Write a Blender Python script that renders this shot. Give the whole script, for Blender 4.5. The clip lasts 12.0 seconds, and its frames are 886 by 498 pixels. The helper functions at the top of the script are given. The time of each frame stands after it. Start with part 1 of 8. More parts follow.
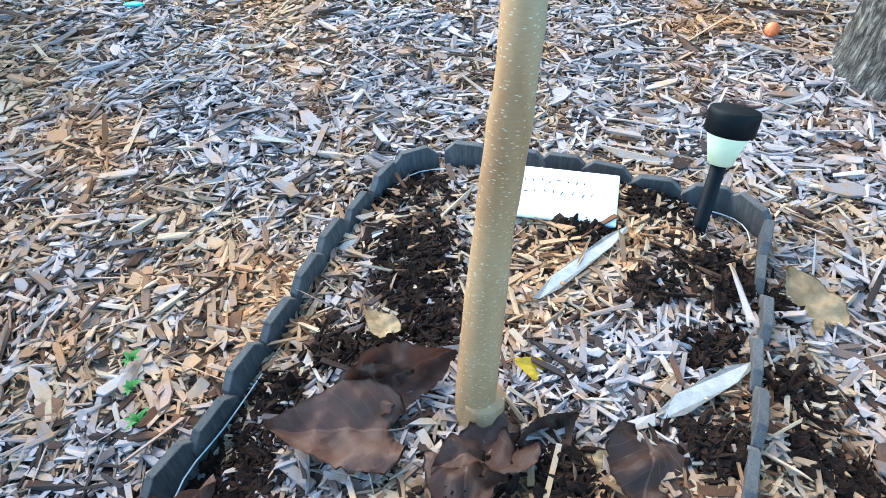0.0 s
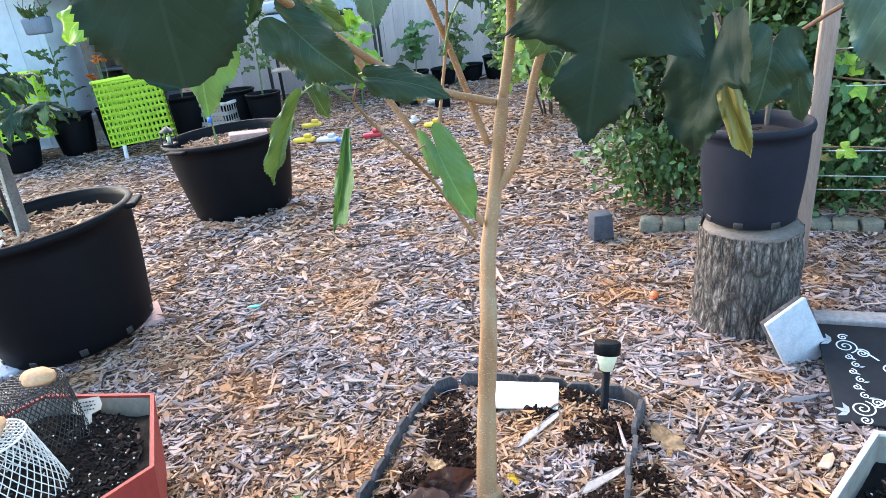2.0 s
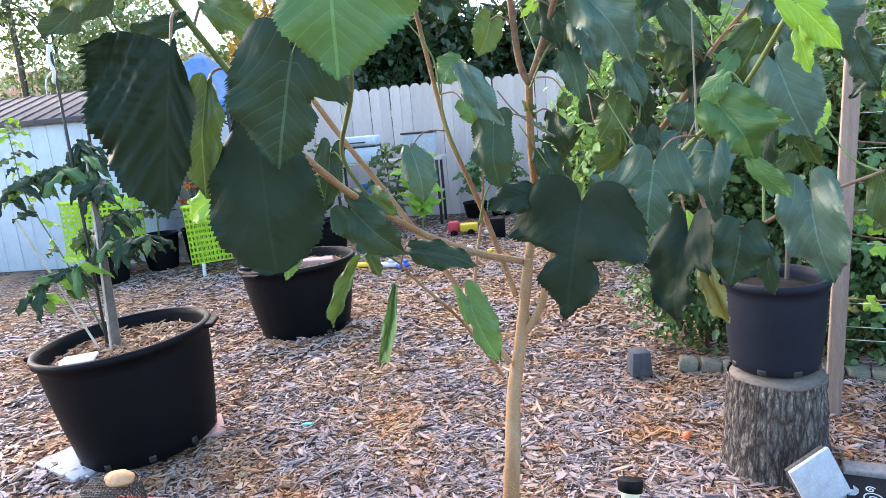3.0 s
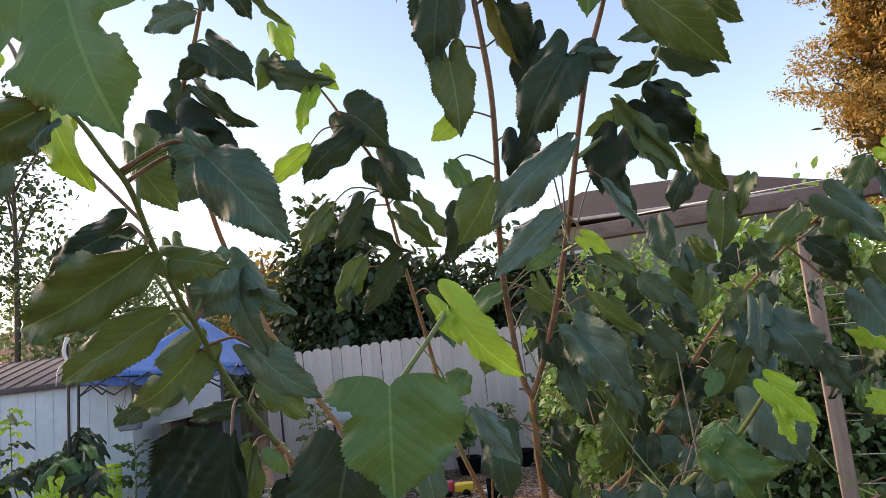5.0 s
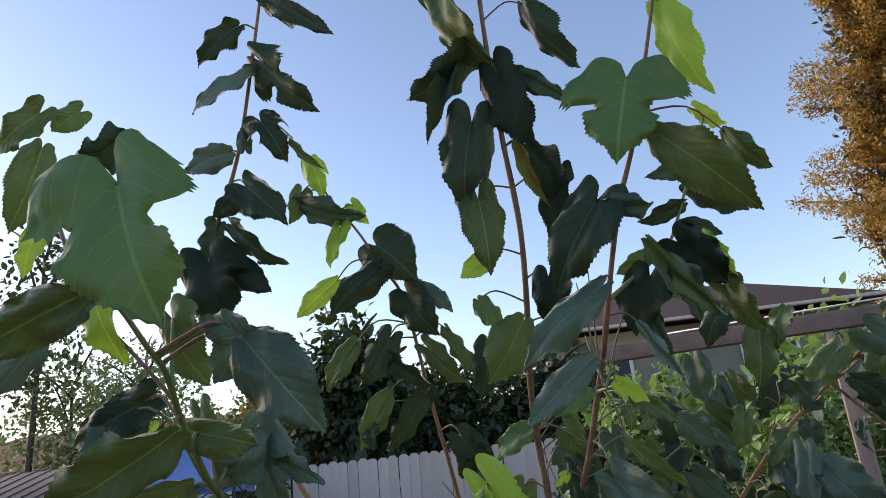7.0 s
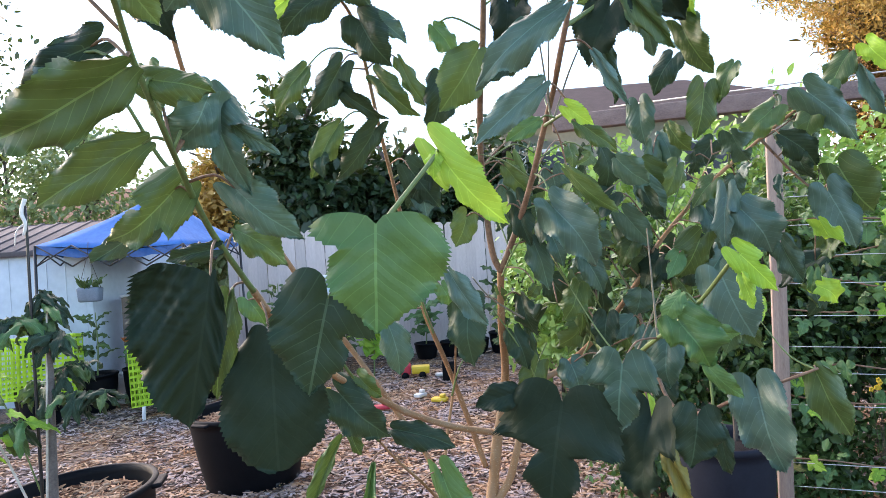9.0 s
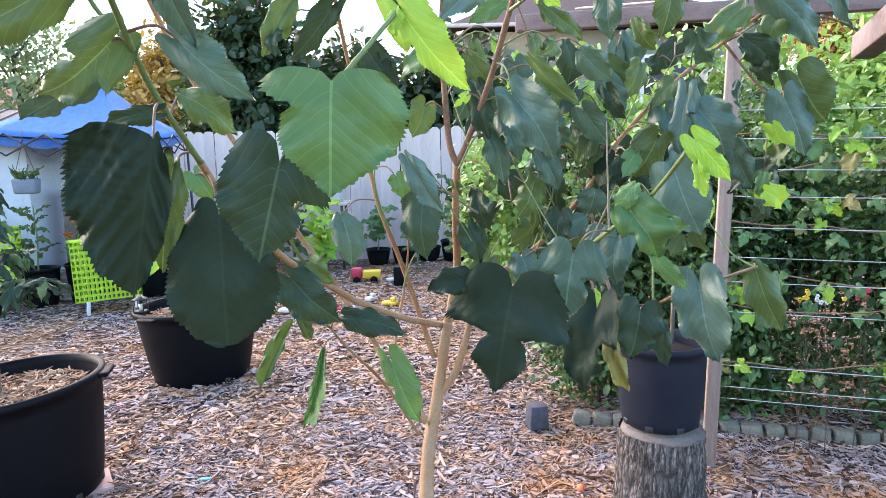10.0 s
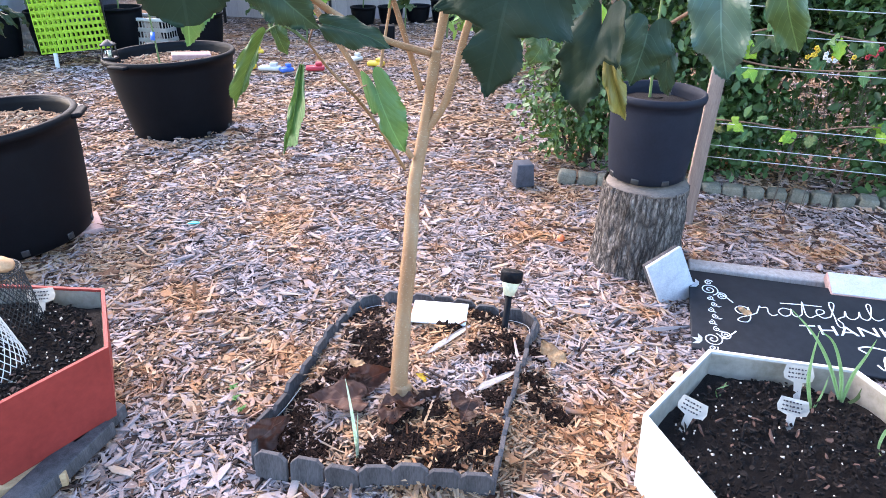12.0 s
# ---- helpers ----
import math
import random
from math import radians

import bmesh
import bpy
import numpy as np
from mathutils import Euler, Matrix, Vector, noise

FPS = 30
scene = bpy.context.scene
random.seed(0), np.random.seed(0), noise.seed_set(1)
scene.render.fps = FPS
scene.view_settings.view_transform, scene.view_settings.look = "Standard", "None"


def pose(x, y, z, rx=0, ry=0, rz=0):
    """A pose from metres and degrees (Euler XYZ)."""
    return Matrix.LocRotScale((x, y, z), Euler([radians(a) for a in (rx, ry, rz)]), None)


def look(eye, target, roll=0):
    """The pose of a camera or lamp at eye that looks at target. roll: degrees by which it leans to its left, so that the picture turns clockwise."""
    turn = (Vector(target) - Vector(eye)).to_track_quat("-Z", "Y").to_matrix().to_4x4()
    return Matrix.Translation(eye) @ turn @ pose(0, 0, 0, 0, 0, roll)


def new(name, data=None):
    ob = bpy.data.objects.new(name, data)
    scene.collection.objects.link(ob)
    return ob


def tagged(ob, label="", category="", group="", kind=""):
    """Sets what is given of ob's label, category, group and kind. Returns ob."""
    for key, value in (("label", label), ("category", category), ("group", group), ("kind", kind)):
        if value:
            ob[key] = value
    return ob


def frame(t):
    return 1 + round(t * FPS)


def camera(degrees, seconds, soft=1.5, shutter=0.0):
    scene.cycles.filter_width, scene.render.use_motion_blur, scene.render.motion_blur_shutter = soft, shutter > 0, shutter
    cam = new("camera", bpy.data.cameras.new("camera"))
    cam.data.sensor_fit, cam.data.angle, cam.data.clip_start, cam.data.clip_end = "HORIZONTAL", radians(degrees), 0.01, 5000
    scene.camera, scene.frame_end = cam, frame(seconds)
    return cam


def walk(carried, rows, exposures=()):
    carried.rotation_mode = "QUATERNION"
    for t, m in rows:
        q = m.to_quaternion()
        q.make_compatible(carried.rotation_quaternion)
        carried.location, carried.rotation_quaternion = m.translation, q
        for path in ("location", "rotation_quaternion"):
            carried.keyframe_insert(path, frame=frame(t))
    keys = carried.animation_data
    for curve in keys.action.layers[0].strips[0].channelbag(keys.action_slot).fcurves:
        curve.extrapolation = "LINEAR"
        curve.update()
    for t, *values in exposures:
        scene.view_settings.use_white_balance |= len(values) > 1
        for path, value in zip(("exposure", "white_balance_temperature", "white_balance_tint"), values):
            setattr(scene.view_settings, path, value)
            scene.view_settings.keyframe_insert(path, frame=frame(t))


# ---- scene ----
cam = camera(68.0, 12.0, soft=0.85)
PATH = [
    (0, (0.01, -0.44, 0.798), (-0.142, 0.972, -0.61), -3.2),
    (0.5, (0.082, -0.656, 0.897), (-0.125, 0.809, -0.449), -4.3),
    (1, (0.125, -0.848, 1.011), (-0.121, 0.677, -0.26), -5.7),
    (1.5, (0.07, -1.045, 1.17), (-0.191, 0.672, 0.178), -6.7),
    (2, (0.054, -1.249, 1.255), (-0.098, 0.597, 0.502), -6.4),
    (2.5, (0.115, -1.385, 1.306), (-0.071, 0.508, 0.688), -5.5),
    (3, (0.14, -1.464, 1.377), (-0.163, 0.474, 0.987), -5.2),
    (3.5, (0.122, -1.499, 1.43), (-0.143, 0.477, 1.27), -4.6),
    (3.7, (0.125, -1.504, 1.453), (-0.132, 0.477, 1.362), -5.0),
    (5.5, (0.112, -1.583, 1.571), (-0.072, 0.352, 2.042), -6.9),
    (6, (0.108, -1.589, 1.593), (-0.121, 0.31, 2.178), -5.8),
    (6.5, (0.102, -1.569, 1.614), (-0.131, 0.317, 2.237), -5.5),
    (6.7, (0.106, -1.566, 1.623), (-0.118, 0.315, 2.264), -5.9),
    (8.3, (0.089, -1.56, 1.553), (-0.066, 0.426, 1.863), -4.9),
    (8.5, (0.087, -1.559, 1.542), (-0.064, 0.426, 1.738), -4.7),
    (9, (0.086, -1.56, 1.497), (-0.03, 0.437, 1.495), -3.7),
    (9.5, (0.081, -1.559, 1.471), (0.024, 0.436, 1.34), -3.2),
    (10, (0.08, -1.547, 1.452), (0.094, 0.433, 1.174), -1.3),
    (10.5, (0.081, -1.544, 1.439), (0.115, 0.425, 1.094), -0.4),
    (11, (0.083, -1.525, 1.41), (0.091, 0.428, 0.978), 0.6),
    (11.5, (0.078, -1.513, 1.354), (0.077, 0.37, 0.683), 0.2),
    (12, (0.078, -1.504, 1.32), (0.123, 0.273, 0.404), 0.5),
]
walk(cam, [(t, look(eye, target, roll)) for t, eye, target, roll in PATH],
     [(0, 3.6, 5750, -7), (1, 3.62, 6350, 0), (2, 3.64, 6800, 11), (3.2, 3.4, 7050, 19), (5.5, 2.02, 8700, 29), (6.5, 1.77, 7900, 26), (8.5, 2.32, 6900, 24), (9, 3.18, 7200, 22), (9.5, 3.48, 6950, 23), (11, 3.8, 6950, 23), (12, 3.78, 6700, 21)])

# ---- light: dusk, sun just gone behind the trees ahead on the left ----
world = bpy.data.worlds.new("dusk_sky")
scene.world = world
world.use_nodes = True
_wt = world.node_tree
_bg = _wt.nodes["Background"]
_sky = _wt.nodes.new("ShaderNodeTexSky")
_sky.sky_type = "NISHITA"
_sky.sun_disc = False
_sky.sun_elevation = radians(11)
_sky.sun_rotation = radians(-75)
_sky.air_density = 1.0
_sky.dust_density = 0.6
_sky.ozone_density = 2.5
_wt.links.new(_sky.outputs[0], _bg.inputs[0])
_bg.inputs[1].default_value = 0.115
_sun_data = bpy.data.lights.new("sun", "SUN")
_sun_data.energy, _sun_data.angle, _sun_data.color = 1.2, radians(80), (1.0, 0.88, 0.77)
sun_lamp = new("sun", _sun_data)
sun_lamp.matrix_world = look((-2.3, 4.1, 2.3), (0, 0, 0))

# ---- materials ----
MATS = {}


def mat(name):
    m = bpy.data.materials.new(name)
    m.use_nodes = True
    return m, m.node_tree, m.node_tree.nodes["Principled BSDF"]


def node(nt, kind, **values):
    n = nt.nodes.new(kind)
    for key, value in values.items():
        n.inputs[key].default_value = value
    return n


def coords(nt, scale=1.0, stretch=(1, 1, 1), which="Object"):
    """Object coordinates, scaled; returns the vector socket."""
    tc = nt.nodes.new("ShaderNodeTexCoord")
    mp = nt.nodes.new("ShaderNodeMapping")
    mp.inputs["Scale"].default_value = [scale * s for s in stretch]
    nt.links.new(tc.outputs[which], mp.inputs[0])
    return mp.outputs[0]


def ramp(nt, fac, stops):
    r = nt.nodes.new("ShaderNodeValToRGB")
    el = r.color_ramp.elements
    while len(el) < len(stops):
        el.new(0.5)
    for e, (pos, col) in zip(el, stops):
        e.position, e.color = pos, (*col, 1)
    nt.links.new(fac, r.inputs[0])
    return r.outputs[0]


def mix(nt, fac, a, b, kind="MIX"):
    m = nt.nodes.new("ShaderNodeMix")
    m.data_type, m.blend_type = "RGBA", kind
    for sock, v in ((m.inputs[0], fac), (m.inputs[6], a), (m.inputs[7], b)):
        if isinstance(v, (int, float)):
            sock.default_value = v
        elif isinstance(v, tuple):
            sock.default_value = (*v, 1)
        else:
            nt.links.new(v, sock)
    return m.outputs[2]


def bump(nt, bsdf, height, strength=0.4, distance=0.004):
    b = nt.nodes.new("ShaderNodeBump")
    b.inputs["Strength"].default_value, b.inputs["Distance"].default_value = strength, distance
    nt.links.new(height, b.inputs["Height"])
    nt.links.new(b.outputs[0], bsdf.inputs["Normal"])


def noise_tex(nt, vec, scale, detail=4.0, rough=0.6):
    n = node(nt, "ShaderNodeTexNoise", Scale=scale, Detail=detail, Roughness=rough)
    nt.links.new(vec, n.inputs["Vector"])
    return n.outputs[0]


def simple(name, dark, light, scale=30.0, rough=0.6, metal=0.0, relief=0.3, dist=0.002, stretch=(1, 1, 1), fine=None, random_tint=0.0, spec=0.5):
    """A worn surface: two colours mixed by coarse and fine noise, with relief; random_tint varies it from thing to thing."""
    m, nt, b = mat(name)
    v = coords(nt, 1.0, stretch)
    coarse = noise_tex(nt, v, scale, 5)
    grain = noise_tex(nt, v, fine or scale * 7, 3)
    both = mix(nt, 0.45, coarse, grain)
    col = ramp(nt, both, [(0.32, dark), (0.68, light)])
    if random_tint:
        info = nt.nodes.new("ShaderNodeObjectInfo")
        hsv = node(nt, "ShaderNodeHueSaturation")
        mr = node(nt, "ShaderNodeMapRange")
        mr.inputs[3].default_value, mr.inputs[4].default_value = 1 - random_tint, 1 + random_tint
        nt.links.new(info.outputs["Random"], mr.inputs[0])
        nt.links.new(mr.outputs[0], hsv.inputs["Value"])
        nt.links.new(col, hsv.inputs["Color"])
        col = hsv.outputs[0]
    nt.links.new(col, b.inputs["Base Color"])
    b.inputs["Roughness"].default_value, b.inputs["Metallic"].default_value = rough, metal
    b.inputs["Specular IOR Level"].default_value = spec
    if relief:
        bump(nt, b, both, relief, dist)
    MATS[name] = m
    return m


def leaf_material(name, dark, light, young=0.0, rough=0.42, veins=True, through_tint=0.4, vein_show=0.3, spec=0.4):
    """A leaf: base colour by leaf, pale midrib and side veins from its own UV, a little light through the blade."""
    m, nt, b = mat(name)
    info = nt.nodes.new("ShaderNodeObjectInfo")
    geo = nt.nodes.new("ShaderNodeNewGeometry")
    add = nt.nodes.new("ShaderNodeMath")
    add.operation = "ADD"
    nt.links.new(info.outputs["Random"], add.inputs[0])
    nt.links.new(geo.outputs["Random Per Island"], add.inputs[1])
    frac = nt.nodes.new("ShaderNodeMath")
    frac.operation = "FRACT"
    nt.links.new(add.outputs[0], frac.inputs[0])
    base = ramp(nt, frac.outputs[0], [(0.0, dark), (0.75, light), (1.0, tuple(min(1, c * 1.25) for c in light))])
    v = coords(nt, 1.0)
    mottled = mix(nt, noise_tex(nt, v, 45.0, 4), base, tuple(c * 0.72 for c in dark))
    mixed = mix(nt, 0.5, base, mottled)
    if veins:
        uv = nt.nodes.new("ShaderNodeUVMap")
        sep = nt.nodes.new("ShaderNodeSeparateXYZ")
        nt.links.new(uv.outputs[0], sep.inputs[0])

        def m2(op, a, b2, c=None):
            n = nt.nodes.new("ShaderNodeMath")
            n.operation = op
            for i, val in enumerate((a, b2, c)):
                if val is None:
                    continue
                if isinstance(val, (int, float)):
                    n.inputs[i].default_value = val
                else:
                    nt.links.new(val, n.inputs[i])
            return n.outputs[0]

        side = m2("ABSOLUTE", m2("SUBTRACT", sep.outputs[0], 0.5), 0)
        mid = m2("LESS_THAN", side, 0.012)
        # side veins leave the midrib slanting towards the tip
        wobble = m2("MULTIPLY", m2("SUBTRACT", noise_tex(nt, v, 9.0, 2), 0.5), 0.2)
        slant = m2("ADD", m2("SUBTRACT", sep.outputs[1], m2("MULTIPLY", side, 0.9)), wobble)
        wave = m2("ABSOLUTE", m2("SUBTRACT", m2("FRACT", m2("MULTIPLY", slant, 7.5), 0), 0.5), 0)
        ribs = m2("LESS_THAN", wave, 0.03)
        vein = m2("MAXIMUM", mid, m2("MULTIPLY", ribs, 0.55))
        pale = tuple(min(1.0, c * 2.2 + 0.02) for c in light)
        mixed = mix(nt, m2("MULTIPLY", vein, vein_show), mixed, pale)
        puff = m2("SUBTRACT", m2("MULTIPLY", wave, 1.0), m2("MULTIPLY", vein, 0.4))
        crinkle = noise_tex(nt, v, 55.0, 3, 0.6)
        bump(nt, b, m2("ADD", puff, m2("MULTIPLY", crinkle, 1.5)), 0.34, 0.0025)
    nt.links.new(mixed, b.inputs["Base Color"])
    b.inputs["Roughness"].default_value = rough
    b.inputs["Specular IOR Level"].default_value = spec
    out = nt.nodes["Material Output"]
    tr = nt.nodes.new("ShaderNodeBsdfTranslucent")
    tint = mix(nt, through_tint, mixed, (0.3, 0.48, 0.06))
    nt.links.new(tint, tr.inputs[0])
    ms = nt.nodes.new("ShaderNodeMixShader")
    ms.inputs[0].default_value = 0.1 + young
    nt.links.new(b.outputs[0], ms.inputs[1])
    nt.links.new(tr.outputs[0], ms.inputs[2])
    nt.links.new(ms.outputs[0], out.inputs[0])
    MATS[name] = m
    return m


def chip_material(name, fresh, tone_gain=1.0):
    """Shredded wood mulch: every chip its own grey, tan or brown; fresh moves the balance towards tan; the last factor
    scales the tones, for paler straw and for open light painted into far ground.
    """
    m, nt, b = mat(name)
    geo = nt.nodes.new("ShaderNodeNewGeometry")
    v = coords(nt, 1.0)
    rnd = geo.outputs["Random Per Island"]
    pale = lambda stops: [(at, tuple(min(0.6, c * tone_gain) for c in rgb)) for at, rgb in stops]
    # near-black first stops also put the shade of gaps into some chips' colour
    grey = ramp(nt, rnd, pale([(0.0, (0.012, 0.007, 0.006)), (0.13, (0.05, 0.033, 0.03)), (0.26, (0.196, 0.157, 0.152)), (0.6, (0.31, 0.25, 0.246)), (0.85, (0.36, 0.294, 0.287)), (1.0, (0.41, 0.336, 0.308))]))
    tan = ramp(nt, rnd, pale([(0.0, (0.02, 0.008, 0.006)), (0.13, (0.08, 0.033, 0.018)), (0.26, (0.24, 0.135, 0.077)), (0.65, (0.36, 0.225, 0.138)), (1.0, (0.42, 0.3, 0.205))]))
    patch = noise_tex(nt, v, 1.9, 3, 0.7)
    fine = noise_tex(nt, v, 30.0, 2)
    both = mix(nt, 0.38, patch, fine)
    fac = ramp(nt, both, [(0.51 - fresh, (0, 0, 0)), (0.6 - fresh, (1, 1, 1))])
    col = mix(nt, fac, grey, tan)
    rust = ramp(nt, noise_tex(nt, v, 2.7, 4, 0.75), [(0.5, (0, 0, 0)), (0.63, (0.85, 0.85, 0.85))])
    col = mix(nt, rust, col, ramp(nt, rnd, [(0.0, (0.12, 0.045, 0.018)), (0.5, (0.4, 0.19, 0.08)), (1.0, (0.5, 0.3, 0.16))]))
    fibre = noise_tex(nt, coords(nt, 1.0), 210.0, 3, 0.7)
    col = mix(nt, 0.3, col, mix(nt, fibre, (0.15, 0.13, 0.12), (0.8, 0.78, 0.75)), "OVERLAY")
    nt.links.new(col, b.inputs["Base Color"])
    b.inputs["Roughness"].default_value = 0.85
    b.inputs["Specular IOR Level"].default_value = 0.25
    bump(nt, b, fibre, 0.6, 0.002)
    MATS[name] = m


chip_material("mulch_chips", 0.02)
chip_material("mulch_slivers", 0.08)
# far chips: brighter light of the open ground put into paler tones
chip_material("far_mulch_lit", 0.06, 1.36)
chip_material("bed_chips", 0.075)
chip_material("straw_mulch", 0.2, 1.15)
# leaf_shade: blades turned from the light, their shade put into the base green
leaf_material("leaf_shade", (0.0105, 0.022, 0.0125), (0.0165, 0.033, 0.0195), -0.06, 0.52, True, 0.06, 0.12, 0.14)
# pale silvery blade: sky reflected on upper faces, painted as leaf colour
leaf_material("leaf_sky_sheen", (0.05, 0.108, 0.082), (0.09, 0.165, 0.13), 0.02, 0.42, True, 0.1)
leaf_material("leaf_dark", (0.016, 0.037, 0.021), (0.03, 0.06, 0.034), 0.0, 0.46, True, 0.1, 0.45, 0.2)
# blue-green blade: part leaf colour, part sky sheen painted in
leaf_material("leaf_teal", (0.032, 0.076, 0.05), (0.06, 0.122, 0.082), 0.02, 0.44, True, 0.1, 0.4)
leaf_material("leaf_mid", (0.042, 0.078, 0.022), (0.075, 0.13, 0.036), 0.06, 0.5, True, 0.12, 0.45)
leaf_material("leaf_green", (0.052, 0.135, 0.04), (0.08, 0.18, 0.055), 0.08, 0.46, True, 0.15)
leaf_material("leaf_lime", (0.17, 0.38, 0.035), (0.28, 0.47, 0.055), 0.22, 0.48)
leaf_material("leaf_yellowed", (0.1, 0.11, 0.025), (0.22, 0.19, 0.05), 0.06, 0.5, True, 0.2)
leaf_material("hedge_leaf", (0.016, 0.048, 0.015), (0.115, 0.22, 0.078), 0.14, 0.38, veins=False)
leaf_material("hedge_leaf_bright", (0.14, 0.29, 0.06), (0.33, 0.5, 0.15), 0.2, 0.42, veins=False)
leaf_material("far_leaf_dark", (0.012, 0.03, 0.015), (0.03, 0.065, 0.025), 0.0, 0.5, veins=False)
leaf_material("far_leaf_pale", (0.1, 0.16, 0.07), (0.25, 0.3, 0.14), 0.1, 0.5, veins=False)
leaf_material("orange_leaf", (0.3, 0.15, 0.03), (0.62, 0.38, 0.1), 0.05, 0.6, veins=False)
# darker orange for the cypress interior, its shade put into the leaf colour
leaf_material("orange_leaf_shaded", (0.06, 0.03, 0.012), (0.16, 0.075, 0.025), 0.02, 0.6, veins=False)


def floor_material():
    """Trodden mulch below the loose chips: small slivers of many browns and greys, patchy."""
    m, nt, b = mat("mulch_floor")
    cols, heights = [], []
    for scale, stretch in ((58.0, (1, 0.3, 1)), (66.0, (0.32, 1, 1))):
        vor = node(nt, "ShaderNodeTexVoronoi", Scale=scale)
        nt.links.new(coords(nt, 1.0, stretch), vor.inputs["Vector"])
        sep = nt.nodes.new("ShaderNodeSeparateColor")
        nt.links.new(vor.outputs["Color"], sep.inputs[0])
        cols.append(ramp(nt, sep.outputs[0], [(0.0, (0.01, 0.006, 0.005)), (0.3, (0.045, 0.03, 0.024)), (0.65, (0.15, 0.11, 0.093)), (1.0, (0.3, 0.245, 0.215))]))
        heights.append(vor.outputs["Distance"])
    v = coords(nt, 1.0)
    pick = ramp(nt, noise_tex(nt, v, 14.0, 2), [(0.47, (0, 0, 0)), (0.53, (1, 1, 1))])
    col = mix(nt, pick, cols[0], cols[1])
    patch = ramp(nt, noise_tex(nt, v, 1.9, 3, 0.7), [(0.42, (0, 0, 0)), (0.6, (0.5, 0.5, 0.5))])
    col = mix(nt, patch, col, (0.3, 0.17, 0.09))
    nt.links.new(col, b.inputs["Base Color"])
    b.inputs["Roughness"].default_value = 0.95
    b.inputs["Specular IOR Level"].default_value = 0.15
    bump(nt, b, mix(nt, pick, heights[0], heights[1]), 0.8, 0.01)
    MATS["mulch_floor"] = m


floor_material()
simple("potting_soil", (0.004, 0.003, 0.003), (0.017, 0.012, 0.01), 45, 0.9, relief=1.0, dist=0.01, spec=0.2)
simple("clumped_compost", (0.006, 0.003, 0.0022), (0.036, 0.018, 0.012), 40, 0.9, relief=1.0, dist=0.008, spec=0.12)
simple("young_bark", (0.1, 0.05, 0.03), (0.3, 0.18, 0.11), 30, 0.6, relief=0.3, dist=0.001)
simple("green_stem", (0.08, 0.13, 0.04), (0.16, 0.22, 0.07), 30, 0.5, relief=0.1)
simple("dark_stem", (0.03, 0.025, 0.02), (0.1, 0.07, 0.05), 30, 0.6, relief=0.2)


def bark_material(name, dark, light):
    """Furrowed bark: winding upright ridges broken by small cross cracks, each ridge of its own tone."""
    m, nt, b = mat(name)
    grain = noise_tex(nt, coords(nt, 1.0), 150.0, 4)
    moss = noise_tex(nt, coords(nt, 1.0), 9.0, 3)
    cracks, tones = [], []
    for across, along, warp in ((46, 9, 1.8), (105, 30, 1.4)):
        v = coords(nt, 1.0, (across, across, along))
        wander = node(nt, "ShaderNodeTexNoise", Scale=0.7, Detail=5.0, Roughness=0.7)
        nt.links.new(v, wander.inputs["Vector"])
        moved = mix(nt, 1.0, v, mix(nt, 1.0, wander.outputs["Color"], (warp, warp, 0.4 * warp), "MULTIPLY"), "ADD")
        edge = node(nt, "ShaderNodeTexVoronoi", Scale=1.0)
        edge.feature = "DISTANCE_TO_EDGE"
        nt.links.new(moved, edge.inputs["Vector"])
        cell = node(nt, "ShaderNodeTexVoronoi", Scale=1.0)
        nt.links.new(moved, cell.inputs["Vector"])
        grey = nt.nodes.new("ShaderNodeRGBToBW")
        nt.links.new(cell.outputs["Color"], grey.inputs[0])
        tones.append(grey.outputs[0])
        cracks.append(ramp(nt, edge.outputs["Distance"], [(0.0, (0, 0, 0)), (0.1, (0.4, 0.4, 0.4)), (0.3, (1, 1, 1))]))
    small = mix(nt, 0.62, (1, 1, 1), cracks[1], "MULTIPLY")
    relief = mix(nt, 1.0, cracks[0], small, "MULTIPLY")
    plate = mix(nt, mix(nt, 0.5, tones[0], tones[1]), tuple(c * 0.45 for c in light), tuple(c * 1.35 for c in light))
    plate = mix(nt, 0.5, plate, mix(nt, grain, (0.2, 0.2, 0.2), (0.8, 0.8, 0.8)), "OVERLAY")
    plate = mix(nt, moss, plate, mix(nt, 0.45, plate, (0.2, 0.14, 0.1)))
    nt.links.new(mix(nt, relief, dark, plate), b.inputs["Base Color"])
    b.inputs["Roughness"].default_value = 0.92
    bump(nt, b, mix(nt, 0.2, relief, grain), 1.0, 0.014)
    MATS[name] = m


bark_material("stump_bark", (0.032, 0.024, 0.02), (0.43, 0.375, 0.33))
simple("cut_wood", (0.08, 0.062, 0.05), (0.19, 0.15, 0.125), 12, 0.8, relief=0.4)
simple("grey_wood", (0.2, 0.17, 0.155), (0.42, 0.38, 0.35), 14, 0.85, relief=0.7, stretch=(4, 4, 0.3), fine=140, random_tint=0.12)
simple("edging_wood", (0.022, 0.019, 0.019), (0.105, 0.093, 0.092), 22, 0.85, relief=0.8, stretch=(2.5, 2.5, 0.4), fine=160, random_tint=0.2)
simple("black_plastic", (0.002, 0.0026, 0.004), (0.0045, 0.0052, 0.0072), 18, 0.55, relief=0.12, dist=0.001, spec=0.12)
simple("grey_plastic", (0.0085, 0.0108, 0.018), (0.0138, 0.0172, 0.0272), 16, 0.6, relief=0.1, spec=0.15)
simple("cream_lens", (0.62, 0.62, 0.42), (0.75, 0.75, 0.55), 10, 0.35, relief=0)
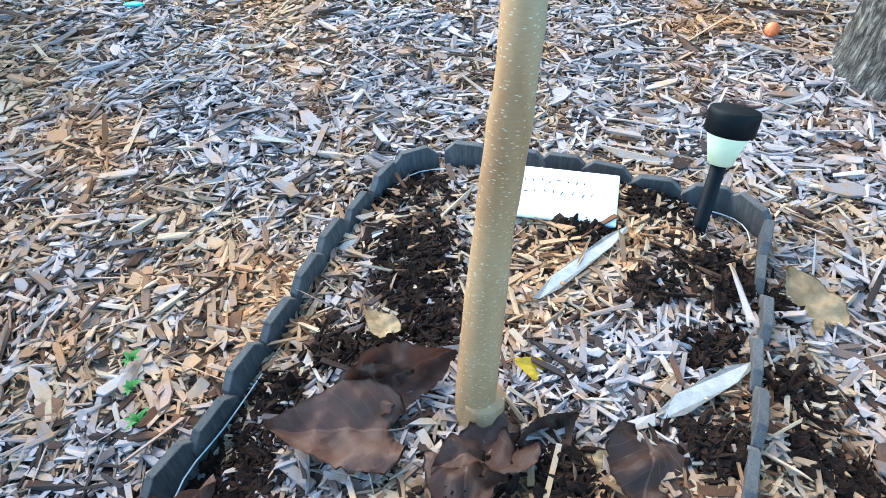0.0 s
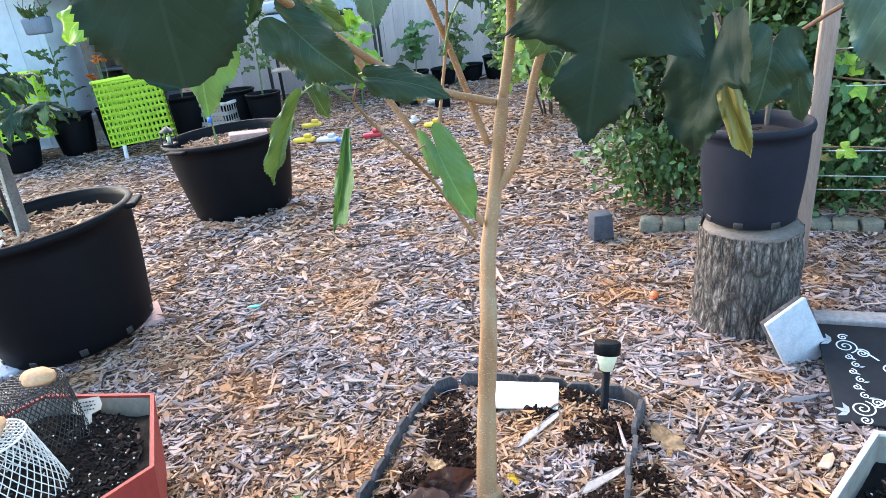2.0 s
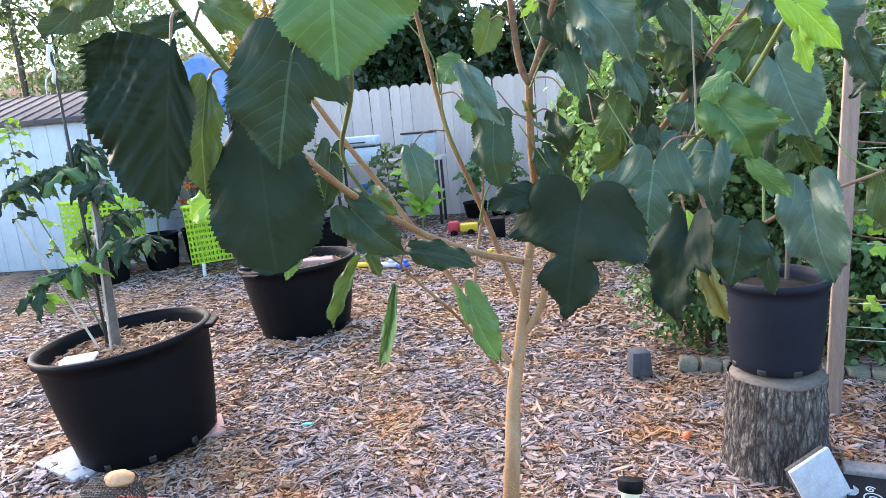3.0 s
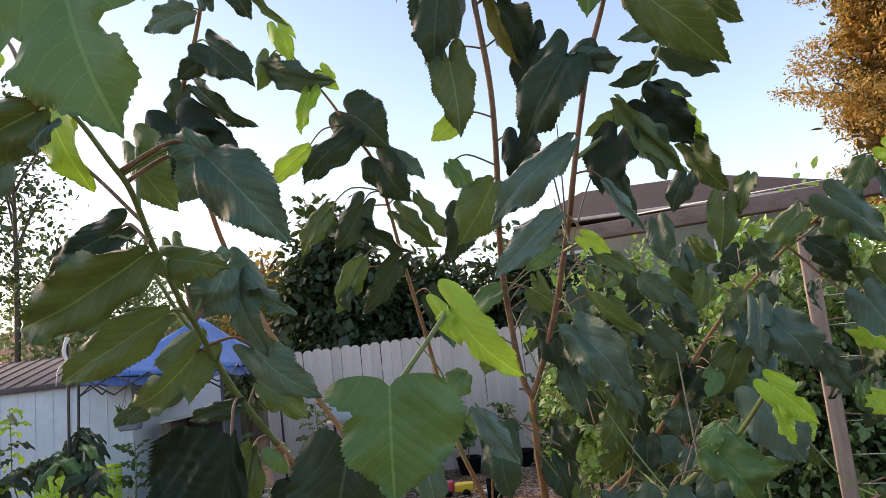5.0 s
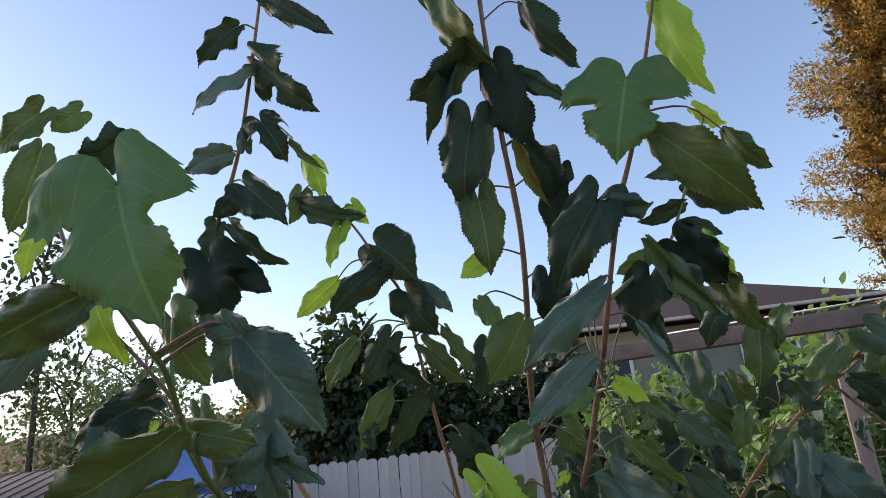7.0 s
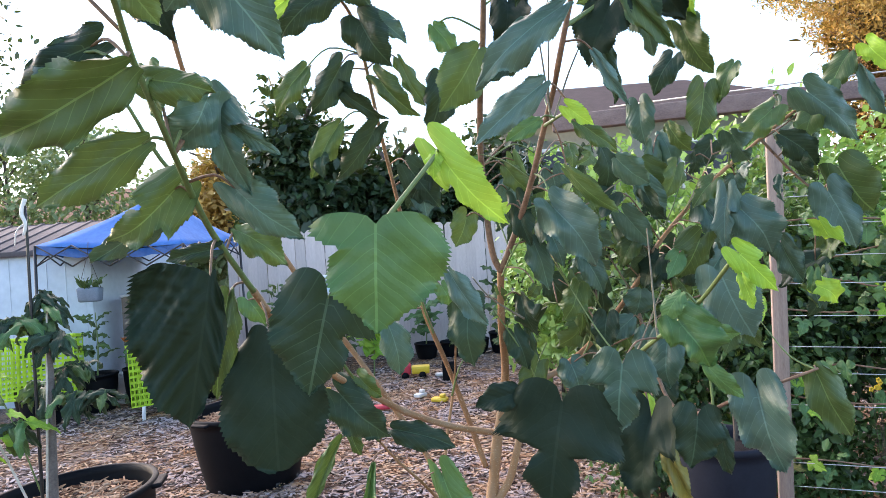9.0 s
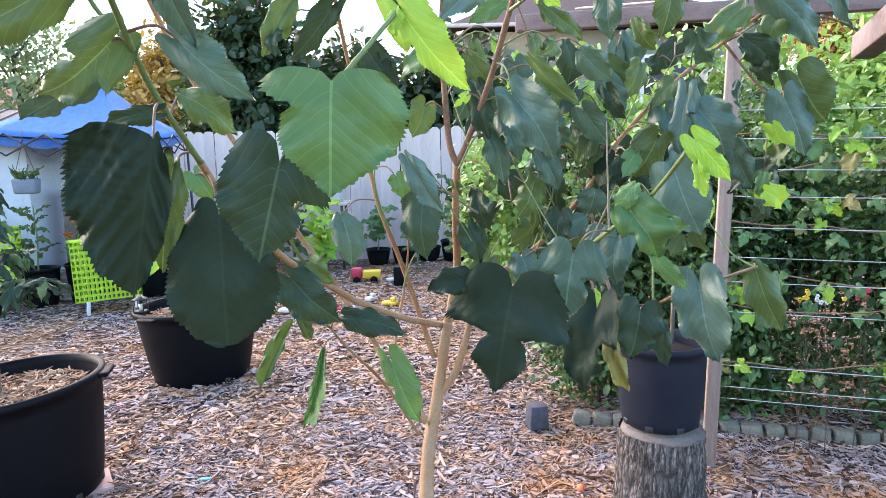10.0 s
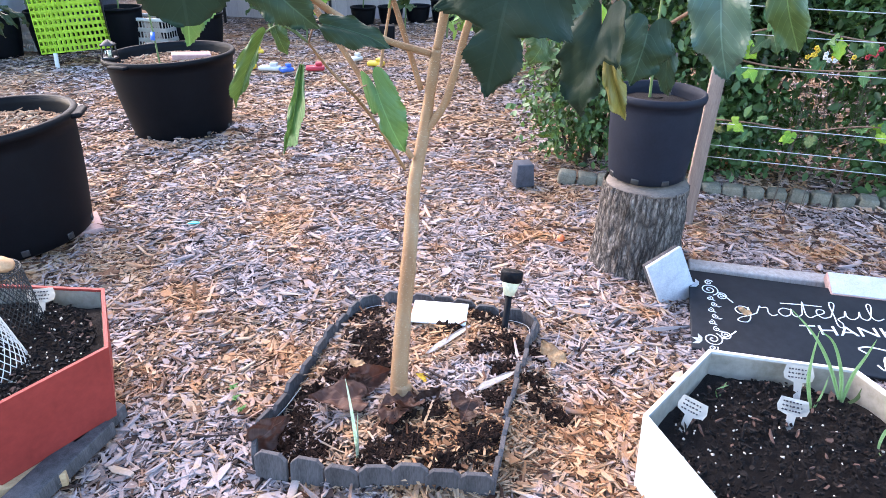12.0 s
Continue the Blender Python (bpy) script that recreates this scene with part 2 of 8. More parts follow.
simple("white_glaze", (0.72, 0.72, 0.71), (0.84, 0.84, 0.83), 8, 0.35, relief=0.05)
simple("white_plastic", (0.54, 0.52, 0.48), (0.69, 0.67, 0.63), 6, 0.45, relief=0.1)
simple("dirty_white", (0.32, 0.27, 0.2), (0.66, 0.6, 0.52), 5, 0.5, relief=0.15)
simple("red_paint", (0.22, 0.028, 0.021), (0.32, 0.042, 0.032), 7, 0.55, relief=0.25, spec=0.25)
simple("slate_tile", (0.3, 0.32, 0.35), (0.5, 0.52, 0.55), 25, 0.7, relief=0.5)
simple("dark_block", (0.035, 0.036, 0.045), (0.085, 0.088, 0.105), 30, 0.9, relief=0.7, dist=0.003)
simple("edging_stone", (0.09, 0.085, 0.06), (0.23, 0.21, 0.16), 18, 0.9, relief=0.8, dist=0.005, random_tint=0.15)
simple("pink_paver", (0.36, 0.2, 0.17), (0.52, 0.34, 0.3), 20, 0.9, relief=0.6)
simple("orange_rock", (0.36, 0.17, 0.07), (0.6, 0.36, 0.2), 14, 0.85, relief=0.7, dist=0.004)
simple("chalkboard", (0.006, 0.008, 0.011), (0.016, 0.02, 0.026), 5, 0.6, relief=0.2, spec=0.22)
simple("chalk_paint", (0.5, 0.52, 0.53), (0.72, 0.74, 0.75), 40, 0.7, relief=0)
leaf_material("dead_leaf", (0.065, 0.03, 0.021), (0.165, 0.078, 0.054), -0.08, 0.55, True, 0.0, 0.4, 0.4)
simple("tan_leaf", (0.35, 0.2, 0.09), (0.6, 0.42, 0.24), 16, 0.7, relief=0.5)
simple("chartreuse_plastic", (0.42, 0.62, 0.02), (0.52, 0.75, 0.04), 5, 0.45, relief=0)
simple("blue_canvas", (0.02, 0.105, 0.32), (0.045, 0.18, 0.46), 3, 0.85, relief=0.3)
simple("shed_wall", (0.42, 0.48, 0.54), (0.54, 0.6, 0.66), 2, 0.55, relief=0.1)
simple("shed_roof", (0.06, 0.048, 0.05), (0.1, 0.082, 0.085), 4, 0.8, relief=0.1)
simple("fence_board", (0.46, 0.375, 0.345), (0.62, 0.525, 0.485), 5, 0.85, relief=0.5, stretch=(3, 3, 0.3), fine=60, random_tint=0.1)
simple("roof_shingle", (0.032, 0.018, 0.018), (0.064, 0.038, 0.036), 6, 0.9, relief=0.5)
simple("house_wall", (0.16, 0.17, 0.14), (0.22, 0.23, 0.19), 2, 0.85, relief=0.2)
simple("white_trim", (0.65, 0.65, 0.63), (0.78, 0.78, 0.76), 8, 0.6, relief=0.1)
simple("pergola_wood", (0.1, 0.07, 0.068), (0.22, 0.165, 0.155), 10, 0.85, relief=0.6, stretch=(0.4, 3, 3), fine=120)
simple("wire_metal", (0.55, 0.55, 0.55), (0.7, 0.7, 0.7), 50, 0.35, metal=0.6, relief=0)
simple("dark_metal", (0.02, 0.02, 0.022), (0.05, 0.05, 0.05), 50, 0.4, metal=0.4, relief=0)
simple("terracotta_far", (0.16, 0.07, 0.04), (0.26, 0.13, 0.08), 3, 0.9, relief=0)
simple("toy_yellow", (0.7, 0.45, 0.03), (0.8, 0.55, 0.05), 9, 0.4, relief=0)
simple("toy_red", (0.5, 0.03, 0.05), (0.6, 0.05, 0.07), 9, 0.4, relief=0)
simple("toy_blue", (0.03, 0.12, 0.5), (0.05, 0.18, 0.6), 9, 0.4, relief=0)
simple("green_variegated", (0.3, 0.45, 0.26), (0.74, 0.8, 0.7), 60, 0.5, relief=0)
simple("ink", (0.02, 0.02, 0.03), (0.05, 0.05, 0.07), 40, 0.8, relief=0)
simple("ball_orange", (0.75, 0.16, 0.05), (0.85, 0.22, 0.08), 20, 0.5, relief=0)
simple("teal_plastic", (0.03, 0.4, 0.36), (0.05, 0.5, 0.45), 20, 0.4, relief=0)
simple("black_netting", (0.012, 0.012, 0.012), (0.03, 0.03, 0.03), 30, 0.6, relief=0)
leaf_material("orange_petal", (0.5, 0.09, 0.015), (0.7, 0.2, 0.03), 0.05, 0.5, veins=False)
simple("pale_bark", (0.075, 0.064, 0.056), (0.165, 0.145, 0.13), 25, 0.75, relief=0.4, dist=0.002, fine=120)
simple("planter_grey", (0.1, 0.13, 0.165), (0.16, 0.2, 0.25), 12, 0.6, relief=0.1)
simple("weed_green", (0.06, 0.2, 0.04), (0.14, 0.36, 0.08), 30, 0.5, relief=0)


def tan_bark_material():
    """Smooth tan bark: orange-brown and grey-green bands along the stem, thickly dotted with pale raised lenticels."""
    m, nt, b = mat("tan_bark")
    band = noise_tex(nt, coords(nt, 1.0, (14, 14, 3)), 1.0, 3)
    grain = noise_tex(nt, coords(nt, 1.0, (1, 1, 3)), 150.0, 3)
    col = ramp(nt, band, [(0.3, (0.23, 0.108, 0.045)), (0.5, (0.32, 0.178, 0.085)), (0.7, (0.33, 0.225, 0.135))])
    col = mix(nt, 0.35, col, mix(nt, grain, (0.1, 0.07, 0.05), (0.8, 0.75, 0.65)), "OVERLAY")
    vor = node(nt, "ShaderNodeTexVoronoi", Scale=1.0)
    nt.links.new(coords(nt, 1.0, (115, 115, 340)), vor.inputs["Vector"])
    dot = ramp(nt, vor.outputs["Distance"], [(0.12, (0.75, 0.75, 0.75)), (0.26, (0, 0, 0))])
    col = mix(nt, dot, col, (0.52, 0.41, 0.28))
    nt.links.new(col, b.inputs["Base Color"])
    b.inputs["Roughness"].default_value = 0.7
    bump(nt, b, mix(nt, 0.5, dot, grain), 0.4, 0.0015)
    MATS["tan_bark"] = m


tan_bark_material()
simple("brown_fibre", (0.05, 0.025, 0.018), (0.12, 0.06, 0.04), 40, 0.85, relief=0.8, dist=0.004)
simple("trellis_wood", (0.19, 0.13, 0.105), (0.36, 0.27, 0.22), 14, 0.85, relief=0.7, stretch=(4, 4, 0.3), fine=140)
simple("twig_bark", (0.1, 0.085, 0.055), (0.24, 0.2, 0.13), 40, 0.6, relief=0.3, dist=0.001)
simple("onion_green", (0.18, 0.34, 0.12), (0.36, 0.5, 0.24), 30, 0.5, relief=0)

# ---- building tools ----
def thing(name, m=None, label="", category="", group="", kind=""):
    ob = new(name)
    ob.empty_display_size = 0.05
    ob.matrix_world = m or Matrix()
    return tagged(ob, label, category, group, kind)


def mesh_from(name, bm, material, smooth=True):
    me = bpy.data.meshes.new(name)
    bm.normal_update()
    bm.to_mesh(me)
    bm.free()
    me.materials.append(MATS[material])
    if smooth:
        me.polygons.foreach_set("use_smooth", [True] * len(me.polygons))
    return me


def part(name, bm, material, parent=None, label="", smooth=True, m=None):
    """One mesh object, under a thing or a part; its own place m is relative to the parent."""
    ob = new(name, mesh_from(name, bm, material, smooth))
    if parent is not None:
        ob.parent = parent
    if m is not None:
        ob.matrix_basis = m
    if label:
        tagged(ob, label)
    return ob


def solo(name, bm, material, label, category, group="", kind="", smooth=True, m=None):
    ob = part(name, bm, material, None, "", smooth, m)
    return tagged(ob, label, category, group, kind)


def box(bm, size, m=None, bevel=0.0, segments=2, taper=1.0):
    made = bmesh.ops.create_cube(bm, size=1.0)["verts"]
    for v in made:
        k = taper if v.co.z > 0 else 1.0
        v.co = Vector((v.co.x * size[0] * k, v.co.y * size[1] * k, v.co.z * size[2]))
    if bevel:
        edges = list({e for v in made for e in v.link_edges})
        made = list({v for v in bmesh.ops.bevel(bm, geom=edges, offset=bevel, segments=segments, affect="EDGES", profile=0.5)["verts"]} | {v for v in made if v.is_valid})
    if m is not None:
        bmesh.ops.transform(bm, matrix=m, verts=[v for v in made if v.is_valid])
    return made


def boxed(size, m=None, bevel=0.0, taper=1.0):
    bm = bmesh.new()
    box(bm, size, m, bevel, 2, taper)
    return bm


def lathe(profile, segments=48, m=None, bm=None, wobble=0.0):
    """A turned form from (radius, height) pairs."""
    bm = bm or bmesh.new()
    rings = []
    for k, (r, z) in enumerate(profile):
        ring = []
        for i in range(segments):
            a = 2 * math.pi * i / segments
            rr = r * (1 + wobble * noise.noise((math.cos(a) * 1.3, math.sin(a) * 1.3, z * 3)))
            co = Vector((rr * math.cos(a), rr * math.sin(a), z))
            ring.append(bm.verts.new(m @ co if m else co))
        rings.append(ring)
    for a, b in zip(rings, rings[1:]):
        for i in range(segments):
            j = (i + 1) % segments
            bm.faces.new((a[i], a[j], b[j], b[i]))
    if profile[0][0] > 1e-4:
        bm.faces.new(rings[0][::-1])
    if profile[-1][0] > 1e-4:
        bm.faces.new(rings[-1])
    return bm


def spline(points, steps=5):
    """Catmull-Rom through the points."""
    p = [Vector(q) for q in points]
    if len(p) < 3:
        return [p[0].lerp(p[-1], i / steps) for i in range(steps + 1)]
    out = []
    for i in range(len(p) - 1):
        a, b, c, d = p[max(i - 1, 0)], p[i], p[i + 1], p[min(i + 2, len(p) - 1)]
        for s in range(steps):
            t = s / steps
            out.append(0.5 * ((2 * b) + (c - a) * t + (2 * a - 5 * b + 4 * c - d) * t * t + (3 * b - a - 3 * c + d) * t ** 3))
    out.append(p[-1])
    return out


def tube(points, r0, r1, segments=8, bm=None, steps=5, knots=0.0):
    """A tapering round stem along a smooth line."""
    bm = bm or bmesh.new()
    line = spline(points, steps)
    prev, side = None, None
    n = len(line)
    for k, q in enumerate(line):
        d = (line[min(k + 1, n - 1)] - line[max(k - 1, 0)]).normalized()
        if side is None:
            side = d.orthogonal().normalized()
        side = (side - d * side.dot(d)).normalized()
        up = d.cross(side)
        r = r0 + (r1 - r0) * k / (n - 1)
        r *= 1 + knots * noise.noise(q * 22)
        ring = [bm.verts.new(q + (side * math.cos(2 * math.pi * i / segments) + up * math.sin(2 * math.pi * i / segments)) * r) for i in range(segments)]
        if prev:
            for i in range(segments):
                j = (i + 1) % segments
                bm.faces.new((prev[i], prev[j], ring[j], ring[i]))
        else:
            bm.faces.new(ring[::-1])
        prev = ring
    bm.faces.new(prev)
    return bm


def rock(radius, squash=(1, 1, 1), rough=0.25, seed=0, detail=3):
    bm = bmesh.new()
    bmesh.ops.create_icosphere(bm, subdivisions=detail, radius=radius)
    off = Vector((seed * 7.3, seed * 3.1, seed * 1.7))
    for v in bm.verts:
        k = 1 + rough * noise.noise(v.co / radius * 1.1 + off) + rough * 0.4 * noise.noise(v.co / radius * 3 + off)
        v.co = Vector((v.co.x * squash[0], v.co.y * squash[1], v.co.z * squash[2])) * k
    return bm


def frame_of(p, direction, facing):
    """A pose at p: y along direction, z as near facing as can be."""
    y = Vector(direction).normalized()
    z = Vector(facing)
    z = (z - y * z.dot(y)).normalized()
    x = y.cross(z)
    m = Matrix((x, y, z)).transposed().to_4x4()
    m.translation = Vector(p)
    return m


def raw_mesh(name, verts, faces, material, smooth=False):
    """A mesh from arrays; faces is (n, k)."""
    me = bpy.data.meshes.new(name)
    verts, faces = np.asarray(verts, np.float32), np.asarray(faces, np.int32)
    me.vertices.add(len(verts))
    me.vertices.foreach_set("co", verts.ravel())
    n, k = faces.shape
    me.loops.add(n * k)
    me.loops.foreach_set("vertex_index", faces.ravel())
    me.polygons.add(n)
    me.polygons.foreach_set("loop_start", np.arange(0, n * k, k, dtype=np.int32))
    me.polygons.foreach_set("use_smooth", np.full(n, smooth))
    me.materials.append(MATS[material])
    me.update()
    me.validate()
    return me


def turned(rng, n, tilt=0.25):
    """n random orthonormal axes, flat but for a tilt."""
    yaw = rng.uniform(0, 2 * np.pi, n)
    x = np.stack([np.cos(yaw), np.sin(yaw), rng.normal(0, tilt, n)], 1)
    x /= np.linalg.norm(x, axis=1)[:, None]
    side = rng.normal(0, tilt, n)
    y0 = np.stack([-np.sin(yaw), np.cos(yaw), side], 1)
    z = np.cross(x, y0)
    z /= np.linalg.norm(z, axis=1)[:, None]
    y = np.cross(z, x)
    return x, y, z


CHIP = np.array([[-1, -0.55, 0], [-0.3, -1, 0], [0.75, -0.8, 0], [1, 0.1, 0], [0.45, 1, 0], [-0.8, 0.85, 0]], np.float32)


SLIVER = np.array([[-1, -0.6, 0], [0.9, -1, 0], [1, 0.5, 0], [-0.85, 1, 0]], np.float32)


def chips(name, rng, places, length, width, thick, lift, tilt=0.22, material="mulch_chips", form=None):
    """Loose wood chips or four-cornered slivers with real thickness, all in one mesh."""
    form = CHIP if form is None else form
    n, c = len(places), len(form)
    x, y, z = turned(rng, n, tilt)
    ln = length * rng.lognormal(0, 0.42, n)[:, None, None]
    wd = width * rng.lognormal(0, 0.4, n)[:, None, None]
    th = thick * rng.uniform(0.6, 1.6, n)[:, None, None]
    shape = form[None] * (1 + rng.uniform(-0.3, 0.3, (n, c, 3)))
    bend = rng.normal(0, 0.12, n)[:, None, None]
    flat = shape[:, :, :1] * ln * x[:, None] * 0.5 + shape[:, :, 1:2] * wd * y[:, None] * 0.5 + (shape[:, :, :1] ** 2) * bend * ln * 0.5 * z[:, None]
    mid = places[:, None] + np.array([0, 0, lift]) + rng.uniform(0, lift, n)[:, None, None] * np.array([0, 0, 1])
    top = mid + flat + th * z[:, None] * 0.5
    low = mid + flat * 1.04 - th * z[:, None] * 0.5
    verts = np.concatenate([top, low], 1).reshape(-1, 3)
    one = ([[0, 1, 2, 3], [0, 3, 4, 5]] if c == 6 else [[0, 1, 2, 3]]) + [[i, i + c, (i + 1) % c + c, (i + 1) % c] for i in range(c)]
    faces = (np.array(one)[None] + 2 * c * np.arange(n)[:, None, None]).reshape(-1, 4)
    return raw_mesh(name, verts, faces, material)


def leaf_cloud(name, rng, centres, normals, size, material, aspect=0.55, droop=0.3):
    """Many small pointed leaves, each folded along its midrib, all in one mesh."""
    n = len(centres)
    d = rng.normal(0, 1, (n, 3)) + normals * 0.6 + np.array([0, 0, -droop])
    d /= np.linalg.norm(d, axis=1)[:, None]
    up = rng.normal(0, 0.5, (n, 3)) + normals * 0.6 + np.array([0, 0, 0.8])
    s = np.cross(d, up)
    s /= np.linalg.norm(s, axis=1)[:, None] + 1e-6
    u = np.cross(s, d)
    ln = (size * rng.lognormal(0, 0.3, n))[:, None]
    w = ln * aspect * 0.5
    base, tip = centres, centres + d * ln
    l1 = centres + d * ln * 0.35 + s * w + u * w * 0.35
    r1 = centres + d * ln * 0.35 - s * w + u * w * 0.35
    l2 = centres + d * ln * 0.72 + s * w * 0.75 + u * w * 0.2
    r2 = centres + d * ln * 0.72 - s * w * 0.75 + u * w * 0.2
    verts = np.stack([base, l1, l2, tip, r2, r1], 1).reshape(-1, 3)
    faces = (np.array([[0, 1, 2, 3], [0, 3, 4, 5]])[None] + 6 * np.arange(n)[:, None, None]).reshape(-1, 4)
    return raw_mesh(name, verts, faces, material, True)


def clumps(rng, centre, radii, count, per, spread, hollow=0.35):
    """Points and outward normals gathered in clumps through an uneven ellipsoid."""
    c, r = np.array(centre), np.array(radii)
    d = rng.normal(0, 1, (count, 3))
    d /= np.linalg.norm(d, axis=1)[:, None]
    rad = hollow + (1 - hollow) * rng.uniform(0, 1, count) ** 0.6
    rad *= 1 + 0.25 * np.sin(3.1 * d[:, 0] + 2 * d[:, 2]) * np.cos(2.7 * d[:, 1])
    hub = c + d * rad[:, None] * r
    pts = np.repeat(hub, per, 0) + rng.normal(0, spread, (count * per, 3))
    return pts, np.repeat(d, per, 0)

# ---- ground: one sheet of mulch out to the horizon ----
def ground_height(x, y):
    """Gentle unevenness of the mulch; the planting bed is slightly mounded."""
    h = 0.012 * math.sin(1.9 * x + 0.7) * math.cos(1.6 * y) + 0.008 * math.sin(4.1 * x - 2.2 * y)
    mound = max(0.0, 1 - ((x - 0.05) / 0.42) ** 2 - ((y - 0.12) / 0.5) ** 2)
    return h + 0.055 * min(1.0, mound * 2.2)


def build_ground():
    bm = bmesh.new()
    xs = [-400, -120, -40, -15, -8] + [-5 + 0.1 * i for i in range(101)] + [8, 15, 40, 120, 400]
    ys = [-400, -120, -40, -12, -5] + [-3 + 0.1 * i for i in range(111)] + [11, 20, 50, 140, 400]
    grid = [[bm.verts.new((x, y, ground_height(x, y) if abs(x) < 6 and -4 < y < 9 else 0)) for x in xs] for y in ys]
    for a, b in zip(grid, grid[1:]):
        for i in range(len(xs) - 1):
            bm.faces.new((a[i], a[i + 1], b[i + 1], b[i]))
    solo("ground", bm, "mulch_floor", "level yard covered with weathered wood mulch", "ground", kind="structure")


build_ground()


def in_bed(x, y):
    return ((x - 0.06) / 0.42) ** 4 + ((y - 0.14) / 0.46) ** 4 < 1


def scatter(rng, n, x0, x1, y0, y1, keep):
    pts = np.stack([rng.uniform(x0, x1, n), rng.uniform(y0, y1, n)], 1)
    pts = np.array([p for p in pts if keep(p[0], p[1])])
    return np.array([(x, y, ground_height(x, y)) for x, y in pts], np.float32)


def fade(rng, x, y, cx, cy, rx, ry, soft):
    """Full cover near the middle, thinning out unevenly towards the edge."""
    d = math.hypot((x - cx) / rx, (y - cy) / ry)
    return rng.random() < (1 - d) / soft


def build_mulch():
    rng = np.random.default_rng(4)
    near = (-2.3, 2.5, -1.65, 2.65)
    spot = (0.1, 0.5, 2.3, 2.1, 0.3)
    coarse = scatter(rng, 82000, *near, lambda x, y: fade(rng, x, y, *spot) and not in_bed(x, y))
    bed = scatter(rng, 7400, -0.4, 0.5, -0.35, 0.62, lambda x, y: in_bed(x, y))
    half = len(coarse) // 2
    label = "weathered grey and tan wood chip mulch"
    tagged(new("wood_mulch", chips("wood_mulch", rng, coarse[:half], 0.036, 0.0105, 0.0018, 0.007, 0.14)), label, "mulch", kind="stuff")
    tagged(new("wood_mulch", chips("wood_mulch", rng, coarse[half:], 0.042, 0.0076, 0.0018, 0.007, 0.14, form=SLIVER)), label, "mulch", kind="stuff")
    tagged(new("bed_mulch", chips("bed_mulch", rng, bed, 0.033, 0.0066, 0.0018, 0.007, 0.2, "bed_chips", SLIVER)), "fresh tan wood chip mulch on the planting bed", "mulch", kind="stuff")
    fine = scatter(rng, 165000, *near, lambda x, y: fade(rng, x, y, *spot))
    tagged(new("fine_mulch", chips("fine_mulch", rng, fine, 0.026, 0.0044, 0.0014, 0.005, 0.2, "mulch_slivers", SLIVER)), "fine slivers of tan and grey shredded wood", "mulch", kind="stuff")
    big = scatter(rng, 2600, *near, lambda x, y: fade(rng, x, y, *spot) and not in_bed(x, y))
    tagged(new("large_mulch", chips("large_mulch", rng, big, 0.055, 0.016, 0.003, 0.01, 0.09)), "long silvery pieces of weathered split wood", "mulch", kind="stuff")
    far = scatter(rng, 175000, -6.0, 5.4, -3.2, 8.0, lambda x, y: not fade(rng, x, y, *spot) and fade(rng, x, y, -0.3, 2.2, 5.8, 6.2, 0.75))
    tagged(new("mulch_beyond", chips("mulch_beyond", rng, far, 0.045, 0.0135, 0.003, 0.006, 0.13, "far_mulch_lit", SLIVER)), "weathered grey and tan wood mulch farther off", "mulch", kind="stuff")


build_mulch()


def long_sliver(a, b, width, z, label):
    """One long split piece of grey wood lying from a to b, with ragged pointed ends."""
    a, b = Vector((*a, z)), Vector((*b, z + 0.006))
    d = b - a
    m = frame_of(a, d, (0.1, 0, 1))
    bm = bmesh.new()
    ln = d.length
    outline = [(-0.2, 0), (0.15, 0.03), (0.5, 0.2), (0.42, 0.75), (0.2, 0.97), (-0.1, 1.0), (-0.45, 0.8), (-0.5, 0.25)]
    f = bm.faces.new([bm.verts.new((x * width, y * ln, 0.004 * math.sin(3 * y))) for x, y in outline])
    bmesh.ops.solidify(bm, geom=[f], thickness=0.006)
    return solo("wood_piece", bm, "grey_wood", label, "wood piece", "long split pieces in the mulch", m=m, smooth=False)


for _a, _b, _w in (((0.07, 0.18), (0.22, 0.33), 0.024), ((0.21, -0.01), (0.34, 0.07), 0.027), ((-0.25, 0.29), (-0.15, 0.34), 0.018), ((-0.5, 0.66), (-0.39, 0.63), 0.02), ((-0.34, 0.17), (-0.27, 0.23), 0.02)):
    long_sliver(_a, _b, _w, ground_height(*_a) + 0.018, "long weathered grey split piece of wood in the mulch")

# ---- planting bed: palings round the young tree ----
def paling_mesh(width, height):
    """A short dog-eared paling of rough dark wood; its foot is at z = 0."""
    bm = bmesh.new()
    w, t, c = width / 2, 0.0065, 0.02
    outline = [(-w, -0.05), (w, -0.05), (w, height - c), (w - c, height), (-w + c, height), (-w, height - c)]
    front = [bm.verts.new((x, -t, z)) for x, z in outline]
    back = [bm.verts.new((x, t, z)) for x, z in outline]
    bm.faces.new(front)
    bm.faces.new(back[::-1])
    for i in range(6):
        j = (i + 1) % 6
        bm.faces.new((front[j], front[i], back[i], back[j]))
    bmesh.ops.bevel(bm, geom=bm.edges[:], offset=0.0012, segments=1, affect="EDGES")
    return mesh_from("paling", bm, "edging_wood", False)


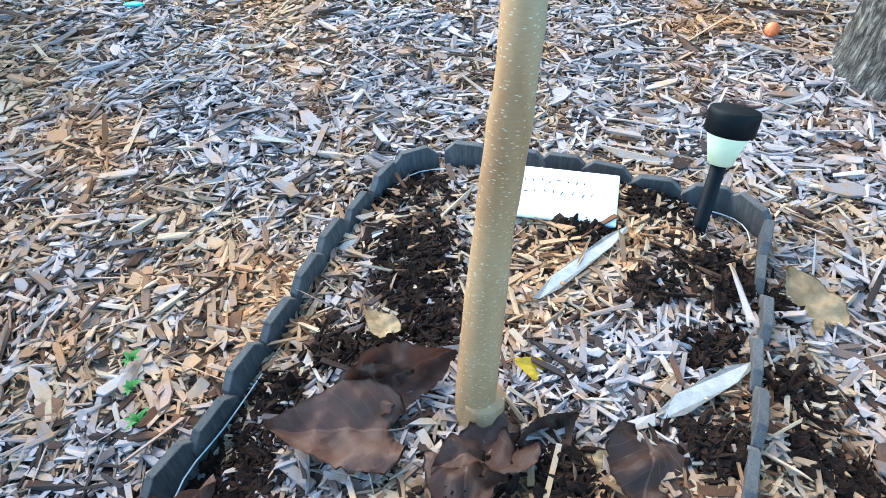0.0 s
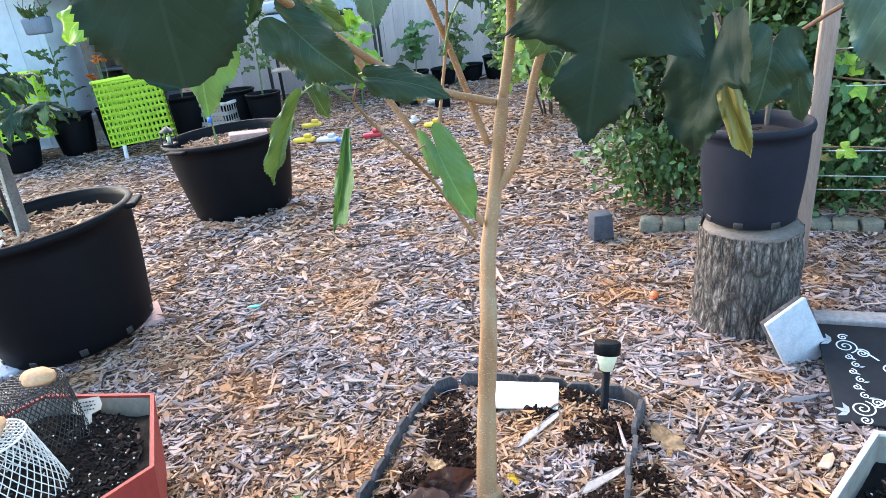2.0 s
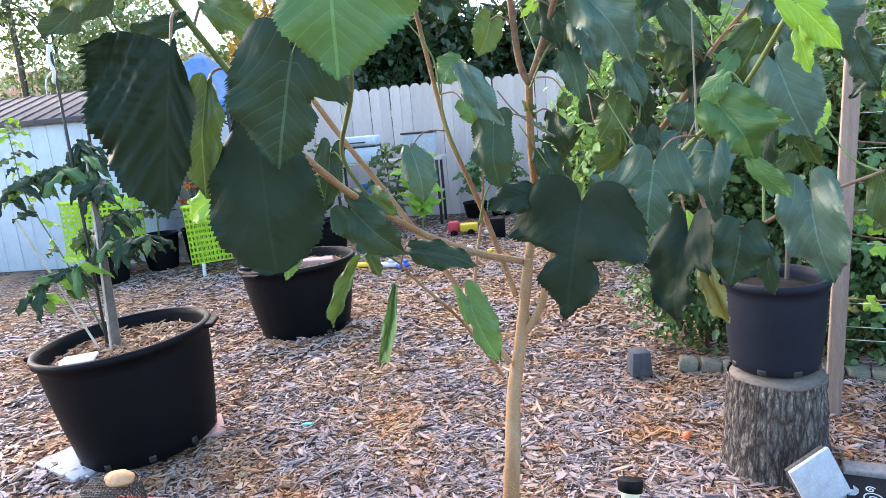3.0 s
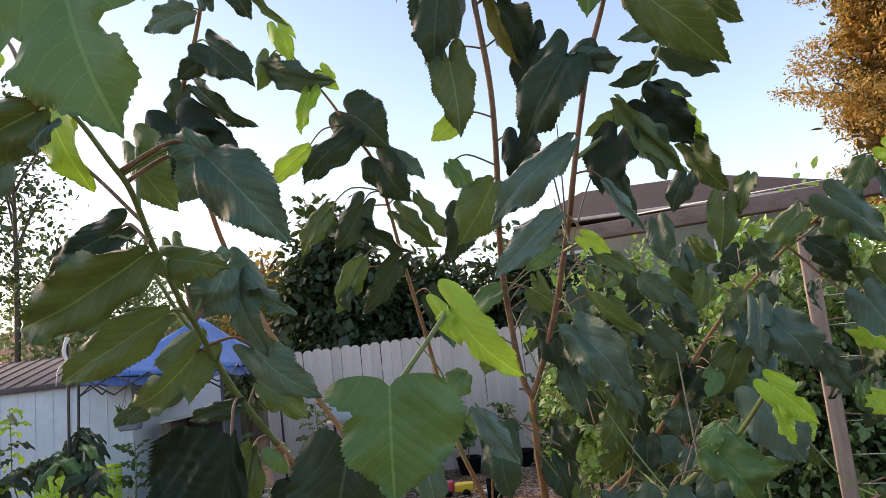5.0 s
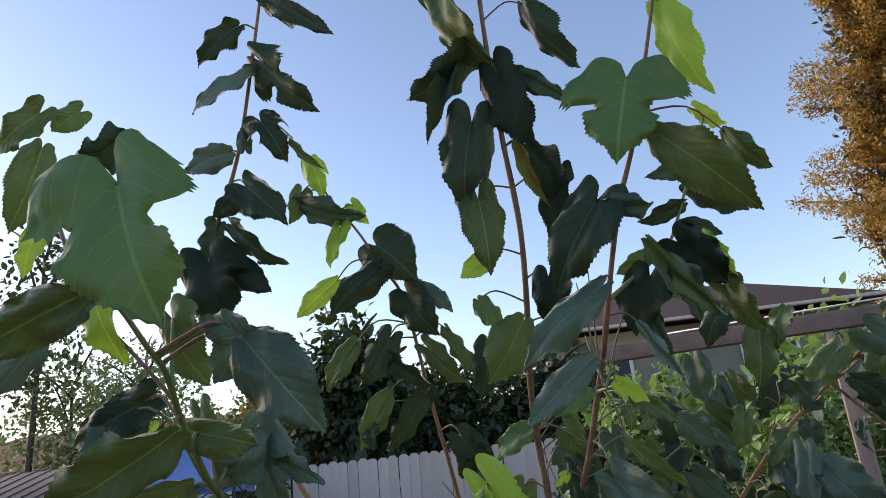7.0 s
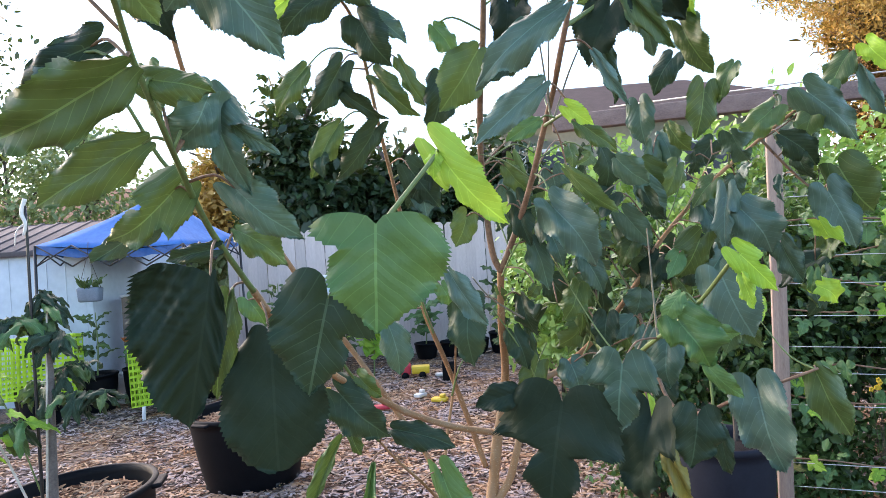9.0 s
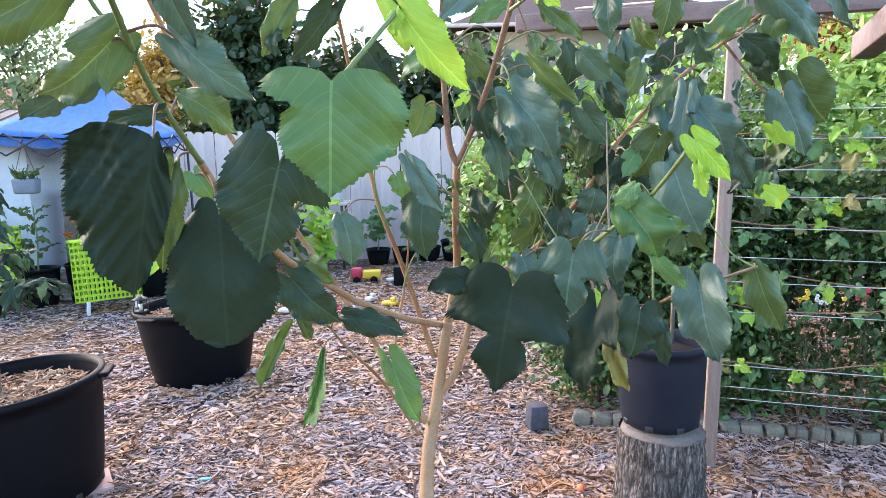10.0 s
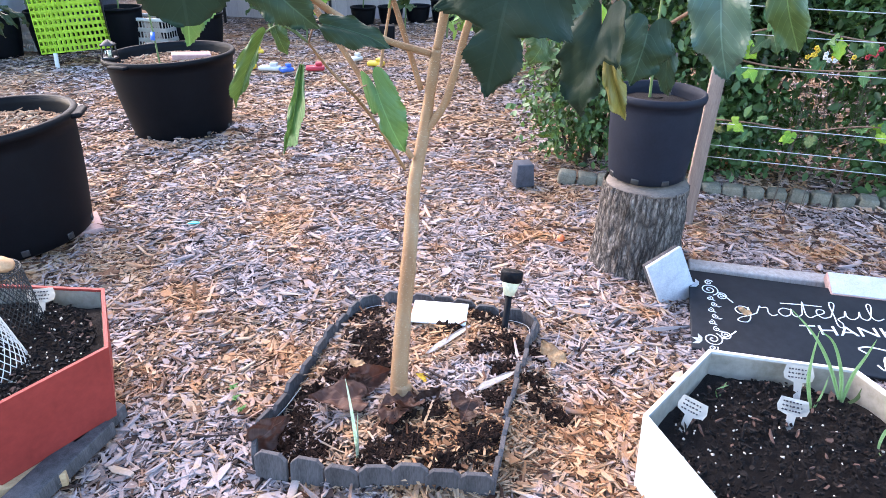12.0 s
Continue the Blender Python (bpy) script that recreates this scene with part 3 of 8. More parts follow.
def build_bed_edging():
    edging = thing("garden_edging", pose(0, 0, 0), "low dark weathered wooden picket edging strung on wire", "garden edging")
    me = paling_mesh(0.089, 0.072)
    rng = random.Random(3)
    corners = [(-0.374, -0.24), (-0.09, -0.308), (0.235, -0.33), (0.289, -0.119), (0.362, 0.111), (0.449, 0.372), (0.421, 0.425), (0.239, 0.469), (0.023, 0.527), (-0.1, 0.55), (-0.17, 0.514), (-0.234, 0.347), (-0.336, 0.02), (-0.392, -0.12)]
    loop = corners + [corners[0]]
    wire = []
    for k, (a, b) in enumerate(zip(loop, loop[1:])):
        a, b = Vector((*a, 0)), Vector((*b, 0))
        d = (b - a).normalized()
        n = max(1, round((b - a).length / 0.087))
        for i in range(n):
            p = a.lerp(b, (i + 0.5) / n)
            ob = new("paling", me)
            ob.parent = edging
            yaw = math.degrees(math.atan2(d.y, d.x)) + rng.uniform(-2.5, 2.5)
            ob.matrix_basis = pose(p.x, p.y, ground_height(p.x, p.y) * 0.4 + (0.024 if k < 2 else 0.006) + rng.uniform(-0.007, 0.006), rng.uniform(-7, 7), rng.uniform(-2.5, 2.5), yaw)
            out = Vector((d.y, -d.x, 0))
            if k > 1:
                wire.append(p + Vector((0, 0, 0.044 + rng.uniform(-0.004, 0.004))) - 0.016 * out)
    part("edging_wire", tube(wire, 0.0012, 0.0012, 5, steps=3), "wire_metal", edging, "thin pale wire")


build_bed_edging()


def build_solar_light():
    light = thing("solar_path_light", pose(0.333, 0.342, 0.04, -17, 7, 0), "black solar path light with cream lens, stuck in mulch", "solar light")
    part("stake", lathe([(0.001, -0.1), (0.011, -0.03), (0.0115, 0.15), (0.0, 0.15)], 20), "black_plastic", light)
    part("lens", lathe([(0.012, 0.138), (0.018, 0.14), (0.03, 0.183), (0.033, 0.191), (0, 0.191)], 32), "cream_lens", light, "cream translucent tapered lens")
    part("cap", lathe([(0.034, 0.187), (0.037, 0.189), (0.0375, 0.217), (0.036, 0.223), (0.033, 0.224), (0, 0.224)], 36), "black_plastic", light)


build_solar_light()


def build_plaque():
    m = pose(0.117, 0.402, 0.09, 11, 0, -9)
    tile = thing("name_tile", m, "white ceramic tile with faded handwriting, propped on compost", "plant marker")
    part("tile", boxed((0.19, 0.106, 0.008), bevel=0.0025), "white_glaze", tile)
    rng = random.Random(8)
    for row, (x0, x1) in enumerate(((-0.075, 0.045), (-0.06, 0.05))):
        x = x0
        while x < x1:
            w = rng.uniform(0.006, 0.012)
            part("pen_mark", boxed((0.0065, 0.0014, 0.0012), pose(x + w / 2, 0.024 - 0.024 * row + rng.uniform(-0.003, 0.003), 0.0042, 0, 0, rng.choice((0, 90, 60, -60, 85)))), "ink", tile)
            x += w + rng.uniform(0.004, 0.009)


build_plaque()


def dead_leaf(m, size, material, seed, name="fallen_leaf", label="curled brown dead mulberry leaf lying on the compost", curl=0.26):
    """A broad leaf, shrivelled: heart-shaped blade with folds, thickened."""
    rng = random.Random(seed)
    bm = bmesh.new()
    nu, nv = 25, 27
    skin = bm.loops.layers.uv.new("UVMap")
    grid, place = [], {}
    for j in range(nv):
        v = j / (nv - 1)
        half = 0.5 * size * (math.sin(math.pi * (0.1 + 0.9 * v ** 0.62)) ** 0.8 + 0.01 if v < 1 else 0.01) * (0.98 - 0.2 * v)
        row = []
        for i in range(nu):
            u = -1 + 2 * i / (nu - 1)
            tooth = 1 + 0.05 * math.sin(j * 2.4) * abs(u) ** 6 + 0.1 * noise.noise(Vector((v * 5, seed, u)))
            lobe = 0.16 * size * abs(u) ** 1.5 * (1 - v) ** 3
            p = Vector((u * half * tooth, (v - 0.5) * size * 1.2 - lobe, 0))
            q = p / size * 2.4 + Vector((seed * 3.7, 0, 0))
            rib = abs((7 * (v - 0.4 * abs(u))) % 1 - 0.5)
            fold = curl * size * (u * u * 0.35 + 0.7 * noise.noise(q * 0.8) + 0.35 * noise.noise(q * 1.9) + 0.06 * noise.noise(q * 6)) + size * (0.03 * abs(u) ** 0.5 + 0.035 * rib * abs(u) ** 0.4)
            vert = bm.verts.new(p + Vector((0, 0, fold)))
            place[vert] = (0.5 + 0.5 * u * max(0.1, half / (0.5 * size)), v)
            row.append(vert)
        grid.append(row)
    for a, b in zip(grid, grid[1:]):
        for i in range(nu - 1):
            face = bm.faces.new((a[i], a[i + 1], b[i + 1], b[i]))
            for loop in face.loops:
                loop[skin].uv = place[loop.vert]
    foot = grid[0][nu // 2].co.copy()
    bmesh.ops.solidify(bm, geom=bm.faces[:], thickness=0.0012)
    ob = solo(name, bm, material, label, "leaf", m=m)
    if size > 0.08:
        part("stalk", tube([foot + Vector((0, 0.006, 0)), foot + Vector((0.02 * size, -0.12 * size, 0.01 * size)), foot + Vector((0.09 * size, -0.26 * size, -0.03 * size))], 0.0018, 0.0012, 6, steps=3), "dark_stem", ob)
    return ob


def build_fallen_leaves():
    spots = [(-0.185, -0.045, 0.07, 6, -4, 95, 0.125, 0.24), (-0.005, -0.075, 0.075, 14, 8, 120, 0.095, 0.35), (-0.015, -0.115, 0.062, 24, 12, 176, 0.112, 0.4), (-0.09, 0.05, 0.075, 10, 48, -58, 0.098, 0.45),
             (-0.345, -0.145, 0.06, 30, 60, -20, 0.095, 0.4), (0.18, -0.108, 0.078, 14, -16, 161, 0.115, 0.3), (-0.135, 0.025, 0.07, -10, 45, -60, 0.075, 0.5), (0.085, -0.03, 0.065, 20, 30, -40, 0.06, 0.6)]
    for k, (x, y, z, rx, ry, rz, s, curl) in enumerate(spots):
        dead_leaf(pose(x, y, z + 0.02, rx, ry, rz), s, "dead_leaf" if k < 7 else "brown_fibre", k + 1, curl=curl)
    tan = "dry tan fallen leaf lying on the mulch"
    dead_leaf(pose(0.47, 0.23, 0.045, 12, -8, 20), 0.085, "tan_leaf", 21, label=tan, curl=0.2)
    dead_leaf(pose(-0.15, 0.13, 0.085, 0, 12, 40), 0.05, "tan_leaf", 22, label=tan)
    dead_leaf(pose(0.15, -0.07, 0.085, 10, 0, -70), 0.045, "tan_leaf", 23, label=tan)
    dead_leaf(pose(0.058, 0.065, 0.082, 20, -10, 75), 0.034, "toy_yellow", 24, label="small bright yellow fallen leaf beside the trunk", curl=0.15)


build_fallen_leaves()


def build_compost():
    rng = np.random.default_rng(12)
    patches = [(-0.15, 0.47, 0.11), (-0.115, 0.31, 0.075), (-0.095, 0.22, 0.09), (-0.075, 0.13, 0.08), (-0.28, -0.1, 0.05), (0.24, 0.21, 0.04), (0.39, -0.03, 0.03), (0.15, 0.34, 0.05), (0.28, 0.41, 0.07), (0.34, 0.24, 0.1), (-0.01, -0.1, 0.055), (0.1, -0.09, 0.05),
               (-0.31, -0.06, 0.07), (0.24, -0.17, 0.05), (-0.26, -0.22, 0.06), (0.3, 0.1, 0.04), (0.42, 0.2, 0.04), (0.12, -0.27, 0.05), (-0.05, -0.25, 0.07), (-0.34, -0.12, 0.07), (-0.25, -0.19, 0.08), (0.2, -0.21, 0.07), (0.27, -0.04, 0.05), (-0.27, 0.03, 0.05), (0.4, 0.05, 0.06), (0.44, -0.06, 0.05), (-0.2, 0.1, 0.05), (0.02, -0.2, 0.07)]
    spots, bm = [], bmesh.new()
    for x, y, r in patches:
        n = int(3300 * r)
        px, py = x + rng.normal(0, r * 0.4, n), y + rng.normal(0, r * 0.35, n)
        spots += [(a, b2, ground_height(a, b2) + 0.004) for a, b2 in zip(px, py)]
        for k in range(int(200 * r)):
            a, b2 = x + rng.normal(0, r * 0.4), y + rng.normal(0, r * 0.35)
            made = bmesh.ops.create_icosphere(bm, subdivisions=2, radius=rng.uniform(0.005, 0.014))["verts"]
            spin = pose(a, b2, ground_height(a, b2) + 0.008, *rng.uniform(0, 360, 3))
            for v in made:
                k2 = 1 + 0.9 * noise.noise(v.co * 110 + Vector((a, b2, 0)) * 40)
                v.co = spin @ Vector((v.co.x * k2 * 1.9, v.co.y * k2, v.co.z * k2 * 0.7))
    solo("compost_lumps", bm, "clumped_compost", "dark crumbly compost lumps on the planting bed", "compost", kind="stuff", smooth=False)
    tagged(new("compost", chips("compost", rng, np.array(spots, np.float32), 0.017, 0.006, 0.003, 0.007, 0.5, "clumped_compost")), "dark crumbly compost spread on the planting bed", "compost", kind="stuff")


build_compost()


def blade(p, lean, length, width, material, parent, name="leaf_blade"):
    """A narrow grass-like blade rising from p and bending over."""
    bm = bmesh.new()
    d = Vector(lean)
    flat = Vector((d.x, d.y, 0))
    side = Vector((-d.y, d.x, 0.05)).normalized()
    left, right, mid = [], [], []
    for i in range(9):
        t = i / 8
        q = Vector(p) + flat * length * t * (0.4 + t) + Vector((0, 0, 1)) * length * (t - 0.55 * t * t * flat.length)
        w = width * (1 - t) ** 0.6 * (0.4 + 1.2 * min(1, t * 3)) * 0.5
        left.append(bm.verts.new(q + side * w + Vector((0, 0, w * 0.5))))
        mid.append(bm.verts.new(q))
        right.append(bm.verts.new(q - side * w + Vector((0, 0, w * 0.5))))
    for a, b in ((left, mid), (mid, right)):
        for i in range(8):
            bm.faces.new((a[i], a[i + 1], b[i + 1], b[i]))
    bmesh.ops.solidify(bm, geom=bm.faces[:], thickness=0.0008)
    return part(name, bm, material, parent)


def build_sprout():
    s = thing("spider_plant_sprout", pose(-0.105, -0.235, 0.03), "small green and white striped grassy sprout in the bed", "plant")
    for lean, ln, w in (((-0.05, 0.03), 0.29, 0.017), ((0.03, -0.02), 0.2, 0.012), ((-0.02, -0.1), 0.09, 0.01)):
        blade((0, 0, 0), lean, ln, w, "green_variegated", s)


build_sprout()


def build_weeds():
    for k, (x, y) in enumerate(((-0.52, 0.1), (-0.47, 0.0), (0.4, 0.28), (0.51, 0.2), (-0.5, 0.05))):
        w = thing("weed", pose(x, y, 0.012, 0, 0, 40 * k), "tiny bright green weed seedling in the mulch", "plant", "weeds in the mulch")
        rng = random.Random(k)
        for i in range(6):
            a = i * 1.05 + rng.random()
            blade((0, 0, 0), (0.7 * math.cos(a), 0.7 * math.sin(a)), rng.uniform(0.012, 0.024), 0.008, "weed_green", w)


build_weeds()


def build_small_litter():
    solo("ball", rock(0.017, rough=0.03, detail=3), "ball_orange", "small faded orange plastic ball on the mulch", "ball", m=pose(0.668, 1.1, 0.03))
    solo("plastic_scrap", rock(0.02, (1.4, 0.8, 0.25), 0.3, 5, 2), "teal_plastic", "flat scrap of teal plastic on the mulch", "litter", m=pose(-1.01, 1.29, 0.02, 0, 10, 30))


build_small_litter()

# ---- pots, stump, planters ----
def hollow_pot(r_rim, r_foot, height, rim=0.03, lip=0.012, ribs=False):
    """A nursery pot: tapered wall with inner face, rolled rim and a floor."""
    h = height
    prof = [(0, 0.0), (r_foot - 0.012, 0.0), (r_foot, 0.01)]
    n = 10
    for i in range(1, n + 1):
        t = i / n
        prof.append((r_foot + (r_rim - r_foot) * t + 0.006 * math.sin(math.pi * t), 0.01 + (h - rim - 0.01) * t))
    prof += [(r_rim + lip, h - rim), (r_rim + lip + 0.003, h - rim * 0.5), (r_rim + lip, h - 0.004), (r_rim + lip * 0.4, h), (r_rim - 0.006, h - 0.003),
             (r_rim - 0.01, h - rim), (r_foot + (r_rim - r_foot) * 0.55, h * 0.55), (0, h * 0.55)]
    return lathe(prof, 72)


def pot_fill(radius, z, material, seed, heap=0.02):
    bm = bmesh.new()
    rings, seg = 8, 40
    mid = bm.verts.new((0, 0, z + heap))
    prev = None
    for k in range(1, rings + 1):
        r = radius * k / rings
        ring = []
        for i in range(seg):
            a = 2 * math.pi * i / seg
            q = Vector((r * math.cos(a), r * math.sin(a), 0))
            ring.append(bm.verts.new(q + Vector((0, 0, z + heap * (1 - (k / rings) ** 2) + 0.01 * noise.noise(q * 9 + Vector((seed, 0, 0)))))))
        for i in range(seg):
            j = (i + 1) % seg
            if prev is None:
                bm.faces.new((mid, ring[i], ring[j]))
            else:
                bm.faces.new((prev[i], prev[j], ring[j], ring[i]))
        prev = ring
    return bm


def pot_mulch(owner, radius, z, seed, count):
    rng = np.random.default_rng(seed)
    a, r = rng.uniform(0, 2 * np.pi, count), radius * np.sqrt(rng.uniform(0, 1, count))
    pts = np.stack([r * np.cos(a), r * np.sin(a), np.full(count, z)], 1).astype(np.float32)
    ob = new("pot_mulch", chips("pot_mulch", rng, pts, 0.034, 0.006, 0.003, 0.01, 0.18, "straw_mulch"))
    ob.parent = owner
    return tagged(ob, "tan shredded mulch filling the pot", kind="stuff")


def big_pot(m, r_rim, r_foot, height, label, seed):
    p = thing("planter_pot", m, label, "plant pot", "big black pots")
    body = part("pot_body", hollow_pot(r_rim, r_foot, height, 0.035, 0.016), "black_plastic", p)
    for k in range(2):
        a = math.pi * k + 0.6
        part("grip", boxed((0.06, 0.14, 0.022), pose((r_rim + 0.02) * math.cos(a), (r_rim + 0.02) * math.sin(a), height - 0.024, 0, 0, math.degrees(a)), 0.008), "black_plastic", body)
    for k in range(10):
        a = 2 * math.pi * k / 10
        part("drain_slot", boxed((0.006, 0.03, 0.028), pose((r_foot + 0.0045) * math.cos(a), (r_foot + 0.0045) * math.sin(a), 0.028, 0, 0, math.degrees(a)), 0.003), "dark_metal", body)
    part("potting_mix", pot_fill(r_rim - 0.012, height - 0.1, "potting_soil", seed), "mulch_floor", p)
    pot_mulch(p, r_rim - 0.06, height - 0.075, seed, 1500)
    return p


POT_A = (-1.74, 1.17)
POT_B = (-1.555, 2.83)
big_pot(pose(*POT_A, 0.02, 1, -4, 0) @ pose(0, 0, 0, 0, 0, -20), 0.365, 0.3, 0.53, "large black plastic nursery pot filled with tan mulch", 5)
big_pot(pose(*POT_B, 0.0, 0, -1.5, 0) @ pose(0, 0, 0, 0, 0, 30), 0.385, 0.305, 0.51, "large black plastic pot with mulch and a lantern on its rim", 6)


def pavers_under_pot():
    for x, y, rz, mat_name, label in ((-1.6, 1.24, 32, "pink_paver", "pinkish concrete paver under the black pot"), (-1.98, 0.98, -25, "slate_tile", "pale grey paver under the black pot")):
        solo("paver", boxed((0.34, 0.22, 0.04), bevel=0.006), mat_name, label, "paver", m=pose(x, y, 0.004, 0, 0, rz))


pavers_under_pot()


def build_stump():
    bm = bmesh.new()
    seg, rings = 170, 30
    h = 0.385
    grid = []
    for k in range(rings + 1):
        z = h * k / rings
        t = k / rings
        r = 0.179 - 0.016 * t + 0.016 * max(0, 1 - t * 4)
        row = []
        for i in range(seg):
            a = 2 * math.pi * i / seg
            d = Vector((math.cos(a), math.sin(a), 0))
            ridge = abs(noise.noise(Vector((math.cos(a) * 15, math.sin(a) * 15, z * 16)))) - 0.25
            flute = noise.noise(Vector((math.cos(a) * 1.4, math.sin(a) * 1.4, 0.3)))
            rr = r * (1 + 0.05 * flute) + 0.02 * ridge
            row.append(bm.verts.new(d * rr + Vector((0, 0, z - 0.01))))
        grid.append(row)
    for a, b in zip(grid, grid[1:]):
        for i in range(seg):
            j = (i + 1) % seg
            bm.faces.new((a[i], a[j], b[j], b[i]))
    s = thing("tree_stump", pose(0.945, 0.915, 0.0), "grey sawn tree stump with deeply furrowed bark", "tree stump")
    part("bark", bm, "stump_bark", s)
    part("cut_face", lathe([(0, h - 0.02), (0.162, h - 0.02), (0.16, h - 0.011), (0, h - 0.002)], 64, wobble=0.08), "cut_wood", s, "pale sawn cut face")


build_stump()


def build_stump_pot():
    p = thing("nursery_pot", pose(0.95, 0.955, 0.385), "dark grey plastic nursery pot standing on the stump", "plant pot")
    body = part("pot_body", hollow_pot(0.168, 0.147, 0.34, 0.03, 0.008), "grey_plastic", p)
    for k in range(8):
        a = 2 * math.pi * k / 8 + 0.2
        part("drain_slot", boxed((0.006, 0.03, 0.022), pose(0.1485 * math.cos(a), 0.1485 * math.sin(a), 0.018, 0, 0, math.degrees(a)), 0.003), "dark_metal", body)
    part("potting_mix", pot_fill(0.155, 0.29, "potting_soil", 3), "potting_soil", p)
    part("stake", tube([(0.06, 0.06, 0.2), (0.075, 0.09, 0.46)], 0.009, 0.009, 8), "dark_stem", p)
    part("support_cane", tube([(-0.02, 0.02, 0.2), (-0.03, 0.03, 0.6), (-0.02, 0.06, 0.95)], 0.006, 0.004, 8), "green_stem", p)


build_stump_pot()


def build_block():
    solo("concrete_block", boxed((0.105, 0.105, 0.125), bevel=0.005, taper=0.86), "dark_block", "small dark grey concrete pier block on the mulch", "block", m=pose(0.59, 1.828, 0.062, 0, 0, 10))


build_block()


def prop_tile():
    p = thing("slate_offcut", frame_of((0.985, 0.605, 0.1), (-0.42, 0.03, 0.9), (0.15, -0.9, 0.42)), "grey stone tile leaning against the stump", "stone tile")
    part("tile_face", boxed((0.155, 0.215, 0.016), bevel=0.003), "slate_tile", p)
    part("tile_backing", boxed((0.152, 0.212, 0.02), pose(0, 0, -0.019), bevel=0.003), "edging_wood", p, "rough dark underside")


prop_tile()


def hexagon_planter(m, radius, height, material, label, inner="dirty_white", flare=1.05):
    """A six-sided trough with thick walls and a rim; open above."""
    p = thing("hexagonal_planter", m, label, "planter", "hexagonal planters")
    for k in range(6):
        bm = bmesh.new()
        t = 0.012
        quads = []
        for a in (60 * k, 60 * k + 60):
            c, s = math.cos(radians(a)), math.sin(radians(a))
            quads.append([(radius * c, radius * s, 0), (radius * flare * c, radius * flare * s, height), ((radius * flare - t) * c, (radius * flare - t) * s, height), ((radius - t) * c, (radius - t) * s, 0)])
        va, vb = [[bm.verts.new(q) for q in quad] for quad in quads]
        for i in range(4):
            j = (i + 1) % 4
            bm.faces.new((va[i], vb[i], vb[j], va[j]))
        bm.faces.new(va)
        bm.faces.new(vb[::-1])
        bmesh.ops.recalc_face_normals(bm, faces=bm.faces[:])
        side = part("side_panel", bm, material, p, smooth=False)
        bm = bmesh.new()
        q2 = [(Vector(quads[0][i]), Vector(quads[1][i])) for i in (2, 3)]
        off = Vector((math.cos(radians(60 * k + 30)), math.sin(radians(60 * k + 30)), 0)) * -0.003
        vs = [bm.verts.new(q2[0][0] + off - Vector((0, 0, 0.006))), bm.verts.new(q2[0][1] + off - Vector((0, 0, 0.006))), bm.verts.new(q2[1][1] + off), bm.verts.new(q2[1][0] + off)]
        bm.faces.new(vs)
        bmesh.ops.solidify(bm, geom=bm.faces[:], thickness=0.002)
        part("inner_face", bm, inner, side, "soil-stained inner face", smooth=False)
    return p


def planter_soil(p, radius, z, seed):
    bm = bmesh.new()
    n = 36
    for iy in range(n + 1):
        for ix in range(n + 1):
            x, y = -radius + 2 * radius * ix / n, -radius + 2 * radius * iy / n
            bm.verts.new((x, y, z + 0.02 * noise.noise(Vector((x * 7 + seed, y * 7, 0))) + 0.007 * noise.noise(Vector((x * 40, y * 40, seed)))))
    bm.verts.ensure_lookup_table()

    def inside(x, y):
        return all(x * math.cos(radians(60 * k + 30)) + y * math.sin(radians(60 * k + 30)) < radius * 0.878 for k in range(6))
    for iy in range(n):
        for ix in range(n):
            quad = [iy * (n + 1) + ix, iy * (n + 1) + ix + 1, (iy + 1) * (n + 1) + ix + 1, (iy + 1) * (n + 1) + ix]
            if any(inside(bm.verts[q].co.x, bm.verts[q].co.y) for q in quad):
                f = [bm.verts[q] for q in quad]
                bm.faces.new(f)
    bmesh.ops.delete(bm, geom=[v for v in bm.verts if not v.link_faces], context="VERTS")
    for v in bm.verts:
        for k in range(6):
            c, s = math.cos(radians(60 * k + 30)), math.sin(radians(60 * k + 30))
            over = v.co.x * c + v.co.y * s - radius * 0.875
            if over > 0:
                v.co.x -= over * c
                v.co.y -= over * s
    part("planter_soil", bm, "potting_soil", p, "dark moist potting soil")
    rng = np.random.default_rng(seed)
    m = 1500
    a, r = rng.uniform(0, 2 * np.pi, m), radius * 0.8 * np.sqrt(rng.uniform(0, 1, m))
    pts = np.stack([r * np.cos(a), r * np.sin(a), np.full(m, z + 0.008)], 1).astype(np.float32)
    crumbs = new("bark_grit", chips("bark_grit", rng, pts, 0.01, 0.005, 0.005, 0.008, 0.5, "potting_soil"))
    crumbs.parent = p
    tagged(crumbs, "bark bits in the soil", kind="stuff")
    a, r = rng.uniform(0, 2 * np.pi, 70), radius * 0.8 * np.sqrt(rng.uniform(0, 1, 70))
    pts = np.stack([r * np.cos(a), r * np.sin(a), np.full(70, z + 0.012)], 1).astype(np.float32)
    bits = new("bark_mulch", chips("bark_mulch", rng, pts, 0.016, 0.006, 0.003, 0.006, 0.3, "brown_fibre"))
    bits.parent = p
    tagged(bits, "brown bark bits", kind="stuff")
    m = 120
    a, r = rng.uniform(0, 2 * np.pi, m), radius * 0.8 * np.sqrt(rng.uniform(0, 1, m))
    pts = np.stack([r * np.cos(a), r * np.sin(a), np.full(m, z + 0.012)], 1).astype(np.float32)
    perlite = new("perlite", chips("perlite", rng, pts, 0.0042, 0.0036, 0.003, 0.006, 0.5, "dirty_white"))
    perlite.parent = p
    tagged(perlite, "white perlite grains", kind="stuff")


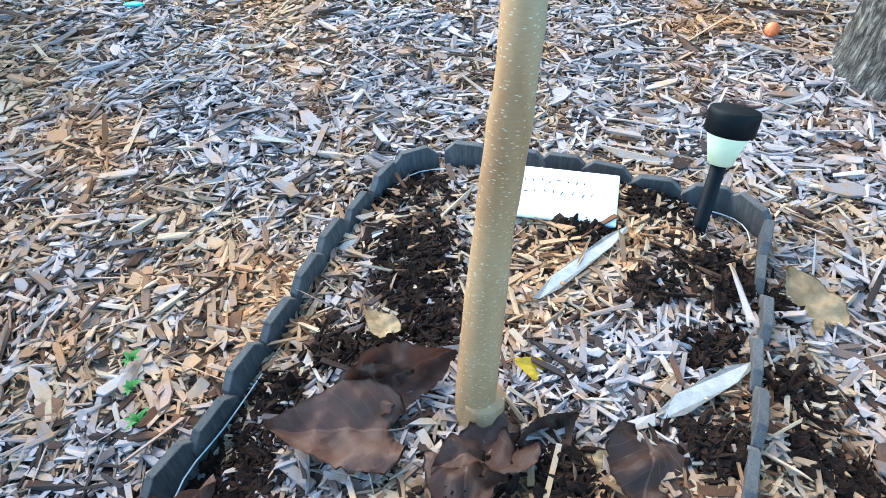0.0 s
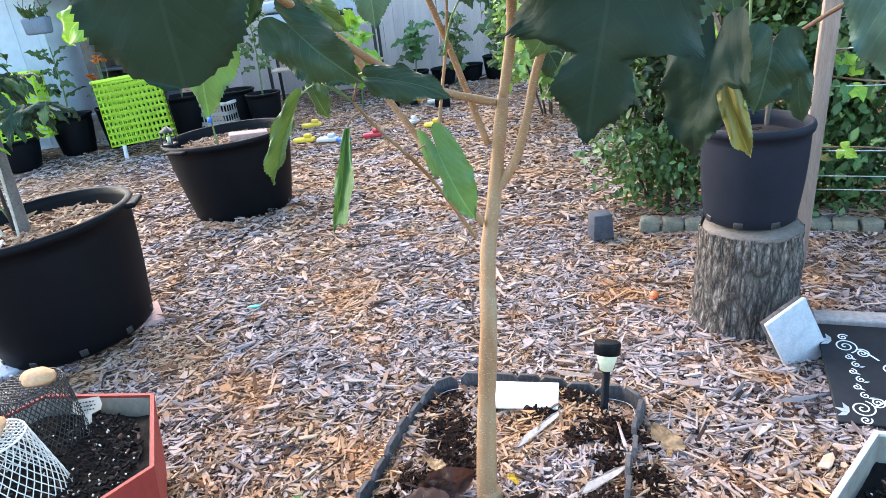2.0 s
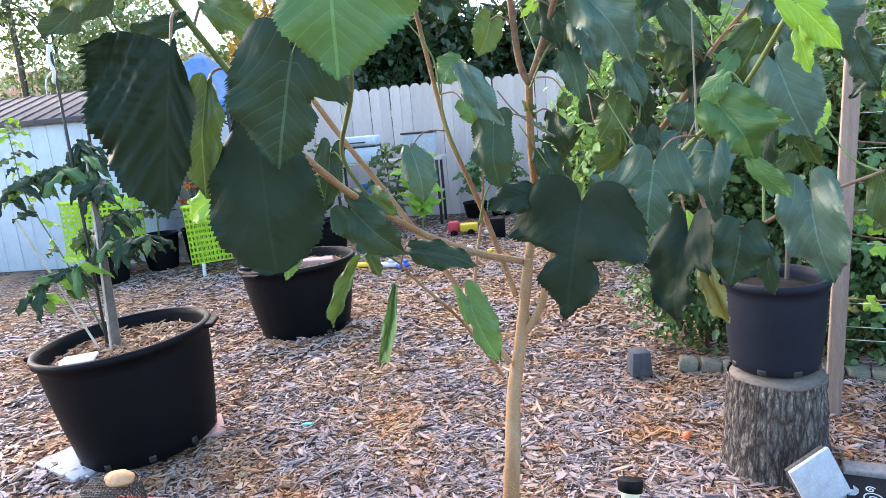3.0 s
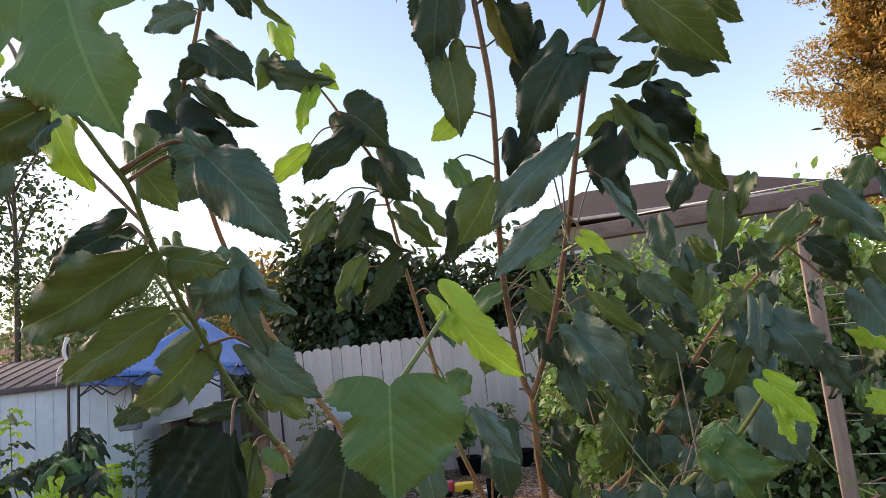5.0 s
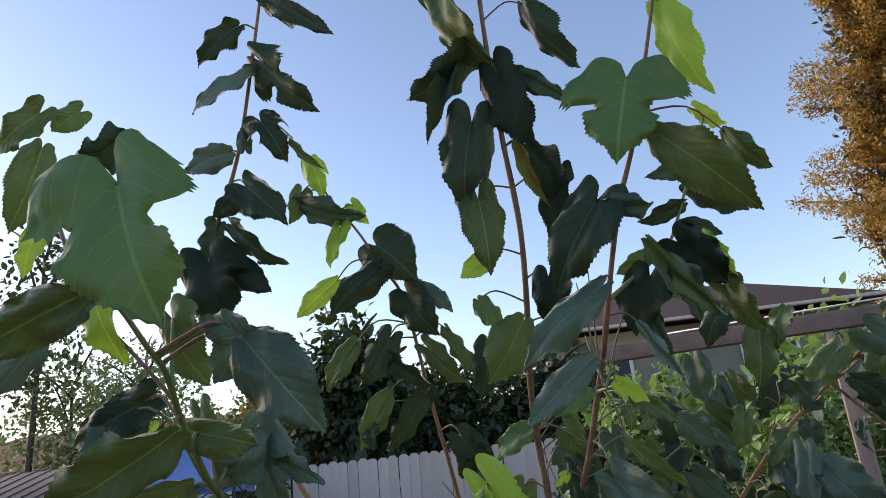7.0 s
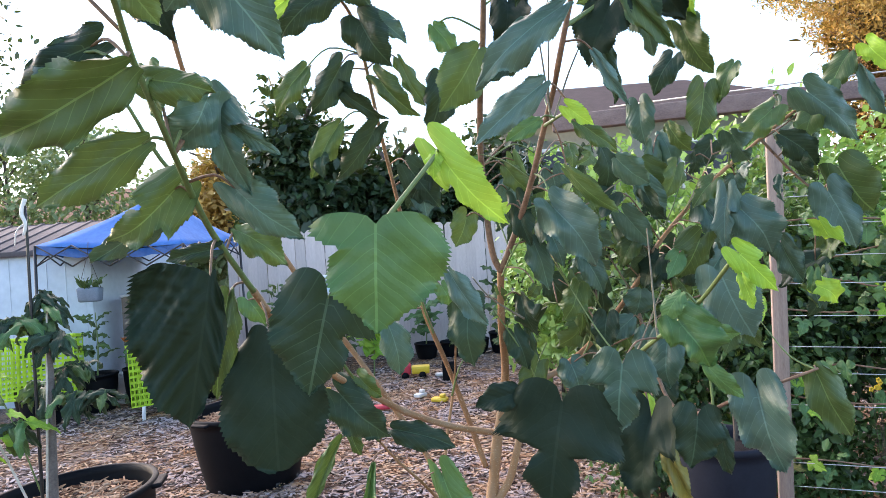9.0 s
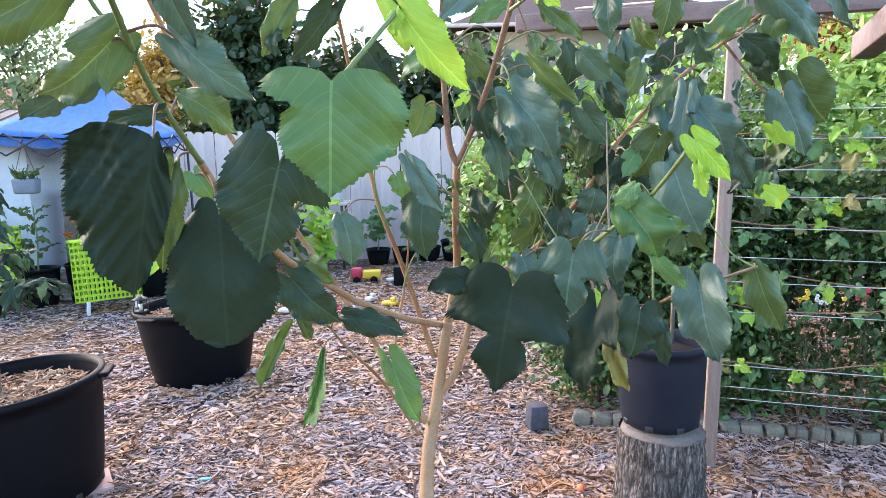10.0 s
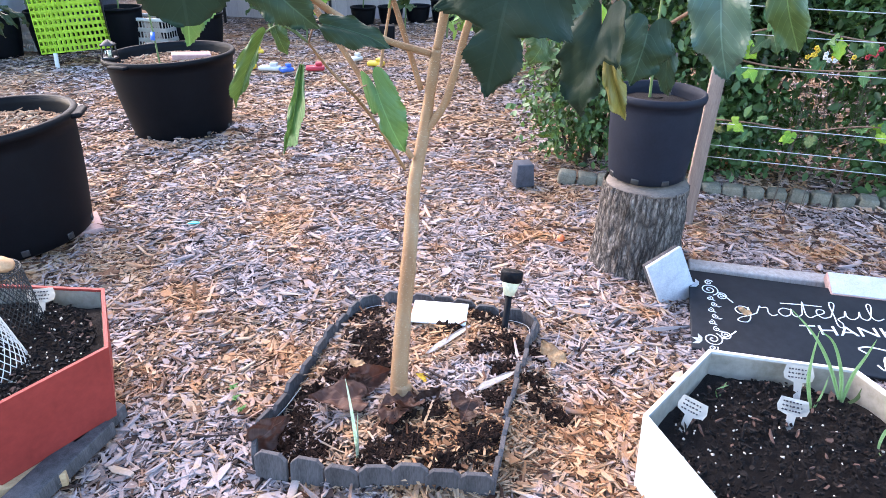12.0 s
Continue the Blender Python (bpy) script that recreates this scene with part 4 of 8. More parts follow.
def plant_label(m, rows, material="white_plastic"):
    p = thing("plant_label", m, "white plastic T-shaped plant label with handwriting", "plant label", "plant labels")
    bm = bmesh.new()
    outline = [(-0.032, 0.03), (-0.036, 0.045), (-0.03, 0.068), (0.03, 0.068), (0.036, 0.045), (0.032, 0.03), (0.01, 0.022), (0.007, -0.04), (0, -0.06), (-0.007, -0.04), (-0.01, 0.022)]
    f = bm.faces.new([bm.verts.new((x, y, 0)) for x, y in outline])
    bmesh.ops.solidify(bm, geom=[f], thickness=0.0015)
    part("tag", bm, material, p, smooth=False)
    rng = random.Random(rows * 7)
    for r in range(rows):
        x = -0.022
        while x < 0.02:
            w = rng.uniform(0.003, 0.006)
            part("pen_mark", boxed((w, 0.0035, 0.0009), pose(x, 0.058 - 0.011 * r, 0.0021, 0, 0, rng.uniform(-30, 30))), "ink", p)
            x += w + 0.003
    return p


WHITE = pose(0.95, -0.392, 0.0, 0, 0, 45.4)
white_planter = hexagon_planter(WHITE, 0.36, 0.25, "white_plastic", "off-white six-sided plastic planter filled with dark soil", flare=1.03)
planter_soil(white_planter, 0.362, 0.176, 2)
EYE_SIDE = Vector((-0.42, -0.62, 0.66))
plant_label(frame_of((0.71, -0.275, 0.2), (0.15, 0.25, 0.9), EYE_SIDE) @ pose(0, 0, 0, 0, 0, -10), 3)
plant_label(frame_of((0.972, -0.275, 0.195), (0.02, 0.3, 0.9), EYE_SIDE) @ pose(0, 0, 0, 0, 0, -5), 3)
plant_label(frame_of((1.047, -0.16, 0.205), (0.05, 0.3, 0.9), EYE_SIDE) @ pose(0, 0, 0, 0, 0, 2), 3)


def ribbon(points, width):
    """A long channelled blade along a smooth line, tapering to its tip."""
    bm = bmesh.new()
    line = spline(points, 6)
    rows = []
    for k, q in enumerate(line):
        t = k / (len(line) - 1)
        d = (line[min(k + 1, len(line) - 1)] - line[max(k - 1, 0)]).normalized()
        side = d.cross(Vector((-0.45, -0.75, 0.45))).normalized()
        w = 0.5 * width * min(1.0, 0.55 + 2 * t) * (1 - t ** 2.2) + 0.0004
        fold = Vector((-0.4, -0.8, 0.4)) * w * 0.5
        rows.append([bm.verts.new(q + side * w + fold), bm.verts.new(q), bm.verts.new(q - side * w + fold)])
    for r0, r1 in zip(rows, rows[1:]):
        for i in range(2):
            bm.faces.new((r0[i], r0[i + 1], r1[i + 1], r1[i]))
    bmesh.ops.solidify(bm, geom=bm.faces[:], thickness=0.0008)
    return bm


def build_onion():
    label = "slender pale green onion shoots bending out of soil"
    plants = [((1.166, -0.173, 0.165), [((-0.065, 0.0, 0.13), (-0.125, 0.01, 0.22), (-0.195, 0.02, 0.29)), ((-0.03, 0.0, 0.11), (-0.074, 0.0, 0.2), (-0.118, 0.0, 0.238)),
                                        ((0.003, 0.0, 0.095), (0.02, 0.0, 0.16), (0.032, 0.0, 0.212)), ((0.035, 0.0, 0.02), (0.05, 0.0, 0.06), (0.095, 0.0, 0.03), (0.155, 0.0, -0.02))]),
              ((1.074, -0.198, 0.165), [((-0.033, 0.0, 0.098), (-0.043, 0.0, 0.17), (-0.047, 0.0, 0.255)), ((0.02, 0.01, 0.05), (0.03, 0.02, 0.1))]),
              ((1.21, -0.36, 0.165), [((-0.04, 0.02, 0.07), (-0.06, 0.01, 0.03), (-0.065, -0.02, 0.012)), ((0.02, 0.0, 0.09), (0.0, 0.02, 0.17))]),
              ((0.852, -0.141, 0.165), [((0.005, 0.0, 0.03), (0.012, 0.0, 0.055)), ((-0.008, 0.0, 0.03), (0.02, 0.0, 0.045))])]
    for at, shoots in plants:
        o = thing("onion_plant", pose(*at), label, "plant", "onion shoots")
        for k, pts in enumerate(shoots):
            part("leaf_blade", ribbon([(0, 0, 0)] + list(pts), 0.009 if len(pts) > 2 else 0.005), "green_stem" if k == 3 else "onion_green", o)


build_onion()

RED = pose(-1.1, -0.035, 0.055, 0, 0, 55)
red_planter = hexagon_planter(RED, 0.305, 0.235, "red_paint", "brick-red painted six-sided planter filled with dark soil", flare=1.1)
planter_soil(red_planter, 0.318, 0.178, 7)
plant_label(frame_of((-1.065, 0.165, 0.26), (0.1, 0.2, 0.9), (0.6, -0.7, 0.5)), 3)


def build_plinth():
    base = thing("timber_plinth", pose(-1.06, -0.12, 0), "tan plywood and dark planks carrying the red planter", "timber base")
    part("plywood", boxed((0.42, 0.44, 0.04), pose(-0.05, -0.02, 0.032, 0, 0, 20), 0.003), "tan_leaf", base, "tan plywood sheet")
    for x, y, length, width, turn in ((0.17, -0.16, 0.42, 0.075, 72.5), (0.2, 0.04, 0.17, 0.08, 66), (-0.1, 0.2, 0.4, 0.07, -20)):
        part("plank", boxed((length, width, 0.045), pose(x, y, 0.036 if x > 0 else 0.03, 0, 0, turn), 0.004), "edging_wood", base)


build_plinth()


def wire_basket(m, r_top, r_foot, height, material, label, turns=16, rings=14, thick=0.0013):
    """An upturned basket of slanting wires in both senses, with hoops at foot and top and a closed mesh lid."""
    p = thing("mesh_basket", m, label, "mesh basket", "upturned mesh baskets")
    for sense in (1, -1):
        bm = bmesh.new()
        for k in range(turns * 2):
            a0 = math.pi * k / turns
            pts = []
            for i in range(9):
                t = i / 8
                a = a0 + sense * 1.3 * t
                r = r_foot + (r_top - r_foot) * t
                pts.append((r * math.cos(a), r * math.sin(a), height * t))
            tube(pts, thick, thick, 4, bm, 1)
        part("wire_lattice", bm, material, p)
    for r, z in ((r_foot, 0), (r_top, height)):
        part("hoop", tube([(r * math.cos(i * 0.3142), r * math.sin(i * 0.3142), z) for i in range(21)], thick * 2, thick * 2, 5, None, 1), material, p)
    bm = bmesh.new()
    for i in range(-6, 7):
        o = r_top * i / 6.5
        half = math.sqrt(max(0, r_top ** 2 - o * o))
        tube([(o, -half, height), (o, half, height)], thick, thick, 4, bm, 1)
        tube([(-half, o, height + 0.002), (half, o, height + 0.002)], thick, thick, 4, bm, 1)
    part("lid_mesh", bm, material, p)
    return p


wire_basket(pose(-1.1, -0.1, 0.215), 0.075, 0.125, 0.2, "white_plastic", "white plastic mesh basket upturned over a seedling")
solo("weight_rock", rock(0.05, (1.3, 0.9, 0.55), 0.3, 3), "orange_rock", "brown stone weighing down the white basket", "rock", "stones on the baskets", m=pose(-1.12, -0.1, 0.442))
wire_basket(pose(-1.15, 0.12, 0.215), 0.08, 0.102, 0.2, "black_netting", "black plastic mesh basket upturned in the planter", 22, thick=0.001)
solo("weight_rock", rock(0.036, (1.35, 0.95, 0.65), 0.25, 9), "orange_rock", "orange-tan stone weighing down the black basket", "rock", "stones on the baskets", m=pose(-1.115, 0.12, 0.437))


def build_sign():
    """Chalkboard mat lying on the mulch in front of an old timber."""
    m = pose(1.41, 0.385, 0.047, 8, 0, -17)
    s = thing("welcome_board", m, "black chalkboard-style mat with white lettering and scrolls", "sign")
    part("board", boxed((0.8, 0.45, 0.012), bevel=0.004), "chalkboard", s)

    def words(text, x, y, size, width=1.0, turn=0.0):
        curve = bpy.data.curves.new("lettering", "FONT")
        curve.body, curve.size, curve.extrude, curve.offset = text, size, 0.0008, -0.004 * size
        tmp = bpy.data.objects.new("lettering", curve)
        me = bpy.data.meshes.new_from_object(tmp)
        bpy.data.objects.remove(tmp)
        me.materials.clear()
        me.materials.append(MATS["chalk_paint"])
        ob = new("lettering", me)
        ob.parent = s
        ob.matrix_basis = pose(x, y, 0.0072, 0, 0, turn) @ Matrix.Diagonal((width, 1, 1, 1))

    def stroke(name, points, r, m=None):
        """A brushed line on the board, hardly raised."""
        ob = part(name, tube([Vector((x, y, 0)) for x, y in points], r, r, 6, None, 4), "chalk_paint", s)
        ob.matrix_basis = pose(0, 0, 0.0064) @ (m or Matrix()) @ Matrix.Diagonal((1, 1, 0.25, 1))

    # script word, letter by letter: unit = height of a small letter
    script = (
        ((0.62, 0.85), (0.3, 1.0), (0.05, 0.6), (0.2, 0.1), (0.5, 0.2), (0.66, 0.9), (0.6, -0.3), (0.35, -0.85), (0.0, -0.7), (0.15, -0.35), (0.6, -0.05), (0.95, 0.25)),
        ((0.95, 0.25), (1.15, 0.95), (1.2, 1.12), (1.25, 0.95), (1.5, 0.95), (1.48, 0.4), (1.6, 0.05), (1.85, 0.2)),
        ((2.5, 0.85), (2.2, 1.0), (1.95, 0.6), (2.1, 0.08), (2.4, 0.25), (2.55, 0.95), (2.52, 0.3), (2.7, 0.05), (2.95, 0.4)),
        ((2.95, 0.4), (3.2, 1.9), (3.1, 0.4), (3.25, 0.05), (3.5, 0.3)),
        ((3.5, 0.3), (3.9, 0.6), (3.95, 0.95), (3.7, 1.0), (3.6, 0.5), (3.8, 0.05), (4.15, 0.25)),
        ((4.15, 0.25), (4.55, 1.6), (4.5, 2.0), (4.35, 1.7), (4.3, 0.3), (4.25, -0.7), (4.4, -0.95), (4.5, -0.5), (4.4, 0.0), (4.75, 0.35)),
        ((4.75, 0.35), (4.9, 1.0), (4.85, 0.3), (5.05, 0.05), (5.35, 0.4), (5.5, 1.0), (5.45, 0.3), (5.65, 0.05), (5.85, 0.35)),
        ((5.85, 0.35), (6.15, 1.6), (6.1, 2.0), (5.95, 1.6), (5.92, 0.4), (6.1, 0.05), (6.4, 0.3)),
    )
    along = pose(-0.245, -0.012, 0, 0, 0, 9)
    for letter in script:
        stroke("lettering", [(0.078 * x, 0.047 * y) for x, y in letter], 0.0023, along)
    stroke("lettering", [(0.17, 0.075), (0.24, 0.072), (0.31, 0.066)], 0.0024, along)
    words("THANK", -0.035, -0.068, 0.068, 1.36, 10)
    stroke("scroll", [(0.15, -0.12), (0.13, -0.1), (0.17, -0.085), (0.24, -0.1), (0.2, -0.13), (0.19, -0.19), (0.17, -0.17)], 0.0035)
    stroke("scroll", [(0.25, -0.13), (0.24, -0.16), (0.26, -0.17), (0.3, -0.15)], 0.0035)

    def curl(cx, cy, r, start, sense, turns=2.0, width=0.0023):
        n = int(14 * turns)
        stroke("scroll", [(cx + r * (1 - 0.92 * i / n) * math.cos(start + sense * 2 * math.pi * turns * i / n), cy + r * (1 - 0.92 * i / n) * math.sin(start + sense * 2 * math.pi * turns * i / n)) for i in range(n + 1)], width)

    def petal(cx, cy, length, angle):
        bm = bmesh.new()
        c, d = math.cos(math.radians(angle)), math.sin(math.radians(angle))
        ring = [(0, 0), (0.45, -0.2), (1, 0), (0.45, 0.2)]
        f = bm.faces.new([bm.verts.new((cx + length * (u * c - v * d), cy + length * (u * d + v * c), 0.0075)) for u, v in ring])
        bmesh.ops.solidify(bm, geom=[f], thickness=0.0012)
        part("scroll", bm, "chalk_paint", s, smooth=False)

    for cy, up in ((0.112, 1), (-0.165, -1)):
        curl(-0.33, cy, 0.034, -1.2 * up, up)
        curl(-0.288, cy - 0.03 * up, 0.021, 2.6 * up, -up)
        curl(-0.33, cy + 0.045 * up, 0.016, 0.5, up, 1.5)
        stroke("scroll", [(-0.3, cy - 0.01 * up), (-0.275, cy - 0.03 * up), (-0.25, cy - 0.06 * up)], 0.003)
        for angle in (110, 160, 210):
            petal(-0.365, cy + 0.02 * up, 0.038, angle)
    for k in range(6):
        y = 0.06 - 0.034 * k
        side = 1 if k % 2 else -1
        curl(-0.322 + 0.008 * side, y, 0.013, 1.6, side, 1.4, 0.002)
        petal(-0.31, y - 0.014, 0.02, 20 if side > 0 else 150)


build_sign()
solo("landscape_timber", boxed((0.95, 0.075, 0.07), bevel=0.008), "grey_wood", "split grey landscape timber lying behind the chalkboard mat", "timber", m=pose(1.585, 0.675, 0.036, 0, 0, -15))


def build_paver_stack():
    p = thing("brick_paver", pose(1.685, 0.555, 0.083, 20, 0, -15), "grey-topped pink brick paver resting on the timber", "paver")
    part("paver_body", boxed((0.24, 0.11, 0.04), bevel=0.005), "pink_paver", p)
    part("worn_top", boxed((0.232, 0.104, 0.004), pose(0, 0, 0.0205), 0.001), "slate_tile", p)


build_paver_stack()
dead_leaf(pose(1.185, 0.43, 0.074, 8, 0, 30), 0.04, "tan_leaf", 31, label="small dry tan leaf lying on the chalkboard mat", curl=0.2)


def build_edging_stones():
    rng = random.Random(5)
    a, b = Vector((0.84, 1.86, 0)), Vector((2.8, 1.36, 0))
    n = 20
    for i in range(n):
        p = a.lerp(b, i / (n - 1))
        bm = boxed((rng.uniform(0.085, 0.102), 0.075, rng.uniform(0.07, 0.085)), bevel=0.014)
        bmesh.ops.subdivide_edges(bm, edges=bm.edges[:], cuts=1)
        for v in bm.verts:
            v.co *= 1 + 0.14 * noise.noise(v.co * 26 + Vector((i * 3.1, 0, 0)))
        solo("edging_stone", bm, "edging_stone", "blocky weathered tan edging stone below the hedge", "stone", "row of edging stones", m=pose(p.x, p.y, 0.024, rng.uniform(-8, 8), rng.uniform(-8, 8), -16 + rng.uniform(-14, 14)))


build_edging_stones()

# ---- the mulberry tree ----
def profile(table, v):
    for (a, wa), (b, wb) in zip(table, table[1:]):
        if v <= b:
            t = (v - a) / (b - a)
            return wa + (wb - wa) * t * t * (3 - 2 * t)
    return table[-1][1]


HEART = [(0, 0.41), (0.1, 0.48), (0.25, 0.5), (0.42, 0.485), (0.58, 0.41), (0.72, 0.3), (0.85, 0.16), (0.93, 0.07), (1, 0.004)]
OVAL = [(0, 0.2), (0.12, 0.38), (0.3, 0.5), (0.48, 0.49), (0.65, 0.4), (0.8, 0.25), (0.9, 0.12), (1, 0.004)]
LOBE = [(0, 0.36), (0.08, 0.48), (0.18, 0.52), (0.27, 0.47), (0.33, 0.22), (0.38, 0.2), (0.5, 0.29), (0.64, 0.27), (0.78, 0.17), (0.9, 0.07), (1, 0.004)]
DEEP = [(0, 0.28), (0.1, 0.42), (0.2, 0.5), (0.28, 0.46), (0.34, 0.14), (0.42, 0.16), (0.55, 0.27), (0.7, 0.26), (0.84, 0.14), (0.94, 0.05), (1, 0.004)]


def leaf_mesh(name, left, right, width, length, form, seed, material, sinus=0.17, fine=True, sweep=0.0, pleat=0.03, veins=(7.5, 0.8)):
    """A mulberry leaf at true size: toothed margin, blade folded at the midrib, sides rolled, arched from stalk to tip, puckered between the veins.
    form: fold at the midrib, roll of either side, arch, waviness, twist."""
    bm = bmesh.new()
    uv = bm.loops.layers.uv.new("UVMap")
    nu, nv = (28, 72) if pleat > 0.1 else (14, 56) if fine else (8, 26)
    fold, roll_l, roll_r, arch, wave, twist = form
    size = (width + length) / 2
    grid = []
    for j in range(nv + 1):
        v = j / nv
        row = []
        for i in range(nu + 1):
            u = -1 + 2 * i / nu
            half = profile(left if u < 0 else right, v)
            edge = abs(u) ** 8
            tooth = (0.05 if j % 2 else -0.03) * edge * (1 - v * 0.55)
            flat = u * half * (1 + tooth)
            y = v - sinus * math.sqrt(max(0.0, 1 - ((abs(u) - 0.55) / 0.55) ** 2)) * (1 - v) ** 5 + (0.016 * edge if j % 2 else 0)
            if sweep:
                y += sweep * (2 * abs(flat)) ** 2 * max(0.0, 1 - abs(v - 0.2) / 0.24)
            side = abs(flat)
            bend = roll_l if u < 0 else roll_r
            turn = bend * side * 2
            out = math.sin(turn) / (2 * bend) if abs(bend) > 0.01 else side
            drop = (1 - math.cos(turn)) / (2 * bend) if abs(bend) > 0.01 else 0.0
            x = math.copysign(out * math.cos(fold) + drop * math.sin(fold) * 0.3, u)
            z = out * math.sin(fold) - drop
            vein = abs(((v - side * veins[1]) * veins[0]) % 1 - 0.5)
            z += pleat * (0.25 - vein) * min(1, side * 7) * (1 - 0.6 * v)
            z += wave * noise.noise(Vector((flat * 3.2 + seed, y * 3.2, seed))) * (0.25 + side * 1.7)
            z += wave * 0.5 * edge * math.sin(v * 17 + seed * 3 + (u > 0))
            z += twist * flat * (v - 0.3)
            z += arch * (math.sin(math.pi * min(1, v)) - 0.35 * v * v)
            row.append((bm.verts.new((x * width, y * length, z * size)), flat, v))
        grid.append(row)
    for j in range(nv):
        for i in range(nu):
            quad = (grid[j][i], grid[j][i + 1], grid[j + 1][i + 1], grid[j + 1][i])
            f = bm.faces.new([q[0] for q in quad])
            for loop, q in zip(f.loops, quad):
                loop[uv].uv = (0.5 + q[1], q[2])
    return mesh_from(name, bm, material)


EARED = [(0, 0.5), (0.05, 0.58), (0.12, 0.58), (0.18, 0.47), (0.23, 0.3), (0.32, 0.4), (0.48, 0.42), (0.62, 0.36), (0.76, 0.25), (0.88, 0.12), (1, 0.004)]
SHOULDER = [(0, 0.56), (0.08, 0.72), (0.22, 0.75), (0.45, 0.66), (0.65, 0.5), (0.8, 0.34), (0.92, 0.16), (1, 0.004)]
TUCKED = [(0, 0.05), (0.15, 0.16), (0.35, 0.22), (0.6, 0.2), (0.8, 0.12), (1, 0.004)]
ROUND = [(0, 0.2), (0.15, 0.36), (0.35, 0.47), (0.55, 0.51), (0.75, 0.45), (0.88, 0.32), (0.96, 0.17), (1, 0.03)]
BROAD = [(0, 0.45), (0.1, 0.58), (0.25, 0.65), (0.42, 0.62), (0.58, 0.52), (0.72, 0.38), (0.85, 0.21), (0.93, 0.1), (1, 0.004)]
TRIPLE = [(0, 0.38), (0.1, 0.5), (0.24, 0.56), (0.36, 0.5), (0.42, 0.28), (0.46, 0.15), (0.54, 0.2), (0.66, 0.235), (0.8, 0.17), (0.92, 0.06), (1, 0.004)]
LEAF_SHAPES = {"h": (HEART, HEART), "o": (OVAL, OVAL), "l": (LOBE, LOBE), "d": (DEEP, DEEP), "L": (LOBE, HEART), "R": (HEART, LOBE), "n": (OVAL, OVAL),
               "T": (TRIPLE, TRIPLE), "G": (BROAD, EARED), "D": (DEEP, EARED), "A": (TUCKED, SHOULDER), "B": (ROUND, ROUND)}
SINUS = {"T": 0.2, "o": 0.08, "n": 0.05, "A": 0.05, "B": 0.12, "G": 0.11, "D": 0.3, "L": 0.27, "R": 0.27}
PLEATS = {"A": 0.2, "B": 0.04, "n": 0.03}
LEAF_CACHE = {}
# fold at the midrib, roll of either side, arch, waviness, twist
LEAF_FORMS = ((0.3, 0.7, 0.6, 0.1, 0.14, 0.15), (0.45, 1.2, 0.7, 0.16, 0.17, -0.3), (0.15, 0.5, 1.1, 0.2, 0.15, 0.35),
              (0.6, 1.5, 1.2, 0.12, 0.2, 0.2), (0.2, -0.5, 0.9, 0.24, 0.22, -0.5), (0.7, 0.9, 1.7, 0.18, 0.18, -0.2))
FLAT_FORM = (0.16, 0.45, 0.4, 0.06, 0.12, 0.08)


def leaf_data(kind, material, variant, fine=False):
    """A leaf of unit length and width for small plants, shared between alike leaves."""
    key = (kind, material, variant, fine)
    if key not in LEAF_CACHE:
        a, b = LEAF_SHAPES[kind]
        LEAF_CACHE[key] = leaf_mesh("leaf", a, b, 1.0, 1.0, LEAF_FORMS[variant], 3.7 * variant + ord(kind) * 0.13, material, SINUS.get(kind, 0.24), fine)
    return LEAF_CACHE[key]


TREE = thing("mulberry_tree", pose(0, 0, 0), "young mulberry tree with tan trunk and large dark green leaves", "tree")
STEMS = []
LEAF_COUNT = [0]
VIEW = Vector((0.04, -1.55, 1.5))


def stem(name, points, r0, r1, material, parent=TREE, label=""):
    STEMS.extend(spline(points, 8))
    return part(name, tube(points, r0, r1, 10, steps=7, knots=0.12), material, parent, label)


def leaf(base, tip, width, kind="h", material="leaf_dark", roll=0, stalk=True):
    """A leaf from its stalk's end to its tip; its face is turned towards the path, then rolled by some degrees."""
    p, q = Vector(base), Vector(tip)
    d = q - p
    k = LEAF_COUNT[0]
    LEAF_COUNT[0] += 1
    rng = random.Random(k * 13 + 5)
    m = frame_of(p, d, VIEW - p) @ pose(0, 0, 0, 0, roll, 0)
    form = FLAT_FORM if abs(roll) < 9 else tuple(f * rng.uniform(0.75, 1.25) for f in LEAF_FORMS[rng.randrange(6)])
    if kind == "n":
        form = (1.0,) + form[1:]
    wide = width * (1.0 if abs(roll) < 9 else 1.0 + 0.2 * form[0] + 0.07 * (abs(form[1]) + abs(form[2])))
    a, b = LEAF_SHAPES[kind]
    ob = new("leaf", leaf_mesh("leaf", a, b, wide, d.length, form, 0.77 * k, material, SINUS.get(kind, 0.24), width > 0.035, 0.16 if kind in "lLRdDT" else 0.0, PLEATS.get(kind, 0.022 if abs(roll) < 9 else 0.045), (5.0, 1.3) if kind == "A" else (7.5, 0.8)))
    ob.parent = TREE
    ob.matrix_basis = m
    if stalk:
        near = min(STEMS, key=lambda s: (s - p).length)
        gap = (near - p).length
        if 0.008 < gap < 0.2:
            mid = near.lerp(p, 0.6) + Vector((0, 0, 0.22 * gap))
            part("leaf_stalk", tube([near, mid, p + d * 0.015], 0.0021, 0.0015, 6, steps=4), "green_stem" if k % 3 == 0 else "young_bark", TREE)
    return ob


